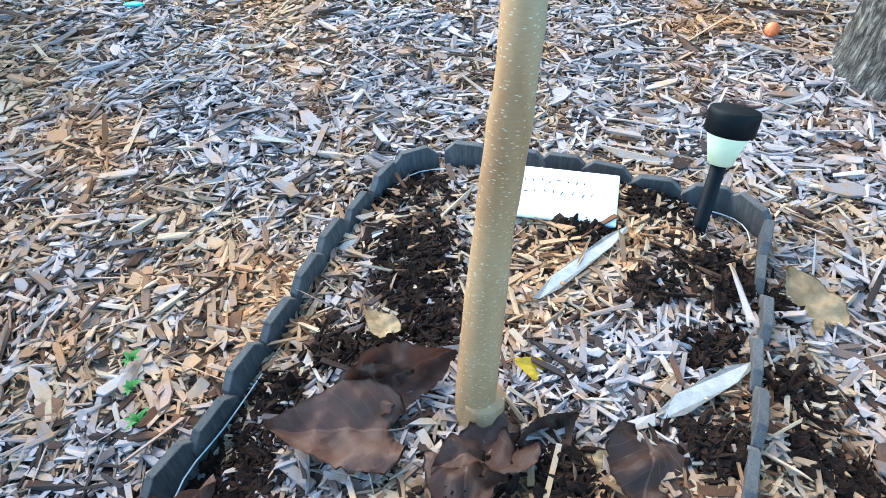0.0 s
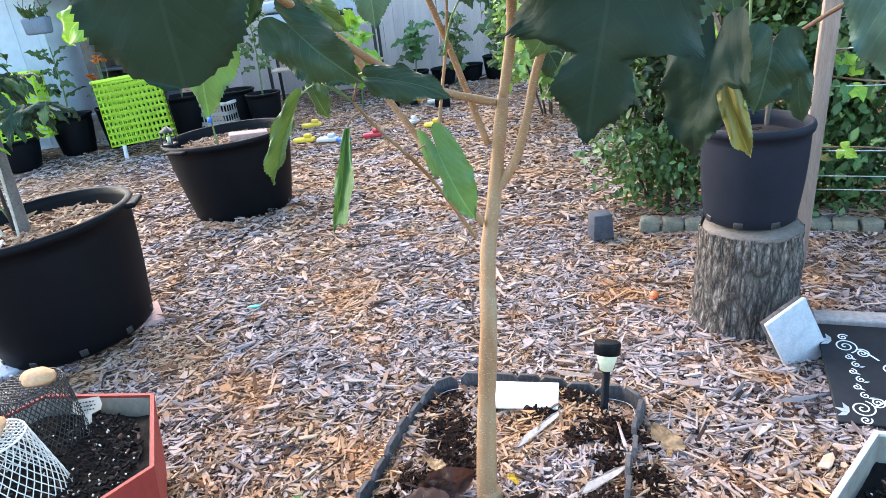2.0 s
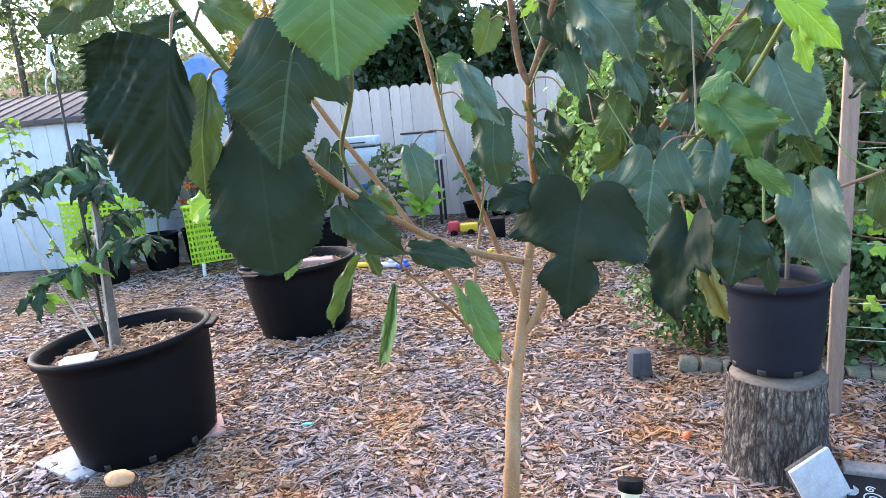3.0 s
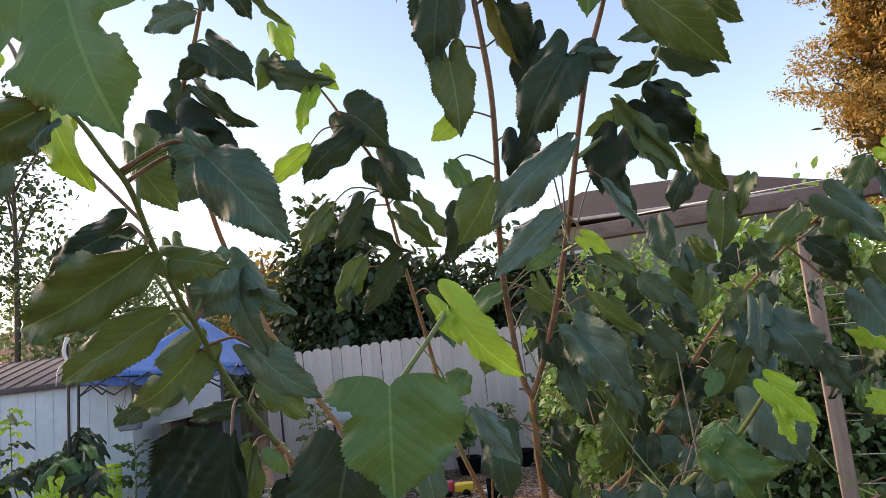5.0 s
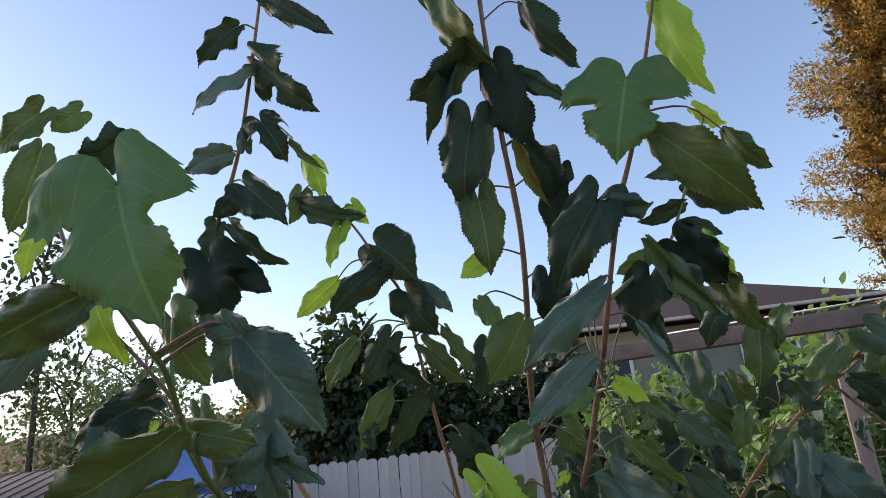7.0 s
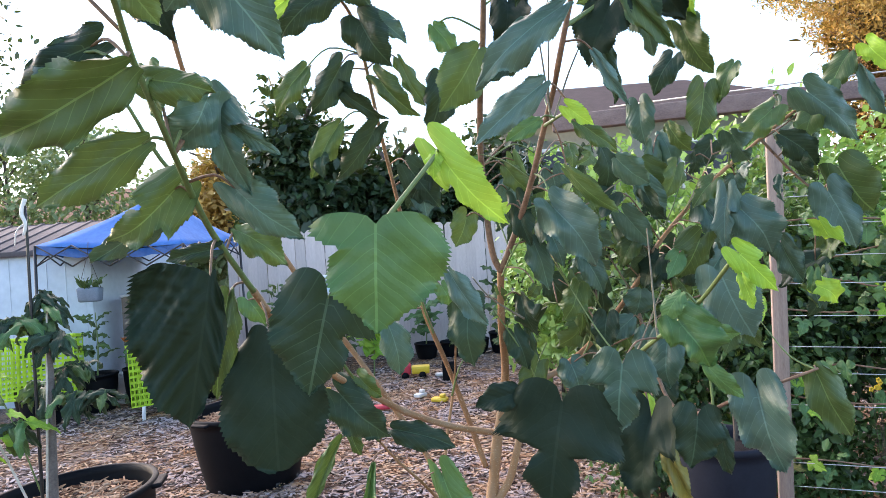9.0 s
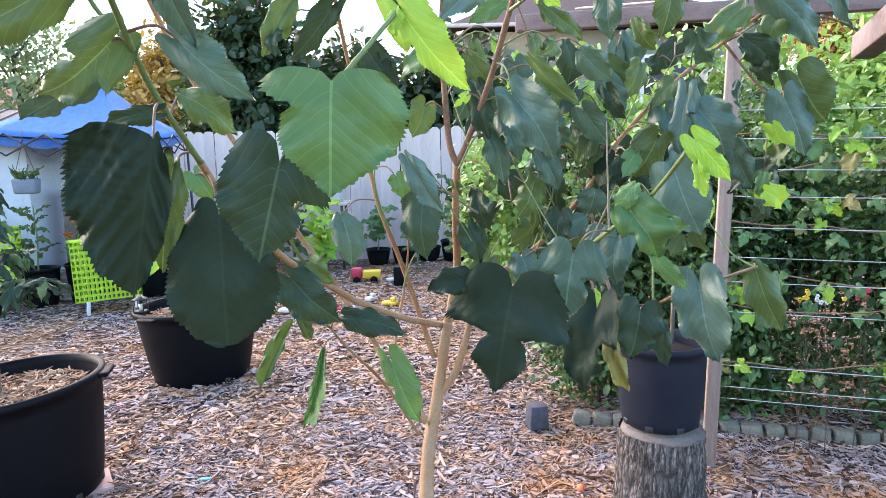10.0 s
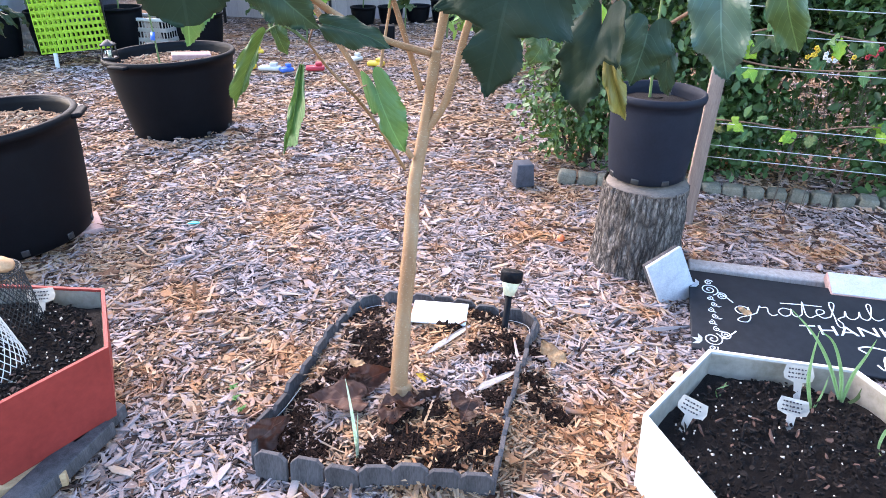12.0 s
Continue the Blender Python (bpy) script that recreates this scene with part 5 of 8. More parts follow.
# stems
stem("trunk", [(-0.003, -0.004, -0.050), (-0.008, 0.000, 0.087), (0.008, 0.050, 0.307), (0.029, 0.085, 0.509), (0.040, 0.150, 0.656), (0.066, 0.190, 0.787), (0.085, 0.200, 0.906), (0.101, 0.180, 1.015)], 0.0272, 0.0125, "tan_bark", label="smooth tan trunk dotted with lenticels")
stem("branch", [(0.101, 0.180, 1.012), (0.127, 0.150, 1.159), (0.125, 0.100, 1.301), (0.129, 0.020, 1.438)], 0.0115, 0.0085, "tan_bark")
stem("branch", [(0.129, 0.020, 1.434), (0.110, 0.000, 1.493), (0.099, -0.060, 1.678), (0.103, -0.140, 1.797), (0.114, -0.220, 1.888), (0.125, -0.300, 2.058), (0.116, -0.340, 2.231), (0.110, -0.360, 2.395), (0.109, -0.370, 2.560), (0.112, -0.380, 2.687)], 0.0078, 0.005, "young_bark")
stem("branch", [(0.129, 0.020, 1.434), (0.172, -0.040, 1.535), (0.205, -0.120, 1.633), (0.232, -0.200, 1.735), (0.247, -0.270, 1.795), (0.249, -0.360, 1.827), (0.275, -0.420, 1.940), (0.300, -0.460, 2.029), (0.337, -0.500, 2.124), (0.377, -0.520, 2.252), (0.409, -0.540, 2.361), (0.429, -0.550, 2.435)], 0.0072, 0.003, "young_bark")
stem("branch", [(0.085, 0.190, 1.000), (-0.013, 0.100, 1.045), (-0.112, -0.020, 1.116), (-0.183, -0.160, 1.201), (-0.214, -0.300, 1.265), (-0.256, -0.450, 1.367), (-0.256, -0.600, 1.452)], 0.009, 0.0055, "tan_bark")
stem("branch", [(-0.256, -0.600, 1.452), (-0.267, -0.700, 1.530), (-0.262, -0.770, 1.577), (-0.246, -0.850, 1.619), (-0.223, -0.920, 1.634), (-0.218, -0.980, 1.686), (-0.201, -1.040, 1.721), (-0.195, -1.080, 1.737), (-0.205, -1.110, 1.767), (-0.228, -1.120, 1.776)], 0.0048, 0.0016, "green_stem")
stem("twig", [(-0.267, -0.700, 1.528), (-0.294, -0.720, 1.599), (-0.317, -0.740, 1.636), (-0.335, -0.780, 1.699), (-0.348, -0.800, 1.730)], 0.0035, 0.002, "green_stem")
stem("branch", [(0.066, 0.190, 0.794), (0.118, 0.190, 0.865), (0.143, 0.180, 0.942), (0.192, 0.160, 1.111), (0.276, 0.160, 1.167), (0.364, 0.180, 1.232), (0.477, 0.200, 1.356), (0.557, 0.200, 1.479), (0.695, 0.200, 1.622), (0.825, 0.190, 1.727), (0.953, 0.180, 1.821), (1.091, 0.170, 1.923)], 0.0112, 0.003, "tan_bark")
stem("branch", [(0.061, 0.200, 0.906), (0.007, 0.200, 1.086), (-0.029, 0.180, 1.201), (-0.068, 0.140, 1.323), (-0.083, 0.100, 1.416), (-0.111, 0.050, 1.617), (-0.133, 0.000, 1.765), (-0.161, -0.100, 1.998), (-0.201, -0.140, 2.077), (-0.242, -0.170, 2.157), (-0.300, -0.190, 2.244), (-0.341, -0.200, 2.331)], 0.0075, 0.002, "tan_bark")
stem("branch", [(0.036, 0.160, 0.734), (-0.077, 0.220, 0.894), (-0.117, 0.240, 0.962), (-0.264, 0.220, 1.204), (-0.332, 0.150, 1.335), (-0.396, 0.050, 1.488), (-0.488, -0.020, 1.676), (-0.534, -0.120, 1.861), (-0.523, -0.250, 2.011), (-0.494, -0.360, 2.127), (-0.441, -0.400, 2.230), (-0.408, -0.430, 2.301), (-0.375, -0.460, 2.423), (-0.346, -0.480, 2.570), (-0.329, -0.500, 2.637)], 0.0085, 0.0028, "tan_bark")
stem("twig", [(0.017, 0.130, 0.715), (-0.064, 0.050, 0.887), (-0.137, -0.060, 1.016), (-0.164, -0.120, 1.079)], 0.0045, 0.0025, "tan_bark")
stem("twig", [(-0.052, 0.200, 0.900), (-0.034, 0.200, 1.011), (-0.008, 0.180, 1.140), (0.007, 0.140, 1.279)], 0.0045, 0.0025, "tan_bark")
stem("twig", [(0.364, 0.180, 1.232), (0.399, 0.000, 1.188), (0.375, -0.300, 1.279), (0.417, -0.480, 1.371), (0.425, -0.640, 1.453)], 0.0055, 0.003, "green_stem", label="bright green young shoot")
stem("twig", [(-0.014, -0.900, 1.523), (0.016, -0.890, 1.559), (0.044, -0.870, 1.595)], 0.0032, 0.0022, "green_stem", label="bright green young shoot")
stem("twig", [(-0.014, -0.900, 1.523), (-0.098, -0.600, 1.425), (-0.194, -0.350, 1.321), (-0.183, -0.160, 1.199)], 0.0045, 0.003, "green_stem")
stem("twig", [(0.477, 0.200, 1.356), (0.503, 0.050, 1.118), (0.546, -0.050, 1.089), (0.588, -0.200, 1.159), (0.635, -0.280, 1.202), (0.697, -0.300, 1.229)], 0.0048, 0.0025, "young_bark")
stem("twig", [(0.262, -0.380, 1.878), (0.344, -0.300, 1.944), (0.419, -0.250, 2.008), (0.474, -0.220, 2.111), (0.524, -0.200, 2.205), (0.560, -0.200, 2.296)], 0.0045, 0.0022, "green_stem")
stem("twig", [(0.232, -0.200, 1.735), (0.249, -0.320, 1.731), (0.260, -0.420, 1.724)], 0.004, 0.002, "green_stem")
stem("twig", [(0.825, 0.190, 1.727), (0.933, 0.150, 1.586), (0.975, 0.120, 1.630)], 0.004, 0.002, "young_bark")
# leaves: high shoots against the sky
leaf((0.018, -0.360, 2.633), (0.126, -0.360, 2.395), 0.120, "o", "leaf_mid", 20)
leaf((0.059, -0.360, 2.444), (-0.071, -0.360, 2.363), 0.097, "h", "leaf_dark", -25)
leaf((0.037, -0.360, 2.426), (-0.039, -0.360, 2.254), 0.058, "n", "leaf_dark", 15)
leaf((0.058, -0.350, 2.294), (0.019, -0.350, 2.099), 0.115, "h", "leaf_dark", 12)
leaf((0.050, -0.340, 2.128), (0.056, -0.340, 1.964), 0.089, "h", "leaf_mid", -20)
leaf((0.123, -0.380, 2.382), (0.179, -0.380, 2.198), 0.103, "h", "leaf_shade", 25)
leaf((0.157, -0.380, 2.373), (0.255, -0.380, 2.293), 0.056, "o", "leaf_dark", -20)
leaf((0.194, -0.400, 2.525), (0.285, -0.400, 2.348), 0.073, "o", "leaf_dark", 25)
leaf((0.150, -0.330, 2.243), (0.188, -0.330, 2.091), 0.044, "n", "leaf_yellowed", 12)
leaf((0.161, -0.310, 2.244), (0.204, -0.310, 2.101), 0.059, "o", "leaf_dark", -30)
leaf((0.257, -0.500, 2.023), (0.166, -0.500, 1.879), 0.117, "h", "leaf_dark", 14)
leaf((0.261, -0.500, 2.018), (0.348, -0.500, 2.003), 0.053, "o", "leaf_teal", 25)
leaf((0.166, -0.300, 1.958), (0.151, -0.300, 1.864), 0.069, "h", "leaf_shade", -10)
leaf((0.105, -0.250, 1.887), (0.022, -0.250, 1.769), 0.098, "o", "leaf_mid", -15)
leaf((0.248, -0.450, 1.889), (0.092, -0.450, 1.764), 0.064, "o", "leaf_sky_sheen", 18)
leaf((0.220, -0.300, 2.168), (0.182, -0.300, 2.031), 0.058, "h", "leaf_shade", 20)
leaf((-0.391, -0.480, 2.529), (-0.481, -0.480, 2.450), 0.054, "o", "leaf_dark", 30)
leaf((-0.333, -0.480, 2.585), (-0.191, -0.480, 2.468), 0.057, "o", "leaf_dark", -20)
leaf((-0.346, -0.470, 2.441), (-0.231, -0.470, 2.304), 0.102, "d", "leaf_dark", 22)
leaf((-0.363, -0.460, 2.426), (-0.504, -0.460, 2.357), 0.051, "o", "leaf_sky_sheen", 28)
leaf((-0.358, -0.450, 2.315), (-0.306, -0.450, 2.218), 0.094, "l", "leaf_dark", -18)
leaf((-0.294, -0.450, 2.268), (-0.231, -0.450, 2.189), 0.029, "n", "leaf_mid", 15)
leaf((-0.396, -0.440, 2.265), (-0.396, -0.440, 2.317), 0.036, "h", "leaf_sky_sheen", 10)
leaf((-0.432, -0.430, 2.271), (-0.530, -0.430, 2.241), 0.058, "o", "leaf_sky_sheen", 25)
leaf((-0.403, -0.420, 2.193), (-0.320, -0.420, 2.102), 0.089, "h", "leaf_dark", -15)
leaf((-0.441, -0.400, 2.125), (-0.336, -0.400, 2.024), 0.066, "o", "leaf_dark", 20)
leaf((-0.487, -0.380, 2.129), (-0.516, -0.380, 2.038), 0.060, "h", "leaf_dark", -25)
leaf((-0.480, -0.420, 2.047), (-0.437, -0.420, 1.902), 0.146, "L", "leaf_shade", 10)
leaf((-0.462, -0.400, 2.041), (-0.363, -0.400, 1.975), 0.065, "o", "leaf_shade", -20)
leaf((-0.429, -0.400, 2.180), (-0.483, -0.400, 2.146), 0.044, "h", "leaf_dark", 15)
leaf((-0.338, -0.200, 2.334), (-0.311, -0.200, 2.239), 0.057, "L", "leaf_lime", -15)
leaf((-0.373, -0.200, 2.244), (-0.217, -0.200, 2.182), 0.077, "o", "leaf_teal", 20)
leaf((-0.277, -0.200, 2.163), (-0.305, -0.200, 2.071), 0.060, "h", "leaf_lime", 20)
leaf((-0.365, -0.200, 2.265), (-0.395, -0.200, 2.190), 0.048, "h", "leaf_mid", -20)
leaf((-0.296, -0.180, 2.046), (-0.392, -0.180, 1.972), 0.054, "o", "leaf_lime", 15)
leaf((-0.205, -0.170, 2.061), (-0.321, -0.170, 1.967), 0.077, "h", "leaf_dark", 25)
leaf((-0.206, -0.150, 2.125), (-0.120, -0.150, 2.034), 0.121, "h", "leaf_dark", -15)
leaf((-0.148, -0.120, 2.010), (-0.084, -0.120, 1.904), 0.094, "h", "leaf_dark", 18)
leaf((-0.106, -0.120, 2.009), (-0.048, -0.120, 1.954), 0.052, "R", "leaf_teal", -20)
leaf((-0.252, -0.170, 2.227), (-0.217, -0.170, 2.175), 0.040, "h", "leaf_lime", 10)
leaf((0.344, -0.520, 2.239), (0.298, -0.520, 2.079), 0.221, "l", "leaf_green", 8)
leaf((0.426, -0.530, 2.373), (0.472, -0.530, 2.175), 0.069, "o", "leaf_lime", 18)
leaf((0.377, -0.500, 2.132), (0.517, -0.500, 1.966), 0.084, "o", "leaf_mid", -12)
leaf((0.503, -0.460, 2.134), (0.565, -0.460, 2.051), 0.046, "o", "leaf_mid", 20)
leaf((0.551, -0.200, 2.320), (0.603, -0.200, 2.271), 0.043, "h", "leaf_lime", 25)
leaf((0.516, -0.200, 2.179), (0.409, -0.200, 2.175), 0.037, "o", "leaf_teal", 20)
leaf((0.472, -0.220, 2.098), (0.373, -0.220, 2.067), 0.043, "o", "leaf_dark", -15)
leaf((0.508, -0.200, 2.140), (0.604, -0.200, 2.069), 0.061, "h", "leaf_dark", 18)
leaf((0.459, -0.220, 2.054), (0.534, -0.220, 2.018), 0.040, "o", "leaf_dark", -22)
leaf((0.495, -0.240, 2.000), (0.540, -0.240, 1.911), 0.059, "R", "leaf_lime", 12)
leaf((0.367, -0.300, 1.975), (0.294, -0.300, 1.943), 0.040, "o", "leaf_mid", -20)
leaf((0.362, -0.340, 1.993), (0.468, -0.340, 1.830), 0.051, "n", "leaf_mid", 20)
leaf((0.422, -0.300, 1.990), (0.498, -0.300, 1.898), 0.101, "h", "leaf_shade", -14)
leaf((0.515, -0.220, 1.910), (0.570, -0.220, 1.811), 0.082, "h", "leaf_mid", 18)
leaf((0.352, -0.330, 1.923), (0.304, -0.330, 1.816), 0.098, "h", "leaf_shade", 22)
leaf((0.388, -0.300, 1.955), (0.436, -0.300, 1.831), 0.066, "o", "leaf_teal", -25)
leaf((0.307, -0.380, 1.829), (0.365, -0.380, 1.729), 0.030, "n", "leaf_sky_sheen", 10)
leaf((0.019, -0.250, 1.941), (0.063, -0.250, 1.870), 0.052, "o", "leaf_green", -20)
leaf((0.055, -0.300, 2.013), (-0.007, -0.300, 1.979), 0.046, "o", "leaf_lime", 15)
leaf((-0.202, -1.120, 1.865), (-0.159, -1.120, 1.739), 0.119, "D", "leaf_green", 10)
leaf((-0.337, -1.050, 1.992), (-0.384, -1.050, 1.950), 0.035, "h", "leaf_mid", 22)
leaf((-0.322, -1.060, 1.946), (-0.348, -1.060, 1.862), 0.042, "o", "leaf_mid", -12)
leaf((-0.293, -1.050, 1.985), (-0.323, -1.050, 1.969), 0.025, "h", "leaf_green", 20)
leaf((-0.262, -1.030, 1.960), (-0.310, -1.030, 1.948), 0.042, "h", "leaf_dark", -25)
leaf((-0.335, -1.040, 1.866), (-0.345, -1.040, 1.825), 0.025, "h", "leaf_lime", 15)
leaf((-0.241, -1.100, 1.780), (-0.336, -1.100, 1.743), 0.051, "o", "leaf_mid", 12)
leaf((-0.303, -1.000, 1.832), (-0.267, -1.000, 1.742), 0.055, "h", "leaf_lime", 12)
leaf((-0.351, -1.000, 1.784), (-0.408, -1.000, 1.722), 0.029, "o", "leaf_sky_sheen", -20)
leaf((-0.269, -1.050, 1.790), (-0.298, -1.050, 1.758), 0.023, "h", "leaf_sky_sheen", 30)
leaf((-0.126, -1.050, 1.738), (-0.060, -1.050, 1.656), 0.056, "o", "leaf_teal", -12)
leaf((-0.123, -1.050, 1.742), (-0.168, -1.050, 1.759), 0.029, "o", "leaf_teal", 25)
leaf((-0.143, -1.030, 1.742), (-0.161, -1.030, 1.707), 0.035, "h", "leaf_teal", -20)
leaf((-0.230, -0.980, 1.784), (-0.192, -0.980, 1.715), 0.051, "h", "leaf_mid", 16)
leaf((-0.215, -1.000, 1.673), (-0.342, -1.000, 1.615), 0.065, "o", "leaf_mid", -14)
leaf((-0.273, -0.950, 1.712), (-0.352, -0.950, 1.674), 0.046, "h", "leaf_dark", 20)
leaf((-0.218, -0.950, 1.676), (-0.155, -0.950, 1.658), 0.042, "h", "leaf_mid", -18)
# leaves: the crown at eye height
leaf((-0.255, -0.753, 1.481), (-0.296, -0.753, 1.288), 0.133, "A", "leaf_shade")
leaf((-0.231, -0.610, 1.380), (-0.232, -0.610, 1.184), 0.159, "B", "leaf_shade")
leaf((-0.089, -0.830, 1.450), (-0.118, -0.830, 1.341), 0.121, "L", "leaf_dark")
leaf((-0.286, -0.620, 1.450), (-0.316, -0.620, 1.296), 0.058, "o", "leaf_mid", 15)
leaf((-0.018, -0.905, 1.526), (-0.024, -0.905, 1.416), 0.121, "G", "leaf_green")
leaf((0.048, -0.860, 1.601), (0.116, -0.860, 1.517), 0.052, "R", "leaf_lime", 15)
leaf((0.044, -0.870, 1.598), (0.041, -0.870, 1.570), 0.020, "o", "leaf_lime", 25)
leaf((-0.212, -0.820, 1.677), (-0.173, -0.820, 1.572), 0.062, "l", "leaf_teal", 12)
leaf((-0.208, -0.840, 1.683), (-0.257, -0.840, 1.628), 0.054, "h", "leaf_teal", -22)
leaf((-0.203, -0.820, 1.668), (-0.138, -0.820, 1.616), 0.025, "o", "leaf_teal", 15)
leaf((-0.199, -0.800, 1.584), (-0.120, -0.800, 1.518), 0.050, "h", "leaf_teal", 14)
leaf((-0.254, -0.900, 1.625), (-0.378, -0.900, 1.566), 0.050, "o", "leaf_mid", 12)
leaf((-0.280, -0.780, 1.591), (-0.373, -0.780, 1.527), 0.060, "l", "leaf_mid", -16)
leaf((-0.301, -0.740, 1.562), (-0.417, -0.740, 1.507), 0.034, "o", "leaf_teal", 20)
leaf((-0.272, -0.700, 1.515), (-0.339, -0.700, 1.504), 0.029, "h", "leaf_dark", 15)
leaf((-0.252, -0.660, 1.540), (-0.183, -0.660, 1.487), 0.040, "o", "leaf_mid", -22)
leaf((-0.302, -0.500, 1.433), (-0.275, -0.500, 1.392), 0.042, "h", "leaf_green", -13)
leaf((-0.298, -0.950, 1.696), (-0.341, -0.950, 1.630), 0.049, "h", "leaf_teal", -20)
leaf((-0.422, -0.700, 1.719), (-0.467, -0.700, 1.684), 0.031, "h", "leaf_lime", 15)
leaf((-0.268, -0.850, 1.712), (-0.256, -0.850, 1.654), 0.038, "h", "leaf_mid", 20)
leaf((-0.267, -0.150, 1.909), (-0.342, -0.150, 1.808), 0.062, "o", "leaf_mid", 20)
leaf((-0.201, -0.120, 1.911), (-0.274, -0.120, 1.810), 0.067, "h", "leaf_dark", -20)
leaf((-0.215, -0.100, 1.882), (-0.106, -0.100, 1.792), 0.060, "o", "leaf_dark", 20)
leaf((-0.224, -0.050, 1.800), (-0.297, -0.050, 1.679), 0.062, "o", "leaf_mid", 16)
leaf((-0.147, -0.020, 1.788), (-0.244, -0.020, 1.672), 0.068, "h", "leaf_dark", -20)
leaf((-0.115, -0.100, 1.883), (-0.034, -0.100, 1.793), 0.066, "h", "leaf_mid", 18)
leaf((0.020, -0.100, 1.867), (-0.009, -0.100, 1.754), 0.066, "h", "leaf_dark", -18)
leaf((-0.068, -0.120, 1.919), (-0.014, -0.120, 1.809), 0.041, "o", "leaf_mid", 25)
leaf((0.092, -0.050, 1.692), (0.002, -0.050, 1.627), 0.064, "o", "leaf_green", 20)
leaf((0.185, -0.250, 1.864), (0.119, -0.250, 1.819), 0.055, "h", "leaf_dark", 18)
leaf((0.209, -0.420, 1.769), (0.085, -0.420, 1.672), 0.055, "o", "leaf_sky_sheen", 16)
leaf((0.249, -0.430, 1.723), (0.290, -0.430, 1.690), 0.034, "R", "leaf_lime", 15)
leaf((0.211, -0.300, 1.728), (0.145, -0.300, 1.692), 0.038, "o", "leaf_green", 18)
leaf((0.275, -0.320, 1.718), (0.352, -0.320, 1.656), 0.040, "o", "leaf_mid", -20)
leaf((0.264, -0.250, 1.637), (0.360, -0.250, 1.545), 0.043, "o", "leaf_mid", 20)
leaf((0.351, -0.250, 1.864), (0.369, -0.250, 1.760), 0.057, "h", "leaf_dark", -22)
leaf((0.450, -0.100, 1.782), (0.459, -0.100, 1.690), 0.062, "h", "leaf_teal", 20)
leaf((0.405, -0.050, 1.676), (0.476, -0.050, 1.611), 0.066, "o", "leaf_teal", 22)
leaf((0.660, 0.100, 1.848), (0.633, 0.100, 1.726), 0.081, "h", "leaf_mid", -16)
leaf((0.557, 0.000, 1.904), (0.509, 0.000, 1.823), 0.066, "h", "leaf_dark", 20)
leaf((0.737, 0.100, 1.908), (0.693, 0.100, 1.809), 0.064, "o", "leaf_mid", 18)
leaf((0.236, -0.220, 1.566), (0.319, -0.220, 1.441), 0.081, "h", "leaf_sky_sheen", -14)
leaf((0.174, -0.050, 1.596), (0.201, -0.050, 1.487), 0.056, "h", "leaf_dark", 20)
leaf((0.206, 0.000, 1.505), (0.240, 0.000, 1.383), 0.061, "o", "leaf_teal", -20)
leaf((0.478, 0.000, 1.595), (0.520, 0.000, 1.527), 0.051, "h", "leaf_dark", 18)
leaf((0.633, -0.080, 1.576), (0.622, -0.080, 1.455), 0.060, "L", "leaf_sky_sheen", 20)
leaf((0.663, -0.080, 1.537), (0.724, -0.080, 1.441), 0.088, "h", "leaf_sky_sheen", -16)
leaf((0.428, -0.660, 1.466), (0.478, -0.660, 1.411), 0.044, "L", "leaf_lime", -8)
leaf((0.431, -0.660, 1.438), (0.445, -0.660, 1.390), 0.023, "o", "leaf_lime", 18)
leaf((0.539, -0.280, 1.412), (0.592, -0.280, 1.288), 0.102, "h", "leaf_sky_sheen", 12)
leaf((0.397, -0.500, 1.402), (0.367, -0.500, 1.356), 0.034, "o", "leaf_green", 15)
leaf((0.390, -0.500, 1.357), (0.435, -0.500, 1.283), 0.094, "R", "leaf_green", -12)
leaf((0.408, -0.500, 1.351), (0.486, -0.500, 1.331), 0.036, "o", "leaf_green", 20)
leaf((0.444, -0.450, 1.278), (0.503, -0.450, 1.219), 0.032, "o", "leaf_green", 15)
leaf((0.314, -0.420, 1.279), (0.299, -0.420, 1.157), 0.126, "l", "leaf_teal", 8)
leaf((0.266, -0.100, 1.225), (0.282, -0.100, 1.154), 0.064, "h", "leaf_teal", -20)
leaf((0.494, -0.050, 1.260), (0.490, -0.050, 1.147), 0.085, "h", "leaf_teal", 20)
leaf((0.379, 0.050, 1.306), (0.369, 0.050, 1.223), 0.065, "h", "leaf_dark", 15)
leaf((0.468, 0.050, 1.277), (0.458, 0.050, 1.198), 0.058, "o", "leaf_teal", -20)
leaf((0.556, -0.370, 1.214), (0.595, -0.370, 1.061), 0.097, "h", "leaf_sky_sheen", 10)
leaf((0.699, -0.280, 1.228), (0.760, -0.280, 1.090), 0.070, "o", "leaf_mid", 14)
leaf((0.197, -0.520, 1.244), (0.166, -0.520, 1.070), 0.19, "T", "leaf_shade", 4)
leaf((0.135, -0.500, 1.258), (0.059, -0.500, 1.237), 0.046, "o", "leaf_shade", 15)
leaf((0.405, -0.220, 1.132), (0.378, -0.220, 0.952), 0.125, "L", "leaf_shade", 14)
leaf((0.517, -0.150, 1.112), (0.496, -0.150, 1.001), 0.104, "h", "leaf_dark", -20)
leaf((0.574, -0.120, 1.074), (0.589, -0.120, 0.969), 0.042, "o", "leaf_dark", 15)
leaf((0.441, -0.155, 1.071), (0.495, -0.155, 0.929), 0.054, "n", "leaf_yellowed", 12)
leaf((0.421, -0.120, 1.151), (0.425, -0.120, 1.079), 0.042, "o", "leaf_lime", 15)
leaf((-0.215, -0.260, 1.221), (-0.118, -0.260, 1.126), 0.088, "h", "leaf_dark", 15)
leaf((-0.120, -0.200, 1.126), (0.011, -0.200, 1.084), 0.068, "o", "leaf_dark", -16)
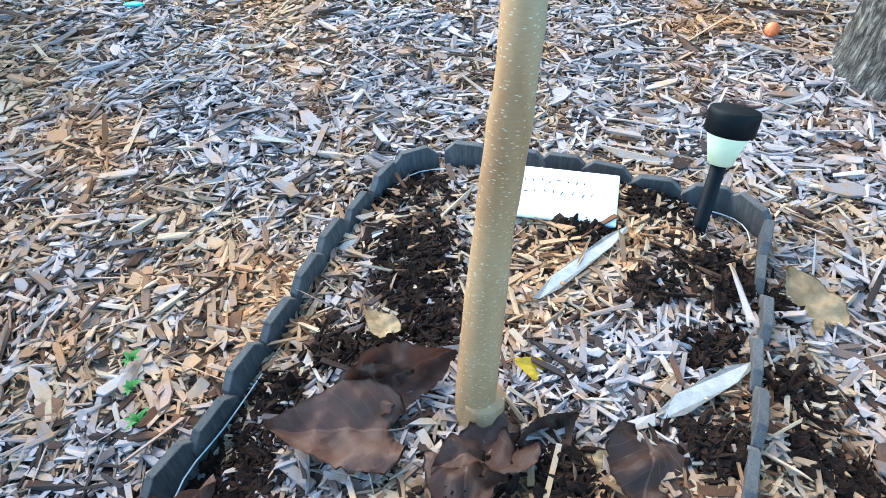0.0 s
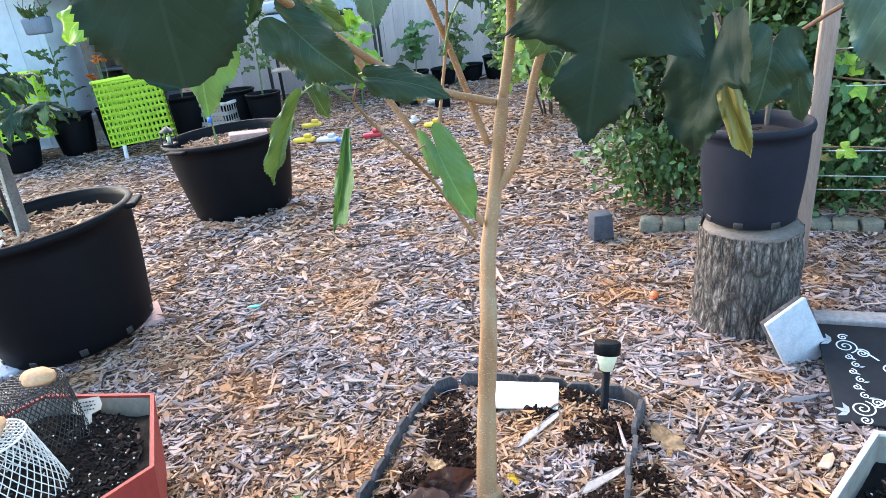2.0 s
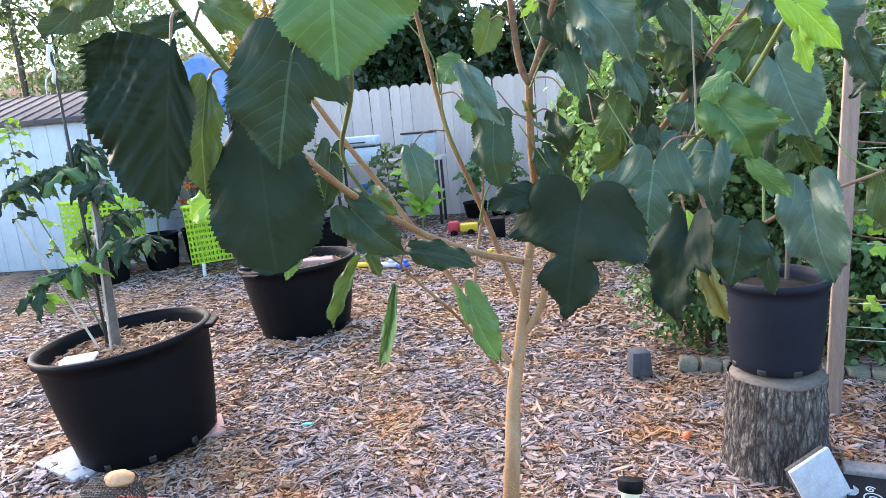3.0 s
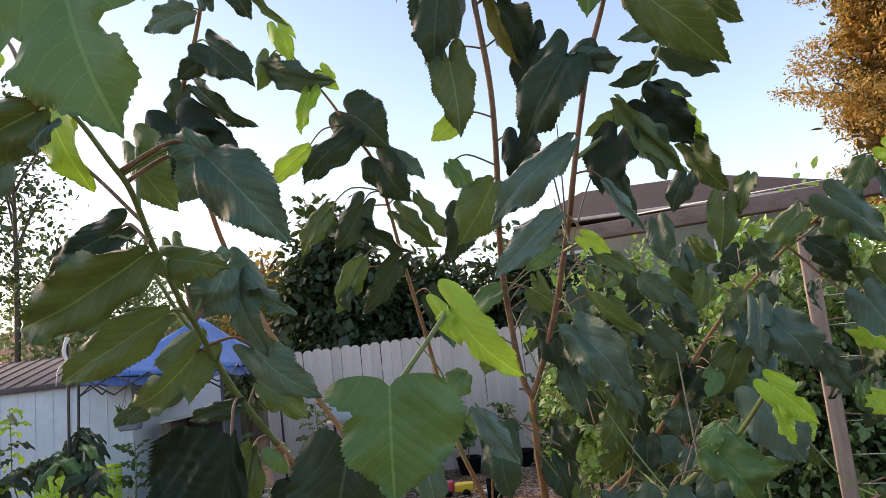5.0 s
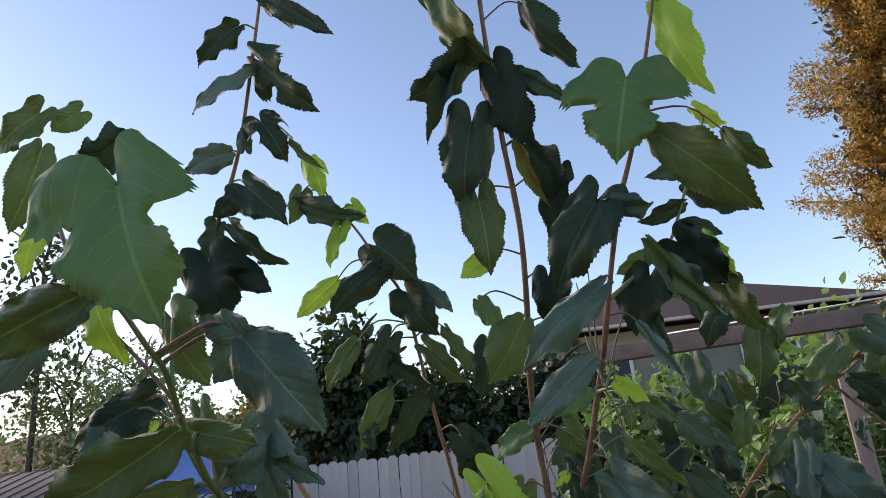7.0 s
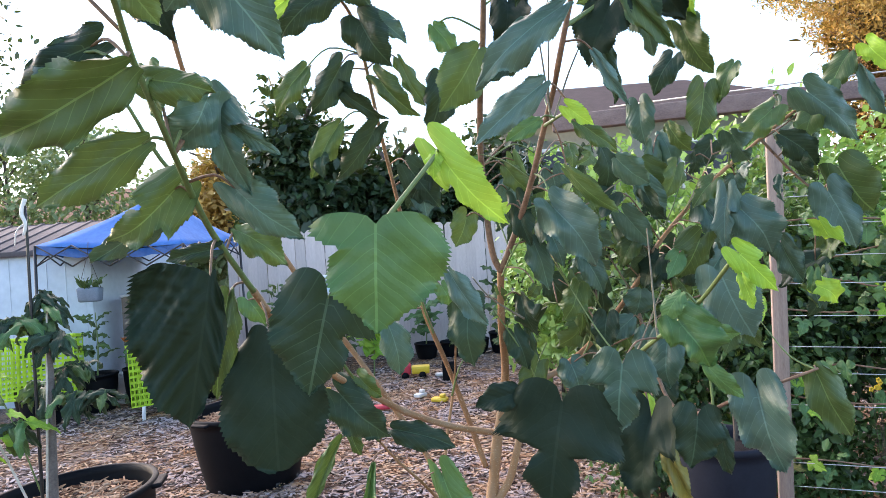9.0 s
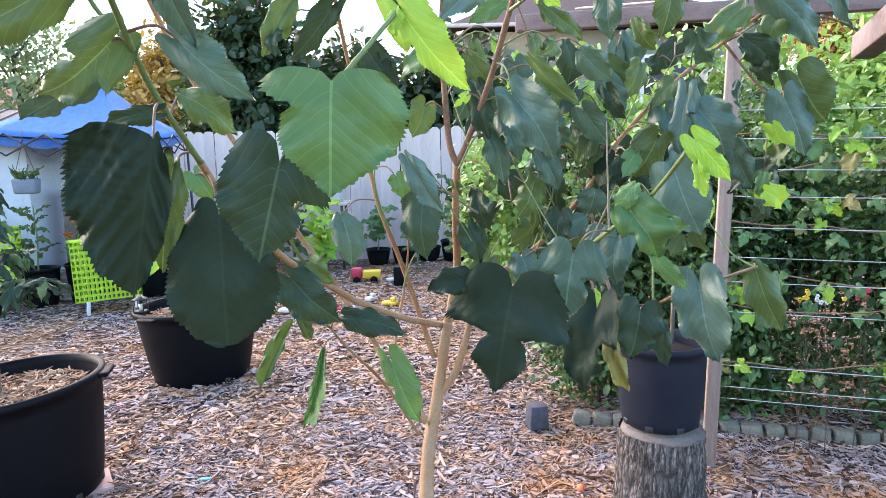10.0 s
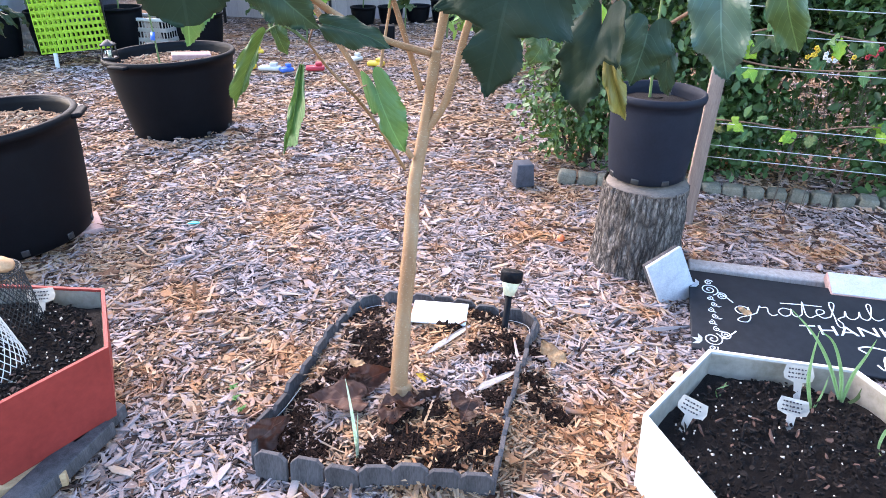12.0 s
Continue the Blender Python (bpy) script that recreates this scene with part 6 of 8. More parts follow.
leaf((-0.181, -0.220, 1.242), (-0.136, -0.220, 1.200), 0.049, "h", "leaf_mid", 15)
leaf((-0.236, -0.178, 1.109), (-0.315, -0.178, 0.960), 0.049, "n", "leaf_mid", 12)
leaf((-0.185, -0.118, 1.031), (-0.239, -0.118, 0.840), 0.034, "n", "leaf_green", -12)
leaf((-0.040, 0.000, 0.959), (0.023, 0.000, 0.801), 0.082, "R", "leaf_green", 14)
leaf((-0.219, -0.160, 1.113), (-0.201, -0.160, 1.062), 0.039, "h", "leaf_mid", 15)
leaf((-0.162, 0.100, 1.313), (-0.139, 0.100, 1.181), 0.082, "o", "leaf_teal", -20)
leaf((0.045, 0.060, 1.352), (0.048, 0.060, 1.199), 0.098, "h", "leaf_dark", 16)
leaf((0.027, -0.400, 1.455), (0.089, -0.400, 1.356), 0.047, "o", "leaf_sky_sheen", 18)
leaf((0.154, 0.080, 1.273), (0.183, 0.080, 1.183), 0.066, "h", "leaf_dark", -18)
leaf((0.178, 0.100, 1.367), (0.212, 0.100, 1.260), 0.062, "o", "leaf_dark", 20)
leaf((0.837, 0.140, 1.791), (0.750, 0.140, 1.706), 0.081, "h", "leaf_mid", 16)
leaf((0.854, 0.140, 1.728), (0.941, 0.140, 1.644), 0.065, "o", "leaf_dark", -18)
leaf((0.964, 0.140, 1.831), (0.908, 0.140, 1.702), 0.088, "h", "leaf_mid", 18)
leaf((0.920, 0.120, 1.823), (1.034, 0.120, 1.697), 0.087, "h", "leaf_teal", -20)
leaf((1.038, 0.150, 1.921), (0.980, 0.150, 1.826), 0.069, "o", "leaf_mid", 20)
leaf((1.060, 0.140, 1.886), (1.127, 0.140, 1.745), 0.047, "n", "leaf_sky_sheen", 15)
leaf((0.972, 0.100, 1.629), (1.047, 0.100, 1.516), 0.115, "h", "leaf_mid", 14)
leaf((0.941, 0.100, 1.575), (1.002, 0.100, 1.432), 0.094, "h", "leaf_sky_sheen", -14)
leaf((0.888, 0.140, 1.690), (0.931, 0.140, 1.608), 0.053, "o", "leaf_dark", 20)
leaf((0.800, 0.050, 1.457), (0.846, 0.050, 1.361), 0.073, "h", "leaf_teal", 16)
leaf((1.088, 0.150, 1.937), (1.152, 0.150, 1.877), 0.071, "R", "leaf_lime", 15)
leaf((0.056, 0.000, 1.570), (0.025, 0.000, 1.498), 0.067, "h", "leaf_mid", -20)
leaf((-0.018, 0.050, 1.501), (-0.076, 0.050, 1.456), 0.069, "o", "leaf_green", 25)
leaf((0.152, -0.050, 1.676), (0.207, -0.050, 1.609), 0.050, "o", "leaf_mid", 20)
leaf((0.337, 0.050, 1.447), (0.375, 0.050, 1.362), 0.060, "h", "leaf_teal", -18)
leaf((0.568, 0.100, 1.769), (0.621, 0.100, 1.696), 0.051, "o", "leaf_mid", 22)
leaf((0.600, 0.100, 1.488), (0.647, 0.100, 1.415), 0.057, "h", "leaf_dark", -15)
leaf((0.474, 0.100, 1.496), (0.429, 0.100, 1.420), 0.057, "o", "leaf_mid", 20)
leaf((0.318, 0.080, 1.378), (0.279, 0.080, 1.295), 0.059, "h", "leaf_mid", -22)
leaf((-0.279, -0.350, 1.269), (-0.328, -0.350, 1.112), 0.081, "h", "leaf_green", 12)
leaf((-0.475, -0.300, 1.266), (-0.522, -0.300, 1.225), 0.055, "h", "leaf_lime", 14)
leaf((-0.233, -0.300, 1.332), (-0.263, -0.300, 1.219), 0.060, "h", "leaf_dark", -16)
# smaller leaves between
leaf((0.260, -0.036, 1.654), (0.272, -0.031, 1.564), 0.064, "l", "leaf_teal", -12)
leaf((0.242, 0.131, 1.579), (0.212, 0.120, 1.476), 0.082, "L", "leaf_mid", 21)
leaf((0.626, 0.043, 1.547), (0.654, -0.003, 1.447), 0.103, "h", "leaf_teal", -33)
leaf((0.692, 0.125, 1.448), (0.613, 0.087, 1.360), 0.077, "l", "leaf_teal", -9)
leaf((0.424, 0.138, 1.606), (0.353, 0.165, 1.542), 0.075, "h", "leaf_dark", 9)
leaf((0.694, 0.029, 1.722), (0.750, 0.066, 1.659), 0.081, "l", "leaf_teal", 37)
leaf((0.164, 0.098, 1.630), (0.127, 0.107, 1.530), 0.099, "R", "leaf_teal", -43)
leaf((0.328, -0.044, 1.623), (0.357, -0.044, 1.550), 0.060, "l", "leaf_mid", -6)
leaf((0.243, -0.004, 1.530), (0.274, -0.032, 1.436), 0.088, "l", "leaf_teal", -11)
leaf((0.487, 0.048, 1.620), (0.530, 0.040, 1.539), 0.068, "R", "leaf_teal", -8)
leaf((0.364, 0.135, 1.465), (0.418, 0.180, 1.410), 0.067, "l", "leaf_teal", 26)
leaf((0.580, -0.043, 1.482), (0.537, -0.003, 1.392), 0.089, "R", "leaf_mid", -20)
leaf((0.634, 0.013, 1.611), (0.587, 0.017, 1.553), 0.054, "R", "leaf_mid", 22)
leaf((0.442, 0.119, 1.511), (0.498, 0.126, 1.441), 0.073, "h", "leaf_teal", 35)
leaf((0.338, -0.039, 1.548), (0.338, -0.012, 1.463), 0.073, "l", "leaf_mid", -38)
leaf((-0.046, -0.014, 1.656), (-0.035, -0.038, 1.568), 0.066, "h", "leaf_teal", -6)
leaf((-0.267, -0.050, 1.739), (-0.266, -0.071, 1.677), 0.056, "h", "leaf_dark", 22)
leaf((-0.040, -0.052, 1.660), (-0.081, -0.015, 1.596), 0.064, "h", "leaf_dark", 8)
leaf((-0.063, -0.060, 1.680), (-0.002, -0.028, 1.591), 0.077, "R", "leaf_dark", -3)
leaf((0.454, 0.116, 1.292), (0.389, 0.098, 1.244), 0.063, "o", "leaf_teal", 2)
leaf((0.433, 0.034, 1.550), (0.502, 0.064, 1.470), 0.069, "h", "leaf_teal", 7)
leaf((0.319, 0.188, 1.644), (0.297, 0.229, 1.579), 0.066, "l", "leaf_mid", 38)
leaf((0.339, 0.173, 1.282), (0.395, 0.159, 1.232), 0.067, "l", "leaf_mid", 36)
leaf((0.366, 0.081, 1.537), (0.410, 0.058, 1.478), 0.081, "h", "leaf_teal", 39)
leaf((0.429, 0.169, 1.505), (0.481, 0.197, 1.442), 0.057, "l", "leaf_mid", -21)
# fine shoots and late leaves
stem("twig", [(0.180, 0.050, 1.313), (0.102, 0.020, 1.370), (0.061, -0.010, 1.424)], 0.0028, 0.0013, "twig_bark")
stem("twig", [(0.220, 0.100, 1.106), (0.169, 0.070, 1.231), (0.101, 0.040, 1.348)], 0.0028, 0.0013, "green_stem")
stem("twig", [(0.373, 0.160, 1.205), (0.327, 0.130, 1.332), (0.268, 0.100, 1.452)], 0.0028, 0.0013, "green_stem")
stem("twig", [(0.475, 0.200, 1.351), (0.419, 0.170, 1.442), (0.364, 0.140, 1.529)], 0.0028, 0.0013, "twig_bark")
stem("twig", [(0.575, 0.200, 1.509), (0.499, 0.170, 1.599), (0.475, 0.140, 1.684)], 0.0028, 0.0013, "green_stem")
stem("twig", [(0.131, 0.000, 1.422), (0.168, -0.030, 1.492), (0.229, -0.060, 1.558)], 0.0028, 0.0013, "green_stem")
stem("twig", [(-0.050, 0.120, 1.281), (-0.073, 0.090, 1.375), (-0.067, 0.060, 1.463)], 0.0028, 0.0013, "green_stem")
stem("twig", [(-0.072, 0.060, 1.430), (-0.079, 0.030, 1.513), (-0.127, 0.000, 1.593)], 0.0028, 0.0013, "green_stem")
stem("twig", [(-0.014, 0.140, 1.115), (0.015, 0.110, 1.199), (0.078, 0.080, 1.277)], 0.0028, 0.0013, "green_stem")
stem("twig", [(0.287, 0.120, 1.146), (0.333, 0.090, 1.228), (0.352, 0.060, 1.307)], 0.0028, 0.0013, "green_stem")
leaf((0.149, -0.074, 1.583), (0.120, -0.069, 1.559), 0.025, "l", "leaf_lime", -3)
leaf((0.226, 0.004, 1.709), (0.220, -0.041, 1.660), 0.031, "h", "leaf_lime", -15)
leaf((-0.016, 0.026, 1.406), (0.000, 0.044, 1.356), 0.045, "h", "leaf_green", -19)
leaf((0.263, -0.152, 1.558), (0.252, -0.113, 1.536), 0.032, "R", "leaf_lime", 45)
leaf((0.336, -0.101, 1.686), (0.303, -0.139, 1.656), 0.040, "L", "leaf_mid", -45)
leaf((0.205, -0.061, 1.397), (0.184, -0.054, 1.375), 0.032, "h", "leaf_mid", -35)
leaf((0.189, -0.005, 1.652), (0.204, 0.017, 1.628), 0.029, "R", "leaf_lime", 32)
leaf((0.122, 0.046, 1.391), (0.139, 0.073, 1.354), 0.031, "l", "leaf_mid", 27)
leaf((0.224, 0.035, 1.729), (0.209, -0.005, 1.694), 0.026, "h", "leaf_mid", -9)
leaf((0.307, -0.002, 1.713), (0.308, -0.009, 1.657), 0.046, "L", "leaf_mid", -37)
leaf((0.819, -0.096, 1.505), (0.889, -0.046, 1.465), 0.065, "R", "leaf_lime", 43)
leaf((0.531, -0.043, 1.449), (0.495, -0.071, 1.395), 0.049, "R", "leaf_green", -5)
leaf((0.808, -0.080, 1.394), (0.803, -0.073, 1.345), 0.037, "l", "leaf_green", 11)
leaf((0.860, 0.023, 1.356), (0.912, 0.026, 1.310), 0.049, "h", "leaf_lime", -28)
leaf((0.683, -0.062, 1.337), (0.666, -0.107, 1.283), 0.052, "h", "leaf_lime", 5)
leaf((0.622, -0.055, 1.327), (0.610, -0.082, 1.271), 0.055, "l", "leaf_green", -35)
leaf((0.574, 0.010, 1.328), (0.543, -0.025, 1.273), 0.042, "h", "leaf_green", 15)

stem("root_flare", [(-0.004, -0.006, 0.0), (-0.003, -0.004, 0.05), (0.001, 0.001, 0.11)], 0.038, 0.0272, "tan_bark")


def inner_foliage():
    """Leaves hanging in the depth of the crown, along the limbs behind."""
    rng = random.Random(11)
    for k in range(84):
        x, z = rng.uniform(0.2, 1.05), rng.uniform(0.95, 1.85)
        if x > 0.6 and z < 1.15 or (x < 0.15 and z < 1.25):
            continue
        p = Vector((x, rng.uniform(0.12, 0.42), z))
        near = min(STEMS, key=lambda s: (s - p).length)
        p = p.lerp(near, 0.35)
        d = Vector((rng.uniform(-0.5, 0.5), rng.uniform(-0.3, 0.3), rng.uniform(-1, -0.3))).normalized() * rng.uniform(0.055, 0.125)
        leaf(p, p + d, rng.uniform(0.04, 0.085), rng.choice("hhol"), rng.choice(("leaf_dark", "leaf_dark", "leaf_teal", "leaf_mid", "leaf_mid")), rng.uniform(-50, 50))


def fine_twigs():
    """Thin side shoots through the depth of the crown."""
    rng = random.Random(29)
    limbs = [q for q in STEMS if 0.15 < q.x < 0.95 and 1.1 < q.z < 1.85]
    for k in range(26):
        p = rng.choice(limbs)
        d = Vector((rng.uniform(-0.6, 0.8), rng.uniform(-0.1, 0.5), rng.uniform(0.1, 1.0))).normalized() * rng.uniform(0.12, 0.26)
        stem("twig", [p, p + d * 0.5 + Vector((0, 0, rng.uniform(-0.02, 0.02))), p + d], 0.0024, 0.0011, rng.choice(("green_stem", "young_bark", "twig_bark")))


fine_twigs()
inner_foliage()

# ---- trellis, hedge and shrubs on the right ----
RUN = Vector((0.96, -0.28, 0)).normalized()
POST = Vector((1.31, 1.3, 0))


def build_trellis():
    t = thing("vine_trellis", pose(0, 0, 0), "weathered timber trellis post and beam strung with wires", "trellis")
    yaw = math.degrees(math.atan2(RUN.y, RUN.x))
    part("post", boxed((0.058, 0.045, 2.02), pose(POST.x + 0.014, POST.y, 0.98, 0, 1.4, yaw), 0.004), "trellis_wood", t)
    far = POST + RUN * 2.3
    part("post", boxed((0.09, 0.09, 2.04), pose(far.x, far.y, 1.0, 0, 0, yaw), 0.005), "pergola_wood", t)
    mid = POST + RUN * 0.75 + Vector((0, 0, 2.035))
    part("beam", boxed((3.3, 0.06, 0.075), pose(mid.x + 0.02, mid.y + 0.06, mid.z, 0, 0.6, yaw), 0.005), "pergola_wood", t)
    end = POST + RUN * 0.62
    part("cross_beam", boxed((0.1, 0.9, 0.11), pose(end.x + 0.02, end.y + 0.1, 1.92, 0, 0, yaw - 8), 0.006), "pergola_wood", t)
    # wire rack on top of the beam
    for k in (0, 1):
        a = POST - RUN * 0.6 + Vector((0, 0.05 + 0.07 * k, 2.1 + 0.012 * k))
        part("rack_wire", tube([a, a + RUN * 2.4], 0.003, 0.003, 6, None, 2), "wire_metal", t)
    bm = bmesh.new()
    for i in range(46):
        a = POST - RUN * (0.6 - 0.052 * i) + Vector((0, 0.05, 2.1))
        tube([a, a + Vector((0.01, 0.07, 0.012))], 0.0018, 0.0018, 4, bm, 1)
    part("rack_mesh", bm, "wire_metal", t)
    for z in (1.62, 1.5, 1.37, 1.255, 1.12, 0.99, 0.88, 0.745, 0.5, 0.4, 0.345):
        a = POST + RUN * 0.01 + Vector((0, 0, z))
        b = POST + RUN * 2.3 + Vector((0, 0, z - 0.015))
        sag = a.lerp(b, 0.5) - Vector((0, 0, 0.012))
        part("wire", tube([a, sag, b], 0.0018, 0.0018, 5, None, 4), "wire_metal", t)


build_trellis()


def build_vine():
    v = thing("grape_vine", pose(0, 0, 0), "grape vine with lobed light green leaves climbing trellis wires", "vine")
    rng = random.Random(21)
    nrng = np.random.default_rng(21)
    heights = (1.5, 1.37, 1.255, 1.12, 0.88, 0.745, 0.5)
    spots = []
    for z in heights:
        pts = []
        for i in range(12):
            s = 0.02 + 2.2 * i / 11
            p = POST + RUN * s + Vector((rng.uniform(-0.02, 0.02), 0.03 + rng.uniform(-0.02, 0.05), z + rng.uniform(-0.035, 0.04)))
            pts.append(p)
        part("vine_stem", tube(pts, 0.004, 0.0025, 6, None, 3), "young_bark", v)
        spots += spline(pts, 6)
    base = POST + RUN * 0.9 + Vector((0, 0.08, 0))
    part("vine_stem", tube([base, base + Vector((0.03, 0, 0.5)), base + Vector((-0.05, -0.03, 1.0)), base + Vector((0.02, -0.04, 1.5))], 0.012, 0.006, 8), "young_bark", v)
    for k in range(260):
        p = rng.choice(spots) + Vector((rng.uniform(-0.03, 0.03), rng.uniform(-0.05, 0.05), rng.uniform(-0.05, 0.03)))
        d = Vector((rng.uniform(-0.6, 0.6), rng.uniform(-0.6, 0.1), rng.uniform(-1, 0.1))).normalized() * rng.uniform(0.045, 0.085)
        m = frame_of(p, d, VIEW - p + Vector((rng.uniform(-1, 1), 0, rng.uniform(0, 1.2)))) @ pose(0, 0, 0, 0, rng.uniform(-35, 35), 0)
        ob = new("vine_leaf", leaf_data(rng.choice("llh"), rng.choice(("leaf_mid", "leaf_mid", "leaf_green", "leaf_yellowed") if k % 7 == 0 else ("leaf_mid", "leaf_green", "leaf_green", "leaf_lime")), k % 3))
        ob.parent = v
        ob.matrix_basis = m @ Matrix.Diagonal((d.length * 1.05, d.length, d.length, 1))


build_vine()


def shrub(name, label, centre, radii, count, per, spread, size, material, seed, stems=6, foot=None, hollow=0.3, category="shrub", skirt=0):
    s = thing(name, pose(centre[0], centre[1], 0), label, category)
    rng = np.random.default_rng(seed)
    pts, nor = clumps(rng, (0, 0, centre[2]), radii, count, per, spread, hollow)
    keep = pts[:, 2] > 0.04
    cloud = new("foliage", leaf_cloud("foliage", rng, pts[keep], nor[keep], size, material))
    cloud.parent = s
    tagged(cloud, kind="stuff")
    # inner leaves take a darker colour that paints shade into the gaps
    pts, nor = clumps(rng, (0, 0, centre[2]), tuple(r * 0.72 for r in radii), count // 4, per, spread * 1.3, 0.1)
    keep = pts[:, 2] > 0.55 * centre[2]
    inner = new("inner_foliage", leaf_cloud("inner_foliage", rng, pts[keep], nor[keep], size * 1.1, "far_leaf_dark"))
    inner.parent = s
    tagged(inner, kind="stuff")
    if skirt:
        pts, nor = clumps(rng, (0, -0.07, 0.24), (radii[0], radii[1] * 0.85, 0.26), skirt, 10, 0.05, 0.15)
        keep = pts[:, 2] > 0.03
        low = new("low_foliage", leaf_cloud("low_foliage", rng, pts[keep], nor[keep], size * 0.95, material))
        low.parent = s
        tagged(low, kind="stuff")
    for k in range(stems):
        a = rng.uniform(0, 6.28)
        top = Vector((radii[0] * 0.75 * math.cos(a), radii[1] * 0.7 * math.sin(a), centre[2] + radii[2] * rng.uniform(0.1, 0.7)))
        foot_at = Vector((top.x * 0.25, top.y * 0.25, -0.02))
        part("stem", tube([foot_at, foot_at.lerp(top, 0.5) + Vector((0.04 * math.sin(k), 0.03, 0.03)), top], 0.012, 0.004, 7), "dark_stem", s)
    return s


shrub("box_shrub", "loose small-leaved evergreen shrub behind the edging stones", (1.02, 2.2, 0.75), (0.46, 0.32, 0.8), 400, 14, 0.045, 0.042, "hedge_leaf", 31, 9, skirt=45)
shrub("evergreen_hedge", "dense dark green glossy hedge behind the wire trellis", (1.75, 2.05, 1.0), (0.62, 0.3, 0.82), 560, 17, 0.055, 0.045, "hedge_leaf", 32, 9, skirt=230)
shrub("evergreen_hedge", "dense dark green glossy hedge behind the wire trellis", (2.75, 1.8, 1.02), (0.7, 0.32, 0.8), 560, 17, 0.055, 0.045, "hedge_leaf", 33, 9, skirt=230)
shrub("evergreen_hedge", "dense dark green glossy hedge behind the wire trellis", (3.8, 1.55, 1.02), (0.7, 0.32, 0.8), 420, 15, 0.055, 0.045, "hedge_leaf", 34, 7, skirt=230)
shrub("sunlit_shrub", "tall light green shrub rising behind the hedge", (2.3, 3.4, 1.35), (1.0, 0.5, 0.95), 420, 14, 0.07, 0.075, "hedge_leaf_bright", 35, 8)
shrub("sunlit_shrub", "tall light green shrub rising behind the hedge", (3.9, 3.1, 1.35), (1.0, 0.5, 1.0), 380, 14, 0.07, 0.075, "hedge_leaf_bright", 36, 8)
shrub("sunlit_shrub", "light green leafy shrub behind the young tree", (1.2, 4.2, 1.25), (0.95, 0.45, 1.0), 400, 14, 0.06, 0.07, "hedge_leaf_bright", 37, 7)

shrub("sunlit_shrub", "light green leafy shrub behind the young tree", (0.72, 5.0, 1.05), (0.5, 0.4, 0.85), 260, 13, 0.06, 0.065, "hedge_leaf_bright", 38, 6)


def build_flowers():
    """Small bright blossoms among the hedge foot."""
    for x, z, colour, word in ((1.758, 0.77, "toy_yellow", "yellow"), (1.831, 0.742, "white_trim", "white"), (1.905, 0.738, "toy_yellow", "yellow"), (2.041, 0.77, "toy_red", "red")):
        f = thing("flowering_plant", pose(x, 1.42, 0), "small " + word + " blossoms on thin stems beside the hedge", "flower", "blossoms by the hedge")
        rng = random.Random(int(x * 100))
        for k in range(5):
            tip = Vector((rng.uniform(-0.035, 0.035), rng.uniform(-0.03, 0.03), z + rng.uniform(-0.03, 0.03)))
            part("stem", tube([(0, 0, -0.01), tip * 0.5 + Vector((0.02, 0, 0)), tip], 0.0011, 0.0009, 5), "dark_stem", f)
            bm = bmesh.new()
            for i in range(5):
                a = i * 1.257
                made = bmesh.ops.create_icosphere(bm, subdivisions=1, radius=0.006)["verts"]
                bmesh.ops.transform(bm, matrix=pose(tip.x + 0.007 * math.cos(a), tip.y - 0.006, tip.z + 0.007 * math.sin(a)) @ Matrix.Diagonal((1, 0.35, 1, 1)), verts=made)
            part("blossom", bm, colour, f)


build_flowers()

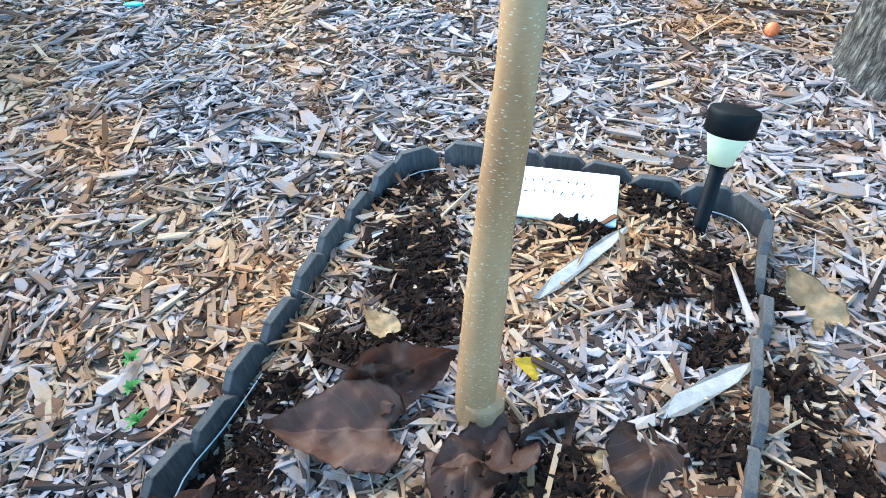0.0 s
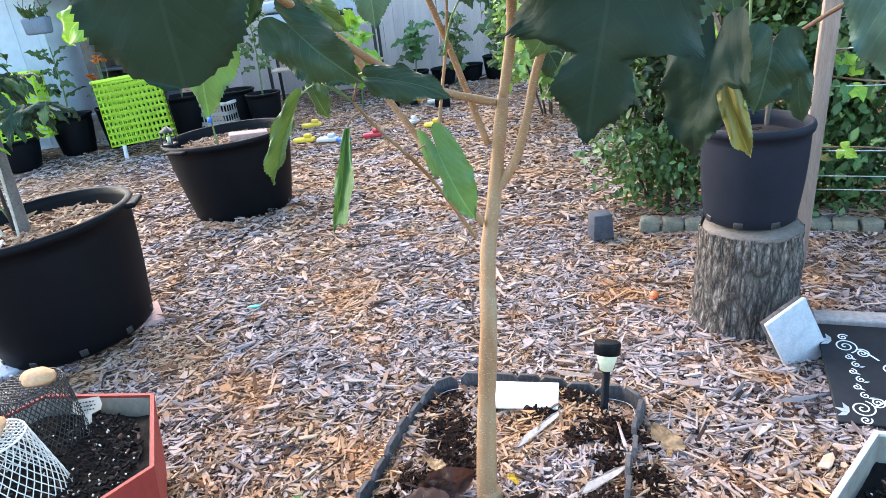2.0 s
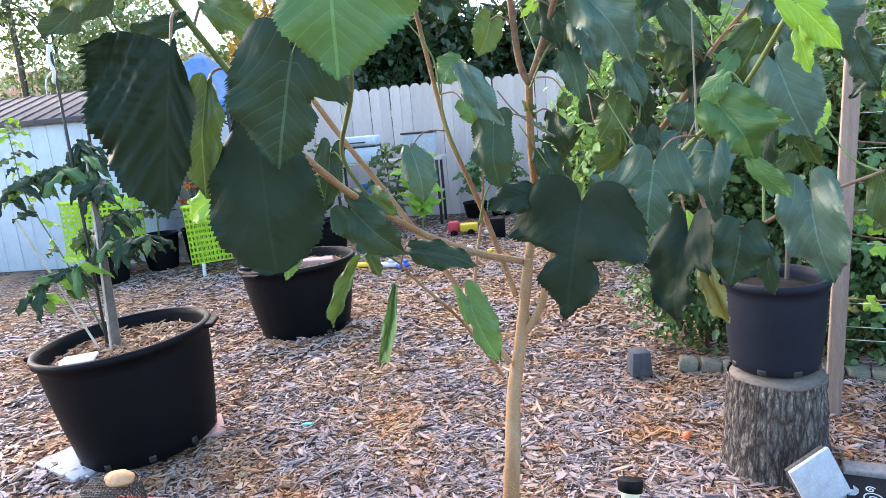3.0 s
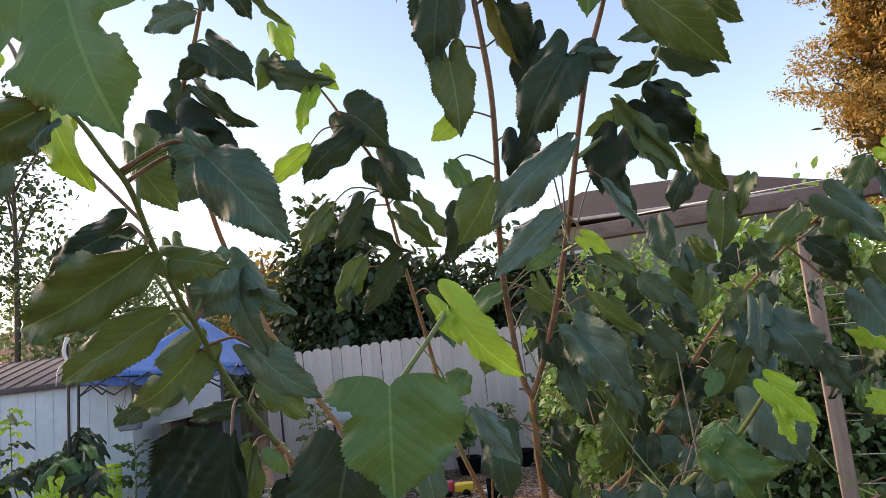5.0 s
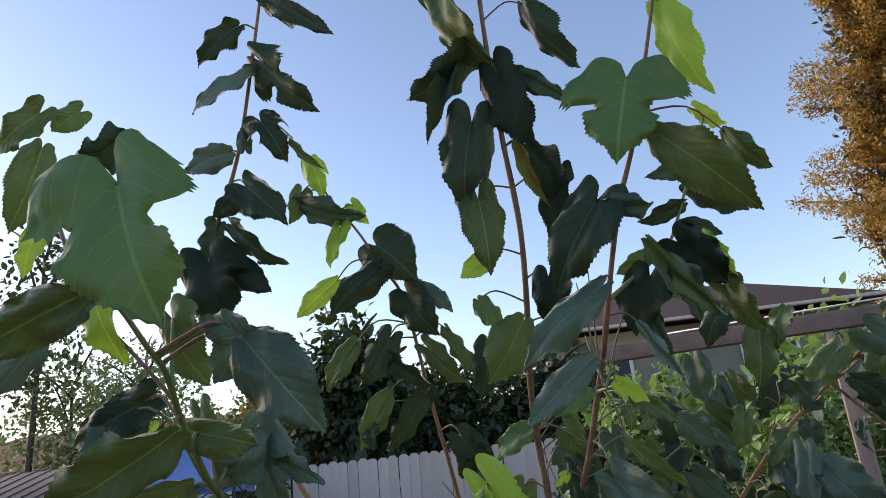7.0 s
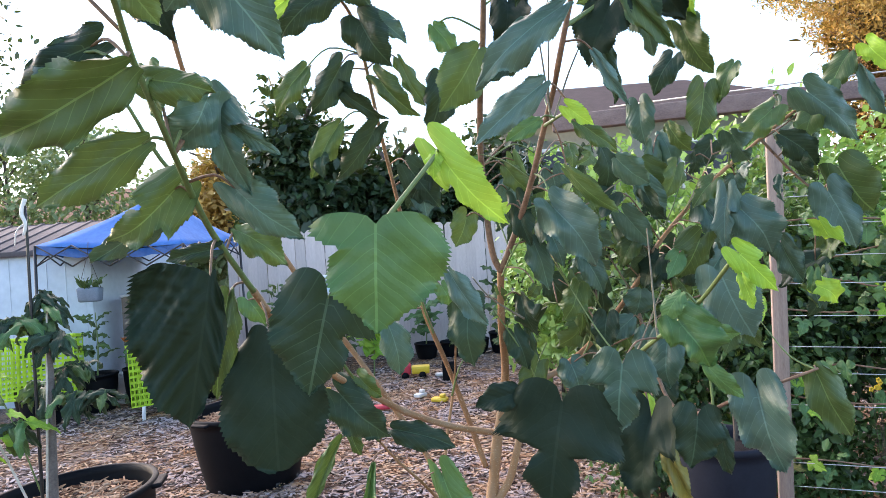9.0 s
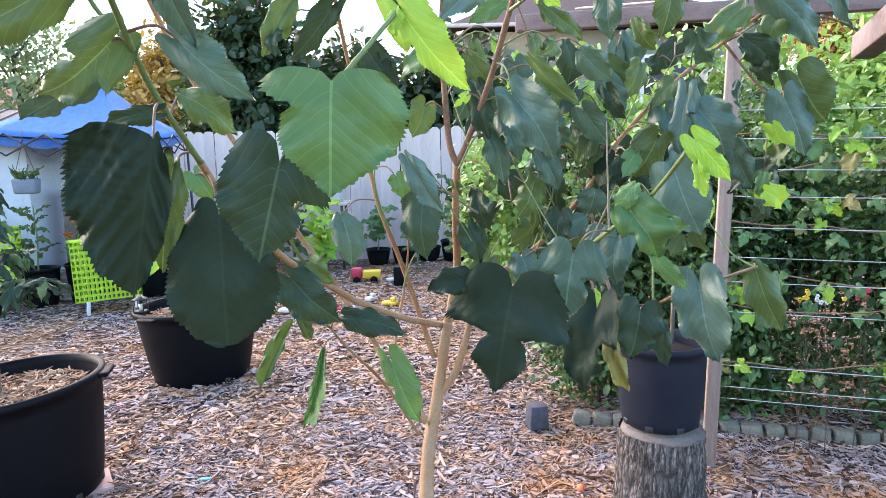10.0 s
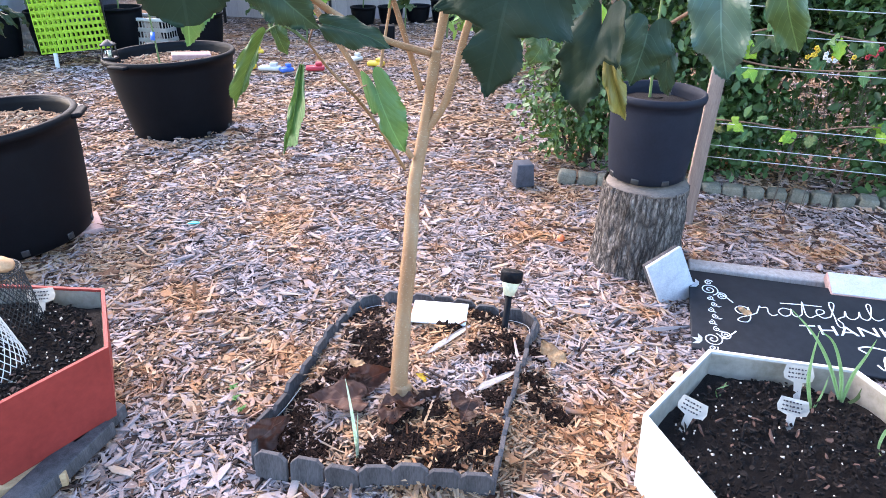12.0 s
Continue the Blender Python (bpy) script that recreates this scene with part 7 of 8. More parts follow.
# ---- potted fruit tree with its stake, lantern and odds and ends ----
def build_pot_tree():
    """Pale straight trunk, a few thin limbs, drooping lance leaves; a young lime shoot leans out beside it."""
    base = Vector((-1.843, 1.19, 0.44))
    t = thing("potted_fruit_tree", pose(*base), "slender young potted tree with pale trunk and drooping dark leaves", "tree")
    fork = Vector((0.03, 0, 0.72))
    part("trunk", tube([(0, 0, 0), (0.012, 0.0, 0.3), (0.025, 0.0, 0.55), fork], 0.024, 0.012, 12, steps=5, knots=0.06), "pale_bark", t)
    rng = random.Random(14)

    def limb(points, count, length, lime=0.0, droop=1.0, r=0.0055):
        line = spline([Vector(p) for p in points], 8)
        part("branch", tube(points, r, r * 0.45, 7), "green_stem" if lime else "young_bark", t)
        for i in range(count):
            at = line[int((0.3 + 0.7 * i / max(1, count - 1)) * (len(line) - 1))]
            a = i * 2.4 + rng.uniform(-0.5, 0.5)
            d = Vector((math.cos(a), 0.8 * math.sin(a), -droop * rng.uniform(0.3, 1.5))).normalized() * length * rng.uniform(0.75, 1.2)
            material = "leaf_lime" if rng.random() < lime else "leaf_mid" if rng.random() < 0.22 else "leaf_dark" if rng.random() < 0.72 else "leaf_green"
            ob = new("leaf", leaf_data("o", material, i % 3))
            ob.parent = t
            ob.matrix_basis = frame_of(at, d, Vector((0.2, -0.7, 0.9))) @ Matrix.Diagonal((0.34 * d.length, d.length, d.length, 1))

    limb([fork, (-0.04, 0.0, 0.83), (-0.09, -0.02, 0.87), (-0.2, -0.04, 0.84), (-0.33, -0.06, 0.8)], 22, 0.145)
    limb([fork, (0.02, 0.03, 0.82), (-0.01, 0.05, 0.92), (-0.03, 0.06, 0.98)], 20, 0.14)
    limb([fork, (0.07, -0.02, 0.78), (0.12, -0.04, 0.8)], 11, 0.135)
    limb([(0.024, 0, 0.5), (0.1, -0.03, 0.53), (0.2, -0.05, 0.54), (0.33, -0.08, 0.55)], 18, 0.14)
    limb([(0.026, 0, 0.58), (0.06, 0.08, 0.64), (0.12, 0.15, 0.64)], 12, 0.135)
    limb([(0.018, 0, 0.42), (-0.07, -0.05, 0.43), (-0.16, -0.07, 0.4), (-0.3, -0.1, 0.33)], 14, 0.165, 0.25)
    limb([(0.022, 0, 0.5), (-0.05, 0.07, 0.55), (-0.15, 0.12, 0.57)], 13, 0.145)
    limb([(-0.03, 0.02, 0.0), (-0.14, -0.02, 0.42), (-0.27, -0.03, 0.75), (-0.29, -0.03, 0.95), (-0.295, -0.03, 1.1)], 20, 0.1, 0.5, 0.4, 0.004)
    stake = thing("plant_stake", pose(-1.895, 1.2, 0.42), "thin dark stake tied with pale ribbon in the pot", "plant stake")
    part("rod", tube([(0, 0, 0), (0.003, 0, 0.7), (0.008, 0, 1.38)], 0.0075, 0.006, 8), "dark_metal", stake)
    part("ribbon", tube([(0.0, -0.01, 1.25), (0.012, -0.012, 1.3), (-0.004, -0.01, 1.35), (0.008, 0.0, 1.41)], 0.006, 0.01, 6), "white_plastic", stake, "pale plastic ribbon")
    part("ribbon", tube([(0.006, -0.01, 1.3), (-0.03, -0.012, 1.27), (-0.045, -0.01, 1.2)], 0.005, 0.002, 6), "white_plastic", stake, "pale plastic ribbon")
    for foot, top, label in (((-1.825, 1.12, 0.42), (-1.82, 1.2, 1.333), "thin pale cane beside the trunk in the pot"), ((-1.885, 1.16, 0.42), (-2.2, 1.16, 1.12), "white plastic cane leaning out of the pot")):
        cane = thing("plant_stake", pose(*foot), label, "plant stake")
        up = Vector(top) - Vector(foot)
        part("rod", tube([(0, 0, 0), up * 0.5, up], 0.0055, 0.0045, 8), "dirty_white", cane)
    solo("pot_tile", boxed((0.14, 0.09, 0.012), bevel=0.003), "white_glaze", "white tile lying on the mulch in the pot", "tile", m=pose(POT_A[0] - 0.13, POT_A[1] - 0.2, 0.498, 6, -2, 20))


build_pot_tree()


def build_lantern():
    lx, ly = -1.85, 2.62
    n = thing("garden_lantern", pose(lx, ly, 0.503), "small black metal lantern clipped on the pot rim", "lantern")
    part("lantern_base", boxed((0.075, 0.075, 0.012), pose(0, 0, 0.006), 0.003), "dark_metal", n)
    for sx in (-1, 1):
        for sy in (-1, 1):
            part("corner_bar", boxed((0.006, 0.006, 0.07), pose(0.03 * sx, 0.03 * sy, 0.046, 4 * sy, -4 * sx, 0)), "dark_metal", n)
    part("roof", lathe([(0.052, 0.08), (0.05, 0.086), (0.02, 0.105), (0.012, 0.112), (0, 0.113)], 4, pose(0, 0, 0, 0, 0, 45)), "dark_metal", n)
    part("candle", lathe([(0.012, 0.012), (0.012, 0.05), (0, 0.052)], 14), "cream_lens", n)


build_lantern()
solo("brick", boxed((0.24, 0.09, 0.055), bevel=0.006), "pink_paver", "pale pinkish brick lying in the black pot", "brick", m=pose(POT_B[0] + 0.1, POT_B[1] + 0.06, 0.46, 4, 3, 22))
_cane = thing("plant_stake", pose(POT_B[0] - 0.02, POT_B[1] - 0.16, 0.36), "green cane with a small blue tag in the pot", "plant stake")
part("rod", tube([(0, 0, 0), (-0.01, 0, 0.3), (-0.025, 0.01, 0.55)], 0.006, 0.005, 8), "green_stem", _cane)
part("tag", boxed((0.004, 0.03, 0.05), pose(-0.012, -0.01, 0.27, 0, 10, 70)), "toy_blue", _cane, "small blue tag")

# ---- back of the yard ----
FENCE_Y = 8.0


def build_fence():
    f = thing("board_fence", pose(0, FENCE_Y, 0), "pale weathered wooden dog-ear board fence at the back", "fence")
    bm = bmesh.new()
    w, h, c, t = 0.1452, 1.9, 0.04, 0.009
    outline = [(-w / 2, 0), (w / 2, 0), (w / 2, h - c), (w / 2 - c, h), (-w / 2 + c, h), (-w / 2, h - c)]
    a = [bm.verts.new((x, -t, z)) for x, z in outline]
    b = [bm.verts.new((x, t, z)) for x, z in outline]
    bm.faces.new(a)
    bm.faces.new(b[::-1])
    for i in range(6):
        j = (i + 1) % 6
        bm.faces.new((a[j], a[i], b[i], b[j]))
    me = mesh_from("fence_board", bm, "fence_board", False)
    rng = random.Random(2)
    for i in range(62):
        ob = new("fence_board", me)
        ob.parent = f
        ob.matrix_basis = pose(-3.6 + 0.147 * i, rng.uniform(-0.004, 0.004), -0.02 + rng.uniform(-0.012, 0.012), 0, rng.uniform(-0.4, 0.4), 0)
    for z in (0.4, 1.5):
        part("rail", boxed((9.2, 0.04, 0.09), pose(0.95, 0.03, z), 0.004), "fence_board", f)


build_fence()


def build_shed():
    s = thing("garden_shed", pose(-5.6, 6.7, 0, 0, 0, 0), "pale blue-grey metal shed with a ribbed brown roof", "shed")
    for x, y, sx, sy in ((0, -1.1, 2.6, 0.04), (1.28, 0, 0.04, 2.16), (0, 1.1, 2.6, 0.04), (-1.28, 0, 0.04, 2.16)):
        part("wall_panel", boxed((sx, sy, 1.76), pose(x, y, 0.88), 0.004), "shed_wall", s)
    for k in range(12):
        part("wall_rib", boxed((0.012, 0.006, 1.72), pose(-1.2 + 0.22 * k, -1.123, 0.87), 0.002), "shed_wall", s)
    for sign in (-1, 1):
        slope = part("roof_panel", boxed((2.8, 1.26, 0.025), pose(0, 0.58 * sign, 1.94, -18 * sign, 0, 0), 0.004), "shed_roof", s)
        for k in range(13):
            part("roof_rib", boxed((0.04, 1.26, 0.022), pose(-1.32 + 0.22 * k, 0.58 * sign, 1.958, -18 * sign, 0, 0), 0.005), "shed_roof", slope)
    part("eave_trim", boxed((2.82, 0.03, 0.06), pose(0, -1.175, 1.74), 0.003), "shed_roof", s)


build_shed()


def build_canopy():
    c = thing("pop_up_canopy", pose(-3.8, 5.9, 0), "blue pop-up canopy on dark folding metal legs", "canopy")
    peak, e, half = Vector((0.2, 0, 2.36)), 1.8, 0.8
    corners = [Vector((-half, -half, e)), Vector((half, -half, e - 0.08)), Vector((half, half, e)), Vector((-half, half, e))]
    for k in range(4):
        a, b = corners[k], corners[(k + 1) % 4]
        bm = bmesh.new()
        n = 8
        rows = []
        for i in range(n + 1):
            t = i / n
            row = []
            for j in range(n + 1):
                p = a.lerp(b, j / n).lerp(peak, t)
                p = p - Vector((0, 0, 0.05 * math.sin(math.pi * t) + 0.03 * math.sin(math.pi * j / n) * (1 - t)))
                row.append(bm.verts.new(p))
            rows.append(row)
        for r0, r1 in zip(rows, rows[1:]):
            for j in range(n):
                bm.faces.new((r0[j], r0[j + 1], r1[j + 1], r1[j]))
        bmesh.ops.remove_doubles(bm, verts=bm.verts[:], dist=1e-5)
        bmesh.ops.solidify(bm, geom=bm.faces[:], thickness=0.004)
        part("roof_panel", bm, "blue_canvas", c)
        bm = bmesh.new()
        top, low = [], []
        for j in range(15):
            p = a.lerp(b, j / 14) - Vector((0, 0, 0.05 * math.sin(math.pi * j / 14)))
            top.append(bm.verts.new(p))
            low.append(bm.verts.new(p * 1.005 - Vector((0, 0, 0.08 + 0.012 * math.sin(j * 2.1) + 0.008 * p.z))))
        for j in range(14):
            bm.faces.new((top[j], top[j + 1], low[j + 1], low[j]))
        bmesh.ops.solidify(bm, geom=bm.faces[:], thickness=0.004)
        part("valance", bm, "blue_canvas", c)
        part("leg", tube([Vector((a.x * 1.03, a.y * 1.03, 0)), a], 0.016, 0.016, 6, None, 2), "dark_metal", c)
        for i in range(4):
            p, q = a.lerp(b, i / 4), a.lerp(b, (i + 1) / 4)
            lo = Vector((0, 0, -0.22))
            part("truss_bar", tube([p, q + lo], 0.009, 0.009, 5, None, 1), "dark_metal", c)
            part("truss_bar", tube([p + lo, q], 0.009, 0.009, 5, None, 1), "dark_metal", c)


build_canopy()


def far_pot(m, r, h, material, label, category="plant pot"):
    p = thing("garden_pot", m, label, category, "pots at the back")
    part("pot_body", hollow_pot(r, r * 0.78, h, 0.025, 0.008), material, p)
    part("potting_mix", pot_fill(r - 0.01, h - 0.05, "potting_soil", 1), "potting_soil", p)
    return p


def leafy_plant(m, height, count, size, material, seed, label, lance=False):
    p = thing("potted_plant", m, label, "plant", "plants at the back")
    rng = random.Random(seed)
    part("stem", tube([(0, 0, 0), (0.02, 0.01, height * 0.5), (0.0, 0.03, height)], 0.01, 0.005, 7), "green_stem", p)
    for k in range(count):
        a = k * 2.4 + rng.random()
        z = height * (0.3 + 0.7 * (k / count))
        base = Vector((0.03 * math.cos(a), 0.03 * math.sin(a), z))
        d = Vector((math.cos(a), math.sin(a), rng.uniform(-0.5, 0.7))).normalized() * size * rng.uniform(0.7, 1.2)
        ob = new("leaf", leaf_data("n" if lance else rng.choice("dlo"), material, k % 3))
        ob.parent = p
        ob.matrix_basis = frame_of(base, d, Vector((0.1, -0.7, 1))) @ Matrix.Diagonal((size * (0.3 if lance else 0.7), d.length, d.length, 1))
    return p


def build_back_plants():
    dark = "black plastic pot at the foot of the fence"
    for x, y, r, h in ((-0.75, 7.45, 0.16, 0.22), (-0.4, 7.5, 0.16, 0.22), (-0.05, 7.6, 0.16, 0.22), (0.3, 7.6, 0.18, 0.3), (-4.6, 5.0, 0.22, 0.34), (-4.1, 5.25, 0.2, 0.4), (-4.35, 4.7, 0.2, 0.3), (-3.1, 5.7, 0.22, 0.42), (-2.6, 5.9, 0.2, 0.4), (-2.25, 5.75, 0.18, 0.36)):
        far_pot(pose(x, y, 0), r, h, "black_plastic", dark)
    leafy_plant(pose(-1.28, 6.2, 0), 1.0, 22, 0.28, "leaf_lime", 1, "bright green deeply lobed leafy plant")
    leafy_plant(pose(-0.75, 7.45, 0.2), 0.55, 14, 0.24, "leaf_green", 2, "bright green leafy plant in a black pot")
    leafy_plant(pose(0.3, 7.6, 0.25), 0.9, 16, 0.25, "leaf_mid", 3, "green leafy plant in a black pot")
    leafy_plant(pose(-4.6, 5.0, 0.3), 0.8, 20, 0.2, "leaf_green", 4, "green potted plant with long leaves", True)
    leafy_plant(pose(-4.1, 5.25, 0.35), 0.7, 16, 0.2, "leaf_mid", 5, "green potted plant with long leaves", True)
    leafy_plant(pose(-3.1, 5.7, 0.4), 0.55, 14, 0.16, "leaf_mid", 6, "green leafy plant in a black pot")
    leafy_plant(pose(-2.25, 5.75, 0.32), 0.9, 22, 0.2, "leaf_mid", 8, "tall green plant in a black pot", True)
    leafy_plant(pose(-1.75, 6.6, 0), 1.1, 30, 0.3, "leaf_mid", 9, "clump of long strappy green leaves", True)
    for x, y, s in ((0.3, 6.4, 3), (0.75, 5.6, 4), (-0.2, 6.9, 6)):
        leafy_plant(pose(x, y, 0), 0.9, 24, 0.2, "leaf_mid", 40 + s, "green leafy garden plant near the fence")


build_back_plants()


def build_hanging_pot():
    p = thing("hanging_planter", pose(-3.98, 5.02, 1.18), "small grey hanging planter on thin wires under canopy", "hanging planter")
    part("basket", boxed((0.21, 0.12, 0.15), pose(0, 0, 0.075), 0.02, 1.12), "planter_grey", p)
    for x in (-0.12, 0.12):
        part("hanger_wire", tube([(x, 0, 0.14), (0, 0, 0.5)], 0.003, 0.003, 5, None, 1), "dark_metal", p)
    part("hanger_wire", tube([(0, 0, 0.5), (0, 0.02, 0.62)], 0.004, 0.004, 5, None, 1), "dark_metal", p)
    rng = random.Random(4)
    for k in range(16):
        a = k * 2.4
        d = Vector((math.cos(a), math.sin(a), 1.2)).normalized() * rng.uniform(0.1, 0.2)
        ob = new("leaf", leaf_data("o", "leaf_mid", k % 3))
        ob.parent = p
        ob.matrix_basis = frame_of((0.06 * math.cos(a), 0.03 * math.sin(a), 0.14), d, Vector((0, -1, 0.6))) @ Matrix.Diagonal((0.04, d.length, d.length, 1))


build_hanging_pot()


def perforated_panel(w, h, cols, rows, hole=0.6):
    """A plastic sheet pierced by a grid of square holes, with thickness."""
    bm = bmesh.new()
    xs, zs = [], []
    for n, size, out in ((cols, w, xs), (rows, h, zs)):
        cell = size / n
        for i in range(n):
            out += [i * cell + cell * (1 - hole) / 2 - size / 2, i * cell + cell * (1 + hole) / 2 - size / 2]
        out.insert(0, -size / 2)
        out.append(size / 2)
    grid = [[bm.verts.new((x, 0, z)) for x in xs] for z in zs]
    for j in range(len(zs) - 1):
        for i in range(len(xs) - 1):
            if i % 2 and j % 2:
                continue
            bm.faces.new((grid[j][i], grid[j][i + 1], grid[j + 1][i + 1], grid[j + 1][i]))
    bmesh.ops.solidify(bm, geom=bm.faces[:], thickness=0.008)
    return bm


def plastic_crate(m, w, d, h, cols, rows, material, label, name="plastic_crate"):
    c = thing(name, m, label, "crate", "plastic crates")
    for x, y, rz, ww in ((0, -d / 2, 0, w), (0, d / 2, 0, w), (w / 2, 0, 90, d), (-w / 2, 0, 90, d)):
        part("side_panel", perforated_panel(ww, h, cols if rz == 0 else max(3, int(cols * d / w)), rows), material, c, smooth=False, m=pose(x, y, h / 2, 0, 0, rz))
    part("bottom_panel", boxed((w - 0.02, d - 0.02, 0.01), pose(0, 0, 0.01)), material, c)
    for y in (-d / 2, d / 2):
        part("rim", boxed((w + 0.03, 0.03, 0.03), pose(0, y, h), 0.005), material, c)
    for x in (-w / 2, w / 2):
        part("rim", boxed((0.03, d + 0.03, 0.03), pose(x, 0, h), 0.005), material, c)
    return c


plastic_crate(pose(-3.2, 4.9, 0.12, -9, -3, 18), 0.56, 0.3, 0.6, 14, 10, "chartreuse_plastic", "chartreuse perforated plastic basket standing on white feet", "plastic_basket")
plastic_crate(pose(-4.45, 4.85, 0.25, -6, 0, 20), 0.7, 0.4, 0.6, 14, 12, "chartreuse_plastic", "chartreuse perforated plastic basket beside the potted tree", "plastic_basket")
plastic_crate(pose(-4.1, 5.62, 0.005, 0, 0, 6), 0.46, 0.3, 0.3, 12, 3, "white_plastic", "white slotted plastic crate on the mulch")
plastic_crate(pose(-2.78, 5.75, 0.005, 0, 0, -14), 0.46, 0.3, 0.3, 12, 3, "white_plastic", "white slotted plastic crate on the mulch")
for _x, _y in ((-3.3, 4.66), (-2.9, 4.8)):
    solo("basket_foot", tube([(0, 0, -0.02), (0.0, 0.02, 0.14)], 0.02, 0.018, 10), "white_plastic", "short white plastic foot under the chartreuse basket", "support", m=pose(_x, _y, 0))


def build_toys():
    t = thing("toy_truck", pose(-0.79, 6.1, 0, 0, 0, 4), "red and yellow plastic toy truck on the mulch", "toy")
    part("truck_bed", boxed((0.2, 0.13, 0.09), pose(0.08, 0, 0.1), 0.015, 1.06), "toy_yellow", t)
    part("cab", boxed((0.13, 0.13, 0.13), pose(-0.1, 0, 0.115), 0.022), "toy_red", t)
    for x in (-0.1, 0.1):
        for y in (-0.07, 0.07):
            part("wheel", lathe([(0.0, -0.015), (0.04, -0.015), (0.043, 0), (0.04, 0.015), (0.0, 0.015)], 20, pose(x, y, 0.042, 90, 0, 0)), "black_plastic", t)
    for x, y, length, turn, material, word in ((-1.69, 5.38, 0.2, 15, "toy_yellow", "yellow"), (-1.6, 4.68, 0.2, -4, "toy_yellow", "yellow"), (-1.36, 4.61, 0.2, -10, "white_plastic", "white"), (-1.2, 4.55, 0.12, 35, "toy_blue", "blue"),
                                               (-0.95, 4.62, 0.17, 8, "toy_red", "red"), (-0.44, 6.1, 0.2, 20, "white_plastic", "white"), (-0.41, 4.82, 0.16, -15, "toy_yellow", "yellow"), (-0.62, 5.05, 0.12, 50, "white_plastic", "white")):
        toy = thing("toy_piece", pose(x, y, 0.012, 0, 0, turn), word + " plastic toy piece lying on the mulch", "toy", "scattered toys")
        part("body", boxed((length, 0.09, 0.04), pose(0, 0, 0.02), 0.014), material, toy)
        part("knob", boxed((length * 0.35, 0.06, 0.035), pose(length * 0.2, 0, 0.056), 0.012), material, toy)
    box_ = thing("dark_bin", pose(-0.36, 5.9, 0), "small black plastic bin near the toys", "bin")
    part("bin_body", boxed((0.16, 0.14, 0.22), pose(0, 0, 0.11), 0.012), "black_plastic", box_)


build_toys()


def build_fence_table():
    t = thing("garden_table", pose(-1.85, 7.25, 0), "white-topped garden table on black legs against the fence", "table")
    part("tabletop", boxed((1.5, 0.5, 0.035), pose(0, 0, 0.87), 0.006), "dirty_white", t)
    for x in (-0.68, 0.68):
        for y in (-0.2, 0.2):
            part("leg", boxed((0.035, 0.035, 0.86), pose(x, y, 0.43), 0.004), "dark_metal", t)
    part("shelf", boxed((1.4, 0.42, 0.025), pose(0, 0, 0.42), 0.004), "dirty_white", t)
    c = thing("silver_cooler", pose(-2.2, 7.2, 0.8875), "pale silver cool box with a dark lid seam on the table", "cool box")
    part("body", boxed((0.5, 0.36, 0.2), pose(0, 0, 0.1), 0.02), "shed_wall", c)
    part("seam", boxed((0.485, 0.345, 0.02), pose(0, 0, 0.208), 0.004), "dark_metal", c)
    part("lid", boxed((0.51, 0.37, 0.13), pose(0, 0, 0.283), 0.03), "shed_wall", c)
    part("handle", tube([(-0.1, -0.185, 0.27), (-0.1, -0.215, 0.27), (0.1, -0.215, 0.27), (0.1, -0.185, 0.27)], 0.008, 0.008, 8, None, 2), "dark_metal", c)
    b = thing("storage_box", pose(-1.4, 7.25, 0.8875), "grey-lilac storage box with a dark lid on the table", "storage box")
    part("body", boxed((0.4, 0.34, 0.32), pose(0, 0, 0.16), 0.015, 1.04), "slate_tile", b)
    part("lid", boxed((0.44, 0.38, 0.022), pose(0, 0, 0.331), 0.006), "dark_metal", b)
    k = thing("blue_tub", pose(-2.13, 7.1, 0.4325), "small blue plastic tub on the table shelf", "tub")
    part("body", hollow_pot(0.1, 0.085, 0.17, 0.015, 0.006), "toy_blue", k)
    r = thing("bent_pole", pose(-1.7, 6.86, 0), "black bent metal pole leaning on the table", "pole")
    part("rod", tube([(-0.12, -0.1, 0.0), (0.05, 0.04, 0.7), (0.2, 0.1, 1.03), (0.26, 0.1, 1.06), (0.33, 0.09, 1.05)], 0.016, 0.014, 8, None, 4), "dark_metal", r)
    part("clamp", boxed((0.05, 0.04, 0.06), pose(0.2, 0.1, 1.03), 0.008), "dark_metal", r)


build_fence_table()


def build_potting_cabinet():
    """Open dark cabinet with a beige side and a pale sloping lid, in the shade of the canopy."""
    c = thing("potting_cabinet", pose(-3.62, 5.95, 0), "dark open cabinet with beige side and pale sloping lid", "cabinet")
    part("side_panel", boxed((0.12, 0.4, 1.2), pose(-0.39, 0, 0.6), 0.006), "cut_wood", c, "beige wooden side")
    part("side_panel", boxed((0.04, 0.4, 1.2), pose(0.31, 0, 0.6), 0.004), "dark_block", c)
    part("back_panel", boxed((0.62, 0.02, 1.2), pose(-0.02, 0.19, 0.6)), "dark_block", c)
    for z in (0.25, 0.75):
        part("shelf", boxed((0.62, 0.37, 0.03), pose(-0.02, -0.01, z), 0.003), "dark_block", c)
    part("lid", boxed((0.82, 0.5, 0.03), pose(-0.03, 0, 1.235, 0, -7, 0), 0.006), "slate_tile", c, "pale sloping lid")


build_potting_cabinet()


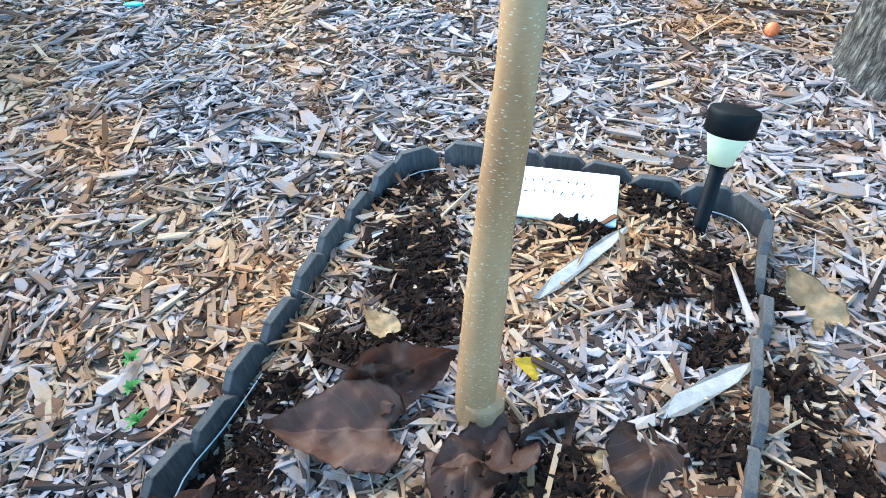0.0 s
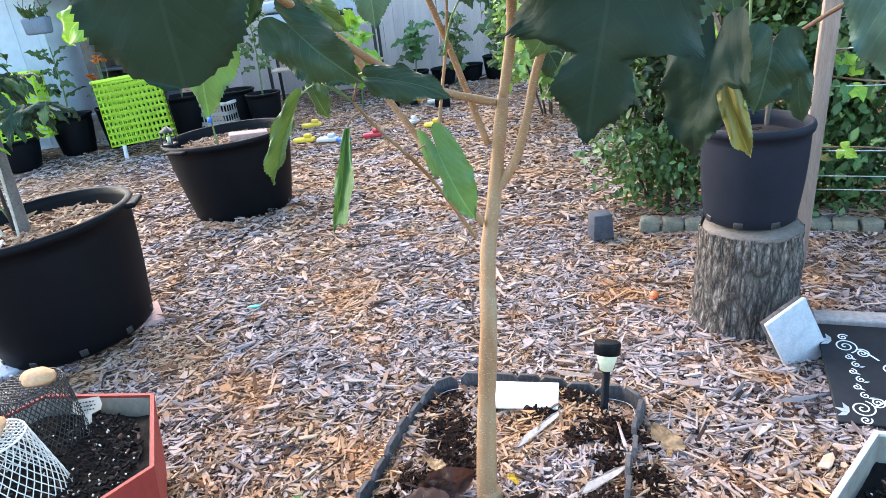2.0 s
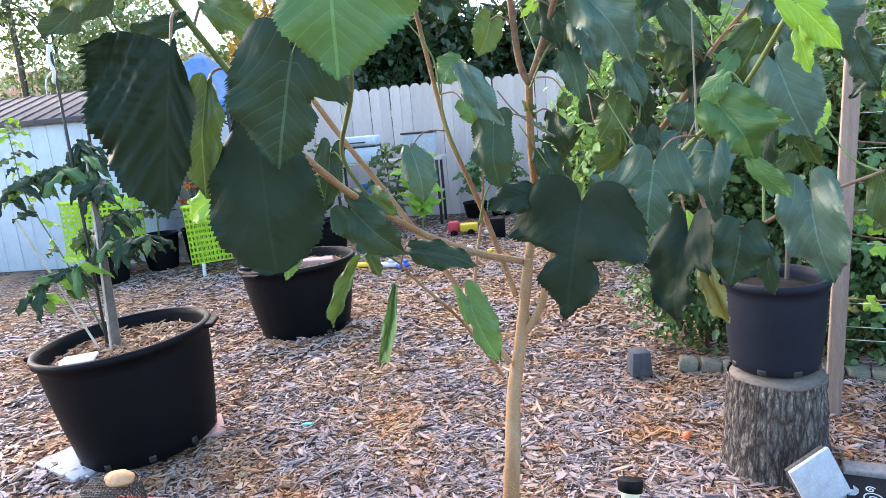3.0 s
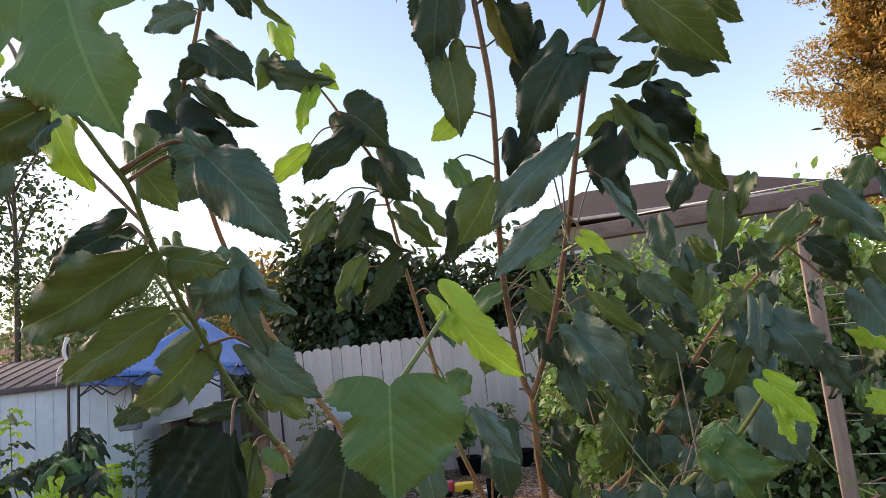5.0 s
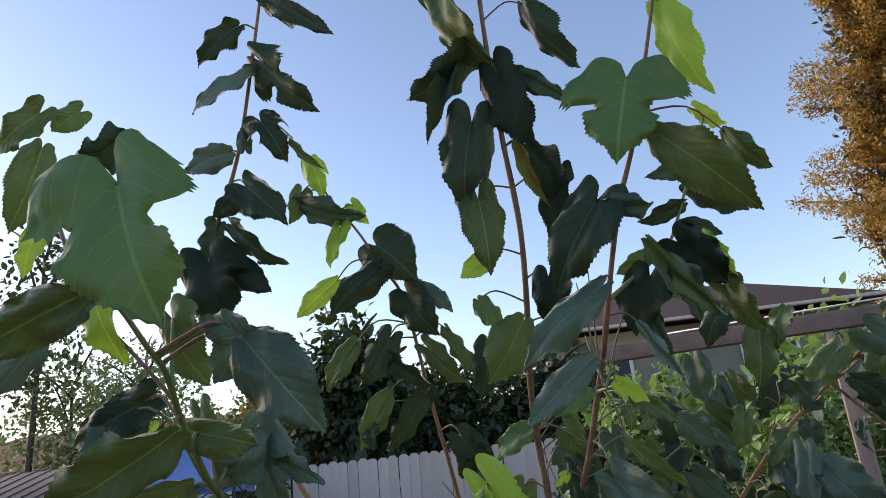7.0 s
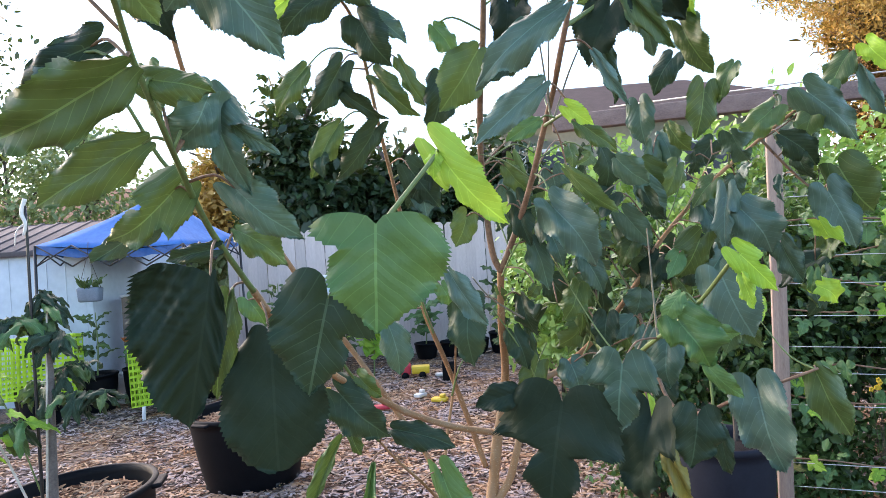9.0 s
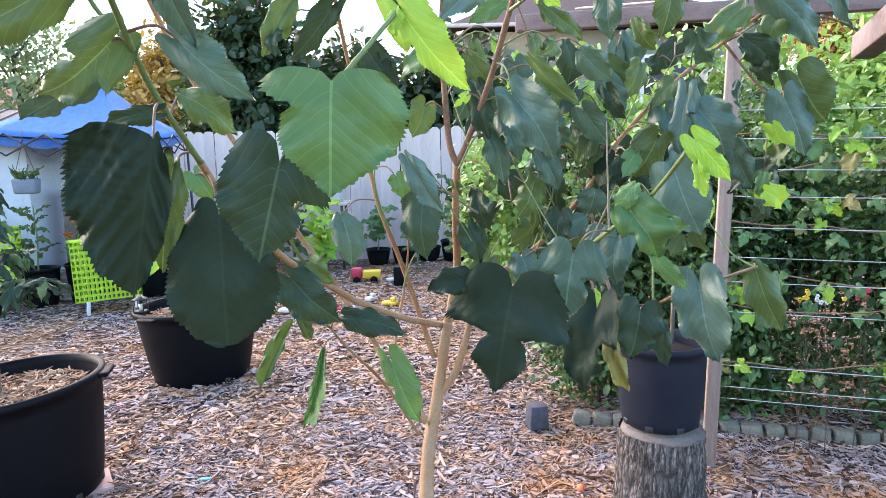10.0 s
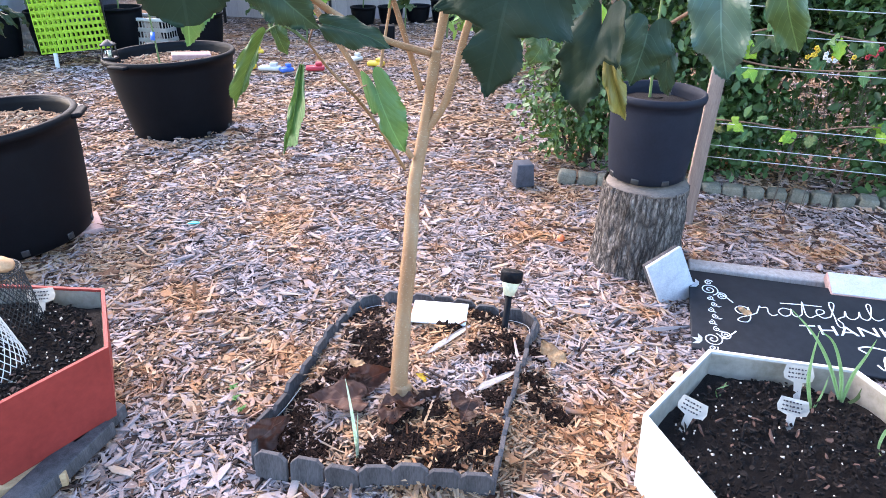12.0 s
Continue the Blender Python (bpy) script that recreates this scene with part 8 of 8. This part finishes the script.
def build_lily():
    """Orange blossoms on upright stems in a black pot."""
    p = thing("flowering_plant", pose(-3.72, 5.42, 0), "orange-flowered plant in a black pot behind the crates", "plant")
    part("pot_body", hollow_pot(0.17, 0.13, 0.42, 0.025, 0.008), "black_plastic", p)
    part("potting_mix", pot_fill(0.16, 0.37, "potting_soil", 9), "potting_soil", p)
    rng = random.Random(44)
    for k in range(5):
        tip = Vector((rng.uniform(-0.13, 0.13), rng.uniform(-0.08, 0.08), rng.uniform(0.68, 0.92)))
        part("stem", tube([(tip.x * 0.3, tip.y * 0.3, 0.36), (tip.x * 0.7, tip.y * 0.7, 0.6), tip], 0.006, 0.004, 6), "green_stem", p)
        for i in range(5):
            a = i * 1.257 + k
            d = Vector((math.cos(a), math.sin(a), 0.7)).normalized() * 0.065
            ob = new("petal", leaf_data("o", "orange_petal", i % 3))
            ob.parent = p
            ob.matrix_basis = frame_of(tip, d, Vector((0, -0.4, 1))) @ Matrix.Diagonal((0.035, d.length, d.length, 1))
        for i in range(4):
            d = Vector((math.cos(k + i * 1.7), math.sin(k + i * 1.7), 0.5)).normalized() * 0.16
            ob = new("leaf", leaf_data("o", "leaf_green", i % 3))
            ob.parent = p
            ob.matrix_basis = frame_of(Vector((tip.x * 0.5, tip.y * 0.5, 0.42 + 0.06 * i)), d, Vector((0, -0.4, 1))) @ Matrix.Diagonal((0.04, d.length, d.length, 1))


build_lily()


# ---- beyond the fence ----
def build_house():
    h = thing("neighbour_house", pose(3.6, 13.6, 0), "single-storey beige house with a dark brown hip roof", "house")
    part("wall", boxed((6.4, 3.0, 3.9), pose(0.1, 0, 1.95)), "house_wall", h)
    bm = bmesh.new()
    e = [(-3.3, -2.0, 3.95), (3.5, -2.0, 3.95), (3.5, 2.0, 3.95), (-3.3, 2.0, 3.95)]
    r = [(-1.6, 0, 4.95), (1.3, 0, 4.95)]
    ev, rv = [bm.verts.new(p) for p in e], [bm.verts.new(p) for p in r]
    for quad in ((ev[0], ev[1], rv[1], rv[0]), (ev[1], ev[2], rv[1]), (ev[2], ev[3], rv[0], rv[1]), (ev[3], ev[0], rv[0])):
        bm.faces.new(quad)
    bm.faces.new(ev[::-1])
    part("roof", bm, "roof_shingle", h, smooth=False)
    part("gutter", boxed((6.84, 0.1, 0.07), pose(0.1, -2.04, 3.94), 0.02), "fence_board", h)
    for x in (-2.0, 1.2):
        w = part("window", boxed((1.1, 0.06, 1.0), pose(x, -1.52, 2.9), 0.01), "white_trim", h)
        part("pane", boxed((0.95, 0.02, 0.86), pose(x, -1.556, 2.9)), "dark_block", w)


build_house()


def far_tree(name, label, at, height, crown, count, per, spread, size, material, seed, trunk=0.15):
    t = thing(name, pose(at[0], at[1], 0), label, "tree")
    rng = np.random.default_rng(seed)
    top = Vector((0, 0, height - crown[2] * 0.5))
    part("trunk", tube([(0, 0, -0.1), (0.1, 0, height * 0.4), top], trunk, trunk * 0.3, 10), "dark_stem", t)
    for k in range(7):
        a = k * 2.4
        z = height - crown[2] * (1.5 - 0.2 * k)
        part("limb", tube([(0.05, 0, z), (0.45 * crown[0] * math.cos(a), 0.45 * crown[1] * math.sin(a), z + 0.4 * crown[2]), (0.8 * crown[0] * math.cos(a), 0.8 * crown[1] * math.sin(a), z + 0.55 * crown[2])], trunk * 0.4, trunk * 0.1, 7), "dark_stem", t)
    pts, nor = clumps(rng, (0, 0, height - crown[2]), crown, count, per, spread, 0.25)
    cloud = new("crown", leaf_cloud("crown", rng, pts, nor, size, material))
    cloud.parent = t
    tagged(cloud, kind="stuff")
    return t


def build_cypress():
    """A tall feathery cypress: uneven sprays on upswept limbs round an interior whose shade is painted as darker
    leaves.
    """
    t = thing("autumn_cypress", pose(11.7, 16.5, 0), "tall cypress in rusty orange autumn colour", "tree")
    rng = np.random.default_rng(51)
    part("trunk", tube([(0, 0, -0.1), (0.1, 0, 6), (0, 0, 14.2)], 0.35, 0.06, 10), "dark_stem", t)
    hubs, inner = [], []
    for k in range(400):
        h = rng.uniform(0.06, 1.0) ** 0.85
        z = 2.2 + 12.4 * h
        reach = 3.3 * max(0.05, math.sin(math.pi * min(1, 0.14 + 0.86 * h))) ** 0.6 * (0.66 + 0.34 * math.sin(k * 2.399 * 3 + z * 1.7)) + 0.25
        a = k * 2.399
        reach *= rng.uniform(0.78, 1.08)
        tip = np.array([reach * math.cos(a), reach * math.sin(a), z + 0.3 * reach])
        if k % 9 == 0:
            part("limb", tube([(0, 0, z - 0.2 * reach), Vector(tip) * 0.5 + Vector((0, 0, 0.5 * z - 0.1)), Vector(tip)], 0.06, 0.015, 6), "dark_stem", t)
        for f in np.linspace(0.55, 1.0, 5):
            c = np.array([tip[0] * f, tip[1] * f, z + 0.3 * reach * f])
            hubs.append(c + rng.normal(0, 0.15, (52, 3)) * (1.3 - 0.5 * f))
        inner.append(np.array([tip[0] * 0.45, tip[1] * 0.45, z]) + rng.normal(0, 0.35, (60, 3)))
    for name, sets, size, material in (("crown", hubs, 0.1, "orange_leaf"), ("inner_crown", inner, 0.2, "orange_leaf_shaded")):
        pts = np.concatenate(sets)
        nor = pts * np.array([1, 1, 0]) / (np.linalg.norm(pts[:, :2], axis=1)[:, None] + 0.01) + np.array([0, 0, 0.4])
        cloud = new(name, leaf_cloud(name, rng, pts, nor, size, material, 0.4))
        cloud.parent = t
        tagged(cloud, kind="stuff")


build_cypress()
far_tree("evergreen_tree", "dark green broadleaf tree behind the fence", (-3.0, 9.6), 4.2, (0.95, 0.8, 1.5), 420, 16, 0.13, 0.16, "far_leaf_dark", 52)
far_tree("evergreen_tree", "dark green broadleaf tree behind the fence", (-1.6, 10.4), 3.4, (1.2, 0.8, 1.2), 360, 16, 0.13, 0.16, "far_leaf_dark", 53)
far_tree("evergreen_tree", "dark green broadleaf tree behind the fence", (0.3, 11.0), 3.5, (1.3, 0.8, 1.2), 320, 16, 0.13, 0.16, "far_leaf_dark", 54)
far_tree("autumn_tree", "small tree turning orange beyond the canopy", (-5.4, 12.5), 4.1, (0.9, 0.8, 1.1), 220, 16, 0.12, 0.13, "orange_leaf", 55)
far_tree("pale_tree", "airy pale green tree against the evening sky", (-8.2, 11.8), 4.9, (1.4, 1.0, 1.5), 240, 13, 0.2, 0.11, "far_leaf_pale", 56, 0.08)
far_tree("pale_tree", "airy pale green tree against the evening sky", (-10.4, 12.5), 5.2, (1.6, 1.0, 1.7), 240, 13, 0.2, 0.12, "far_leaf_pale", 57, 0.08)
far_tree("bare_tree", "thin dark tree at the edge of the yard", (-11.0, 12.0), 8.6, (1.2, 1.0, 2.4), 130, 10, 0.3, 0.14, "far_leaf_dark", 58, 0.1)
far_tree("roadside_tree", "green tree line beyond the neighbouring roofs", (-6.6, 14.0), 3.6, (2.6, 1.0, 1.4), 420, 16, 0.2, 0.16, "far_leaf_pale", 59, 0.1)
far_tree("side_tree", "green garden tree beside the house", (7.2, 8.5), 3.6, (1.8, 1.0, 1.6), 420, 16, 0.15, 0.14, "hedge_leaf_bright", 60, 0.1)


def build_far_roof():
    r = thing("far_house", pose(-11.5, 16, 0), "low house with a brown roof far beyond the shed", "house")
    part("wall", boxed((9, 4, 2.6), pose(0, 0, 1.3)), "house_wall", r)
    bm = bmesh.new()
    ev = [bm.verts.new(p) for p in ((-5, -2.4, 2.6), (5, -2.4, 2.6), (5, 2.4, 2.6), (-5, 2.4, 2.6))]
    rv = [bm.verts.new(p) for p in ((-3, 0, 3.7), (3, 0, 3.7))]
    for quad in ((ev[0], ev[1], rv[1], rv[0]), (ev[1], ev[2], rv[1]), (ev[2], ev[3], rv[0], rv[1]), (ev[3], ev[0], rv[0])):
        bm.faces.new(quad)
    part("roof", bm, "terracotta_far", r, smooth=False)


build_far_roof()


def build_distance():
    """A ragged dark hedge line all round, closing the yard."""
    rng = np.random.default_rng(70)
    n = 15000
    a = rng.uniform(0, 2 * np.pi, n)
    r = 26 + rng.normal(0, 1.2, n)
    z = rng.uniform(0, 1, n) ** 1.2 * (2.6 + 0.9 * np.sin(a * 9) + 0.6 * np.sin(a * 23))
    pts = np.stack([r * np.cos(a), r * np.sin(a), z], 1)
    nor = np.stack([-np.cos(a), -np.sin(a), np.zeros(n)], 1)
    tagged(new("distant_trees", leaf_cloud("distant_trees", rng, pts, nor, 0.75, "far_leaf_dark")), "dark line of trees round the neighbourhood", "woods", kind="stuff")


build_distance()
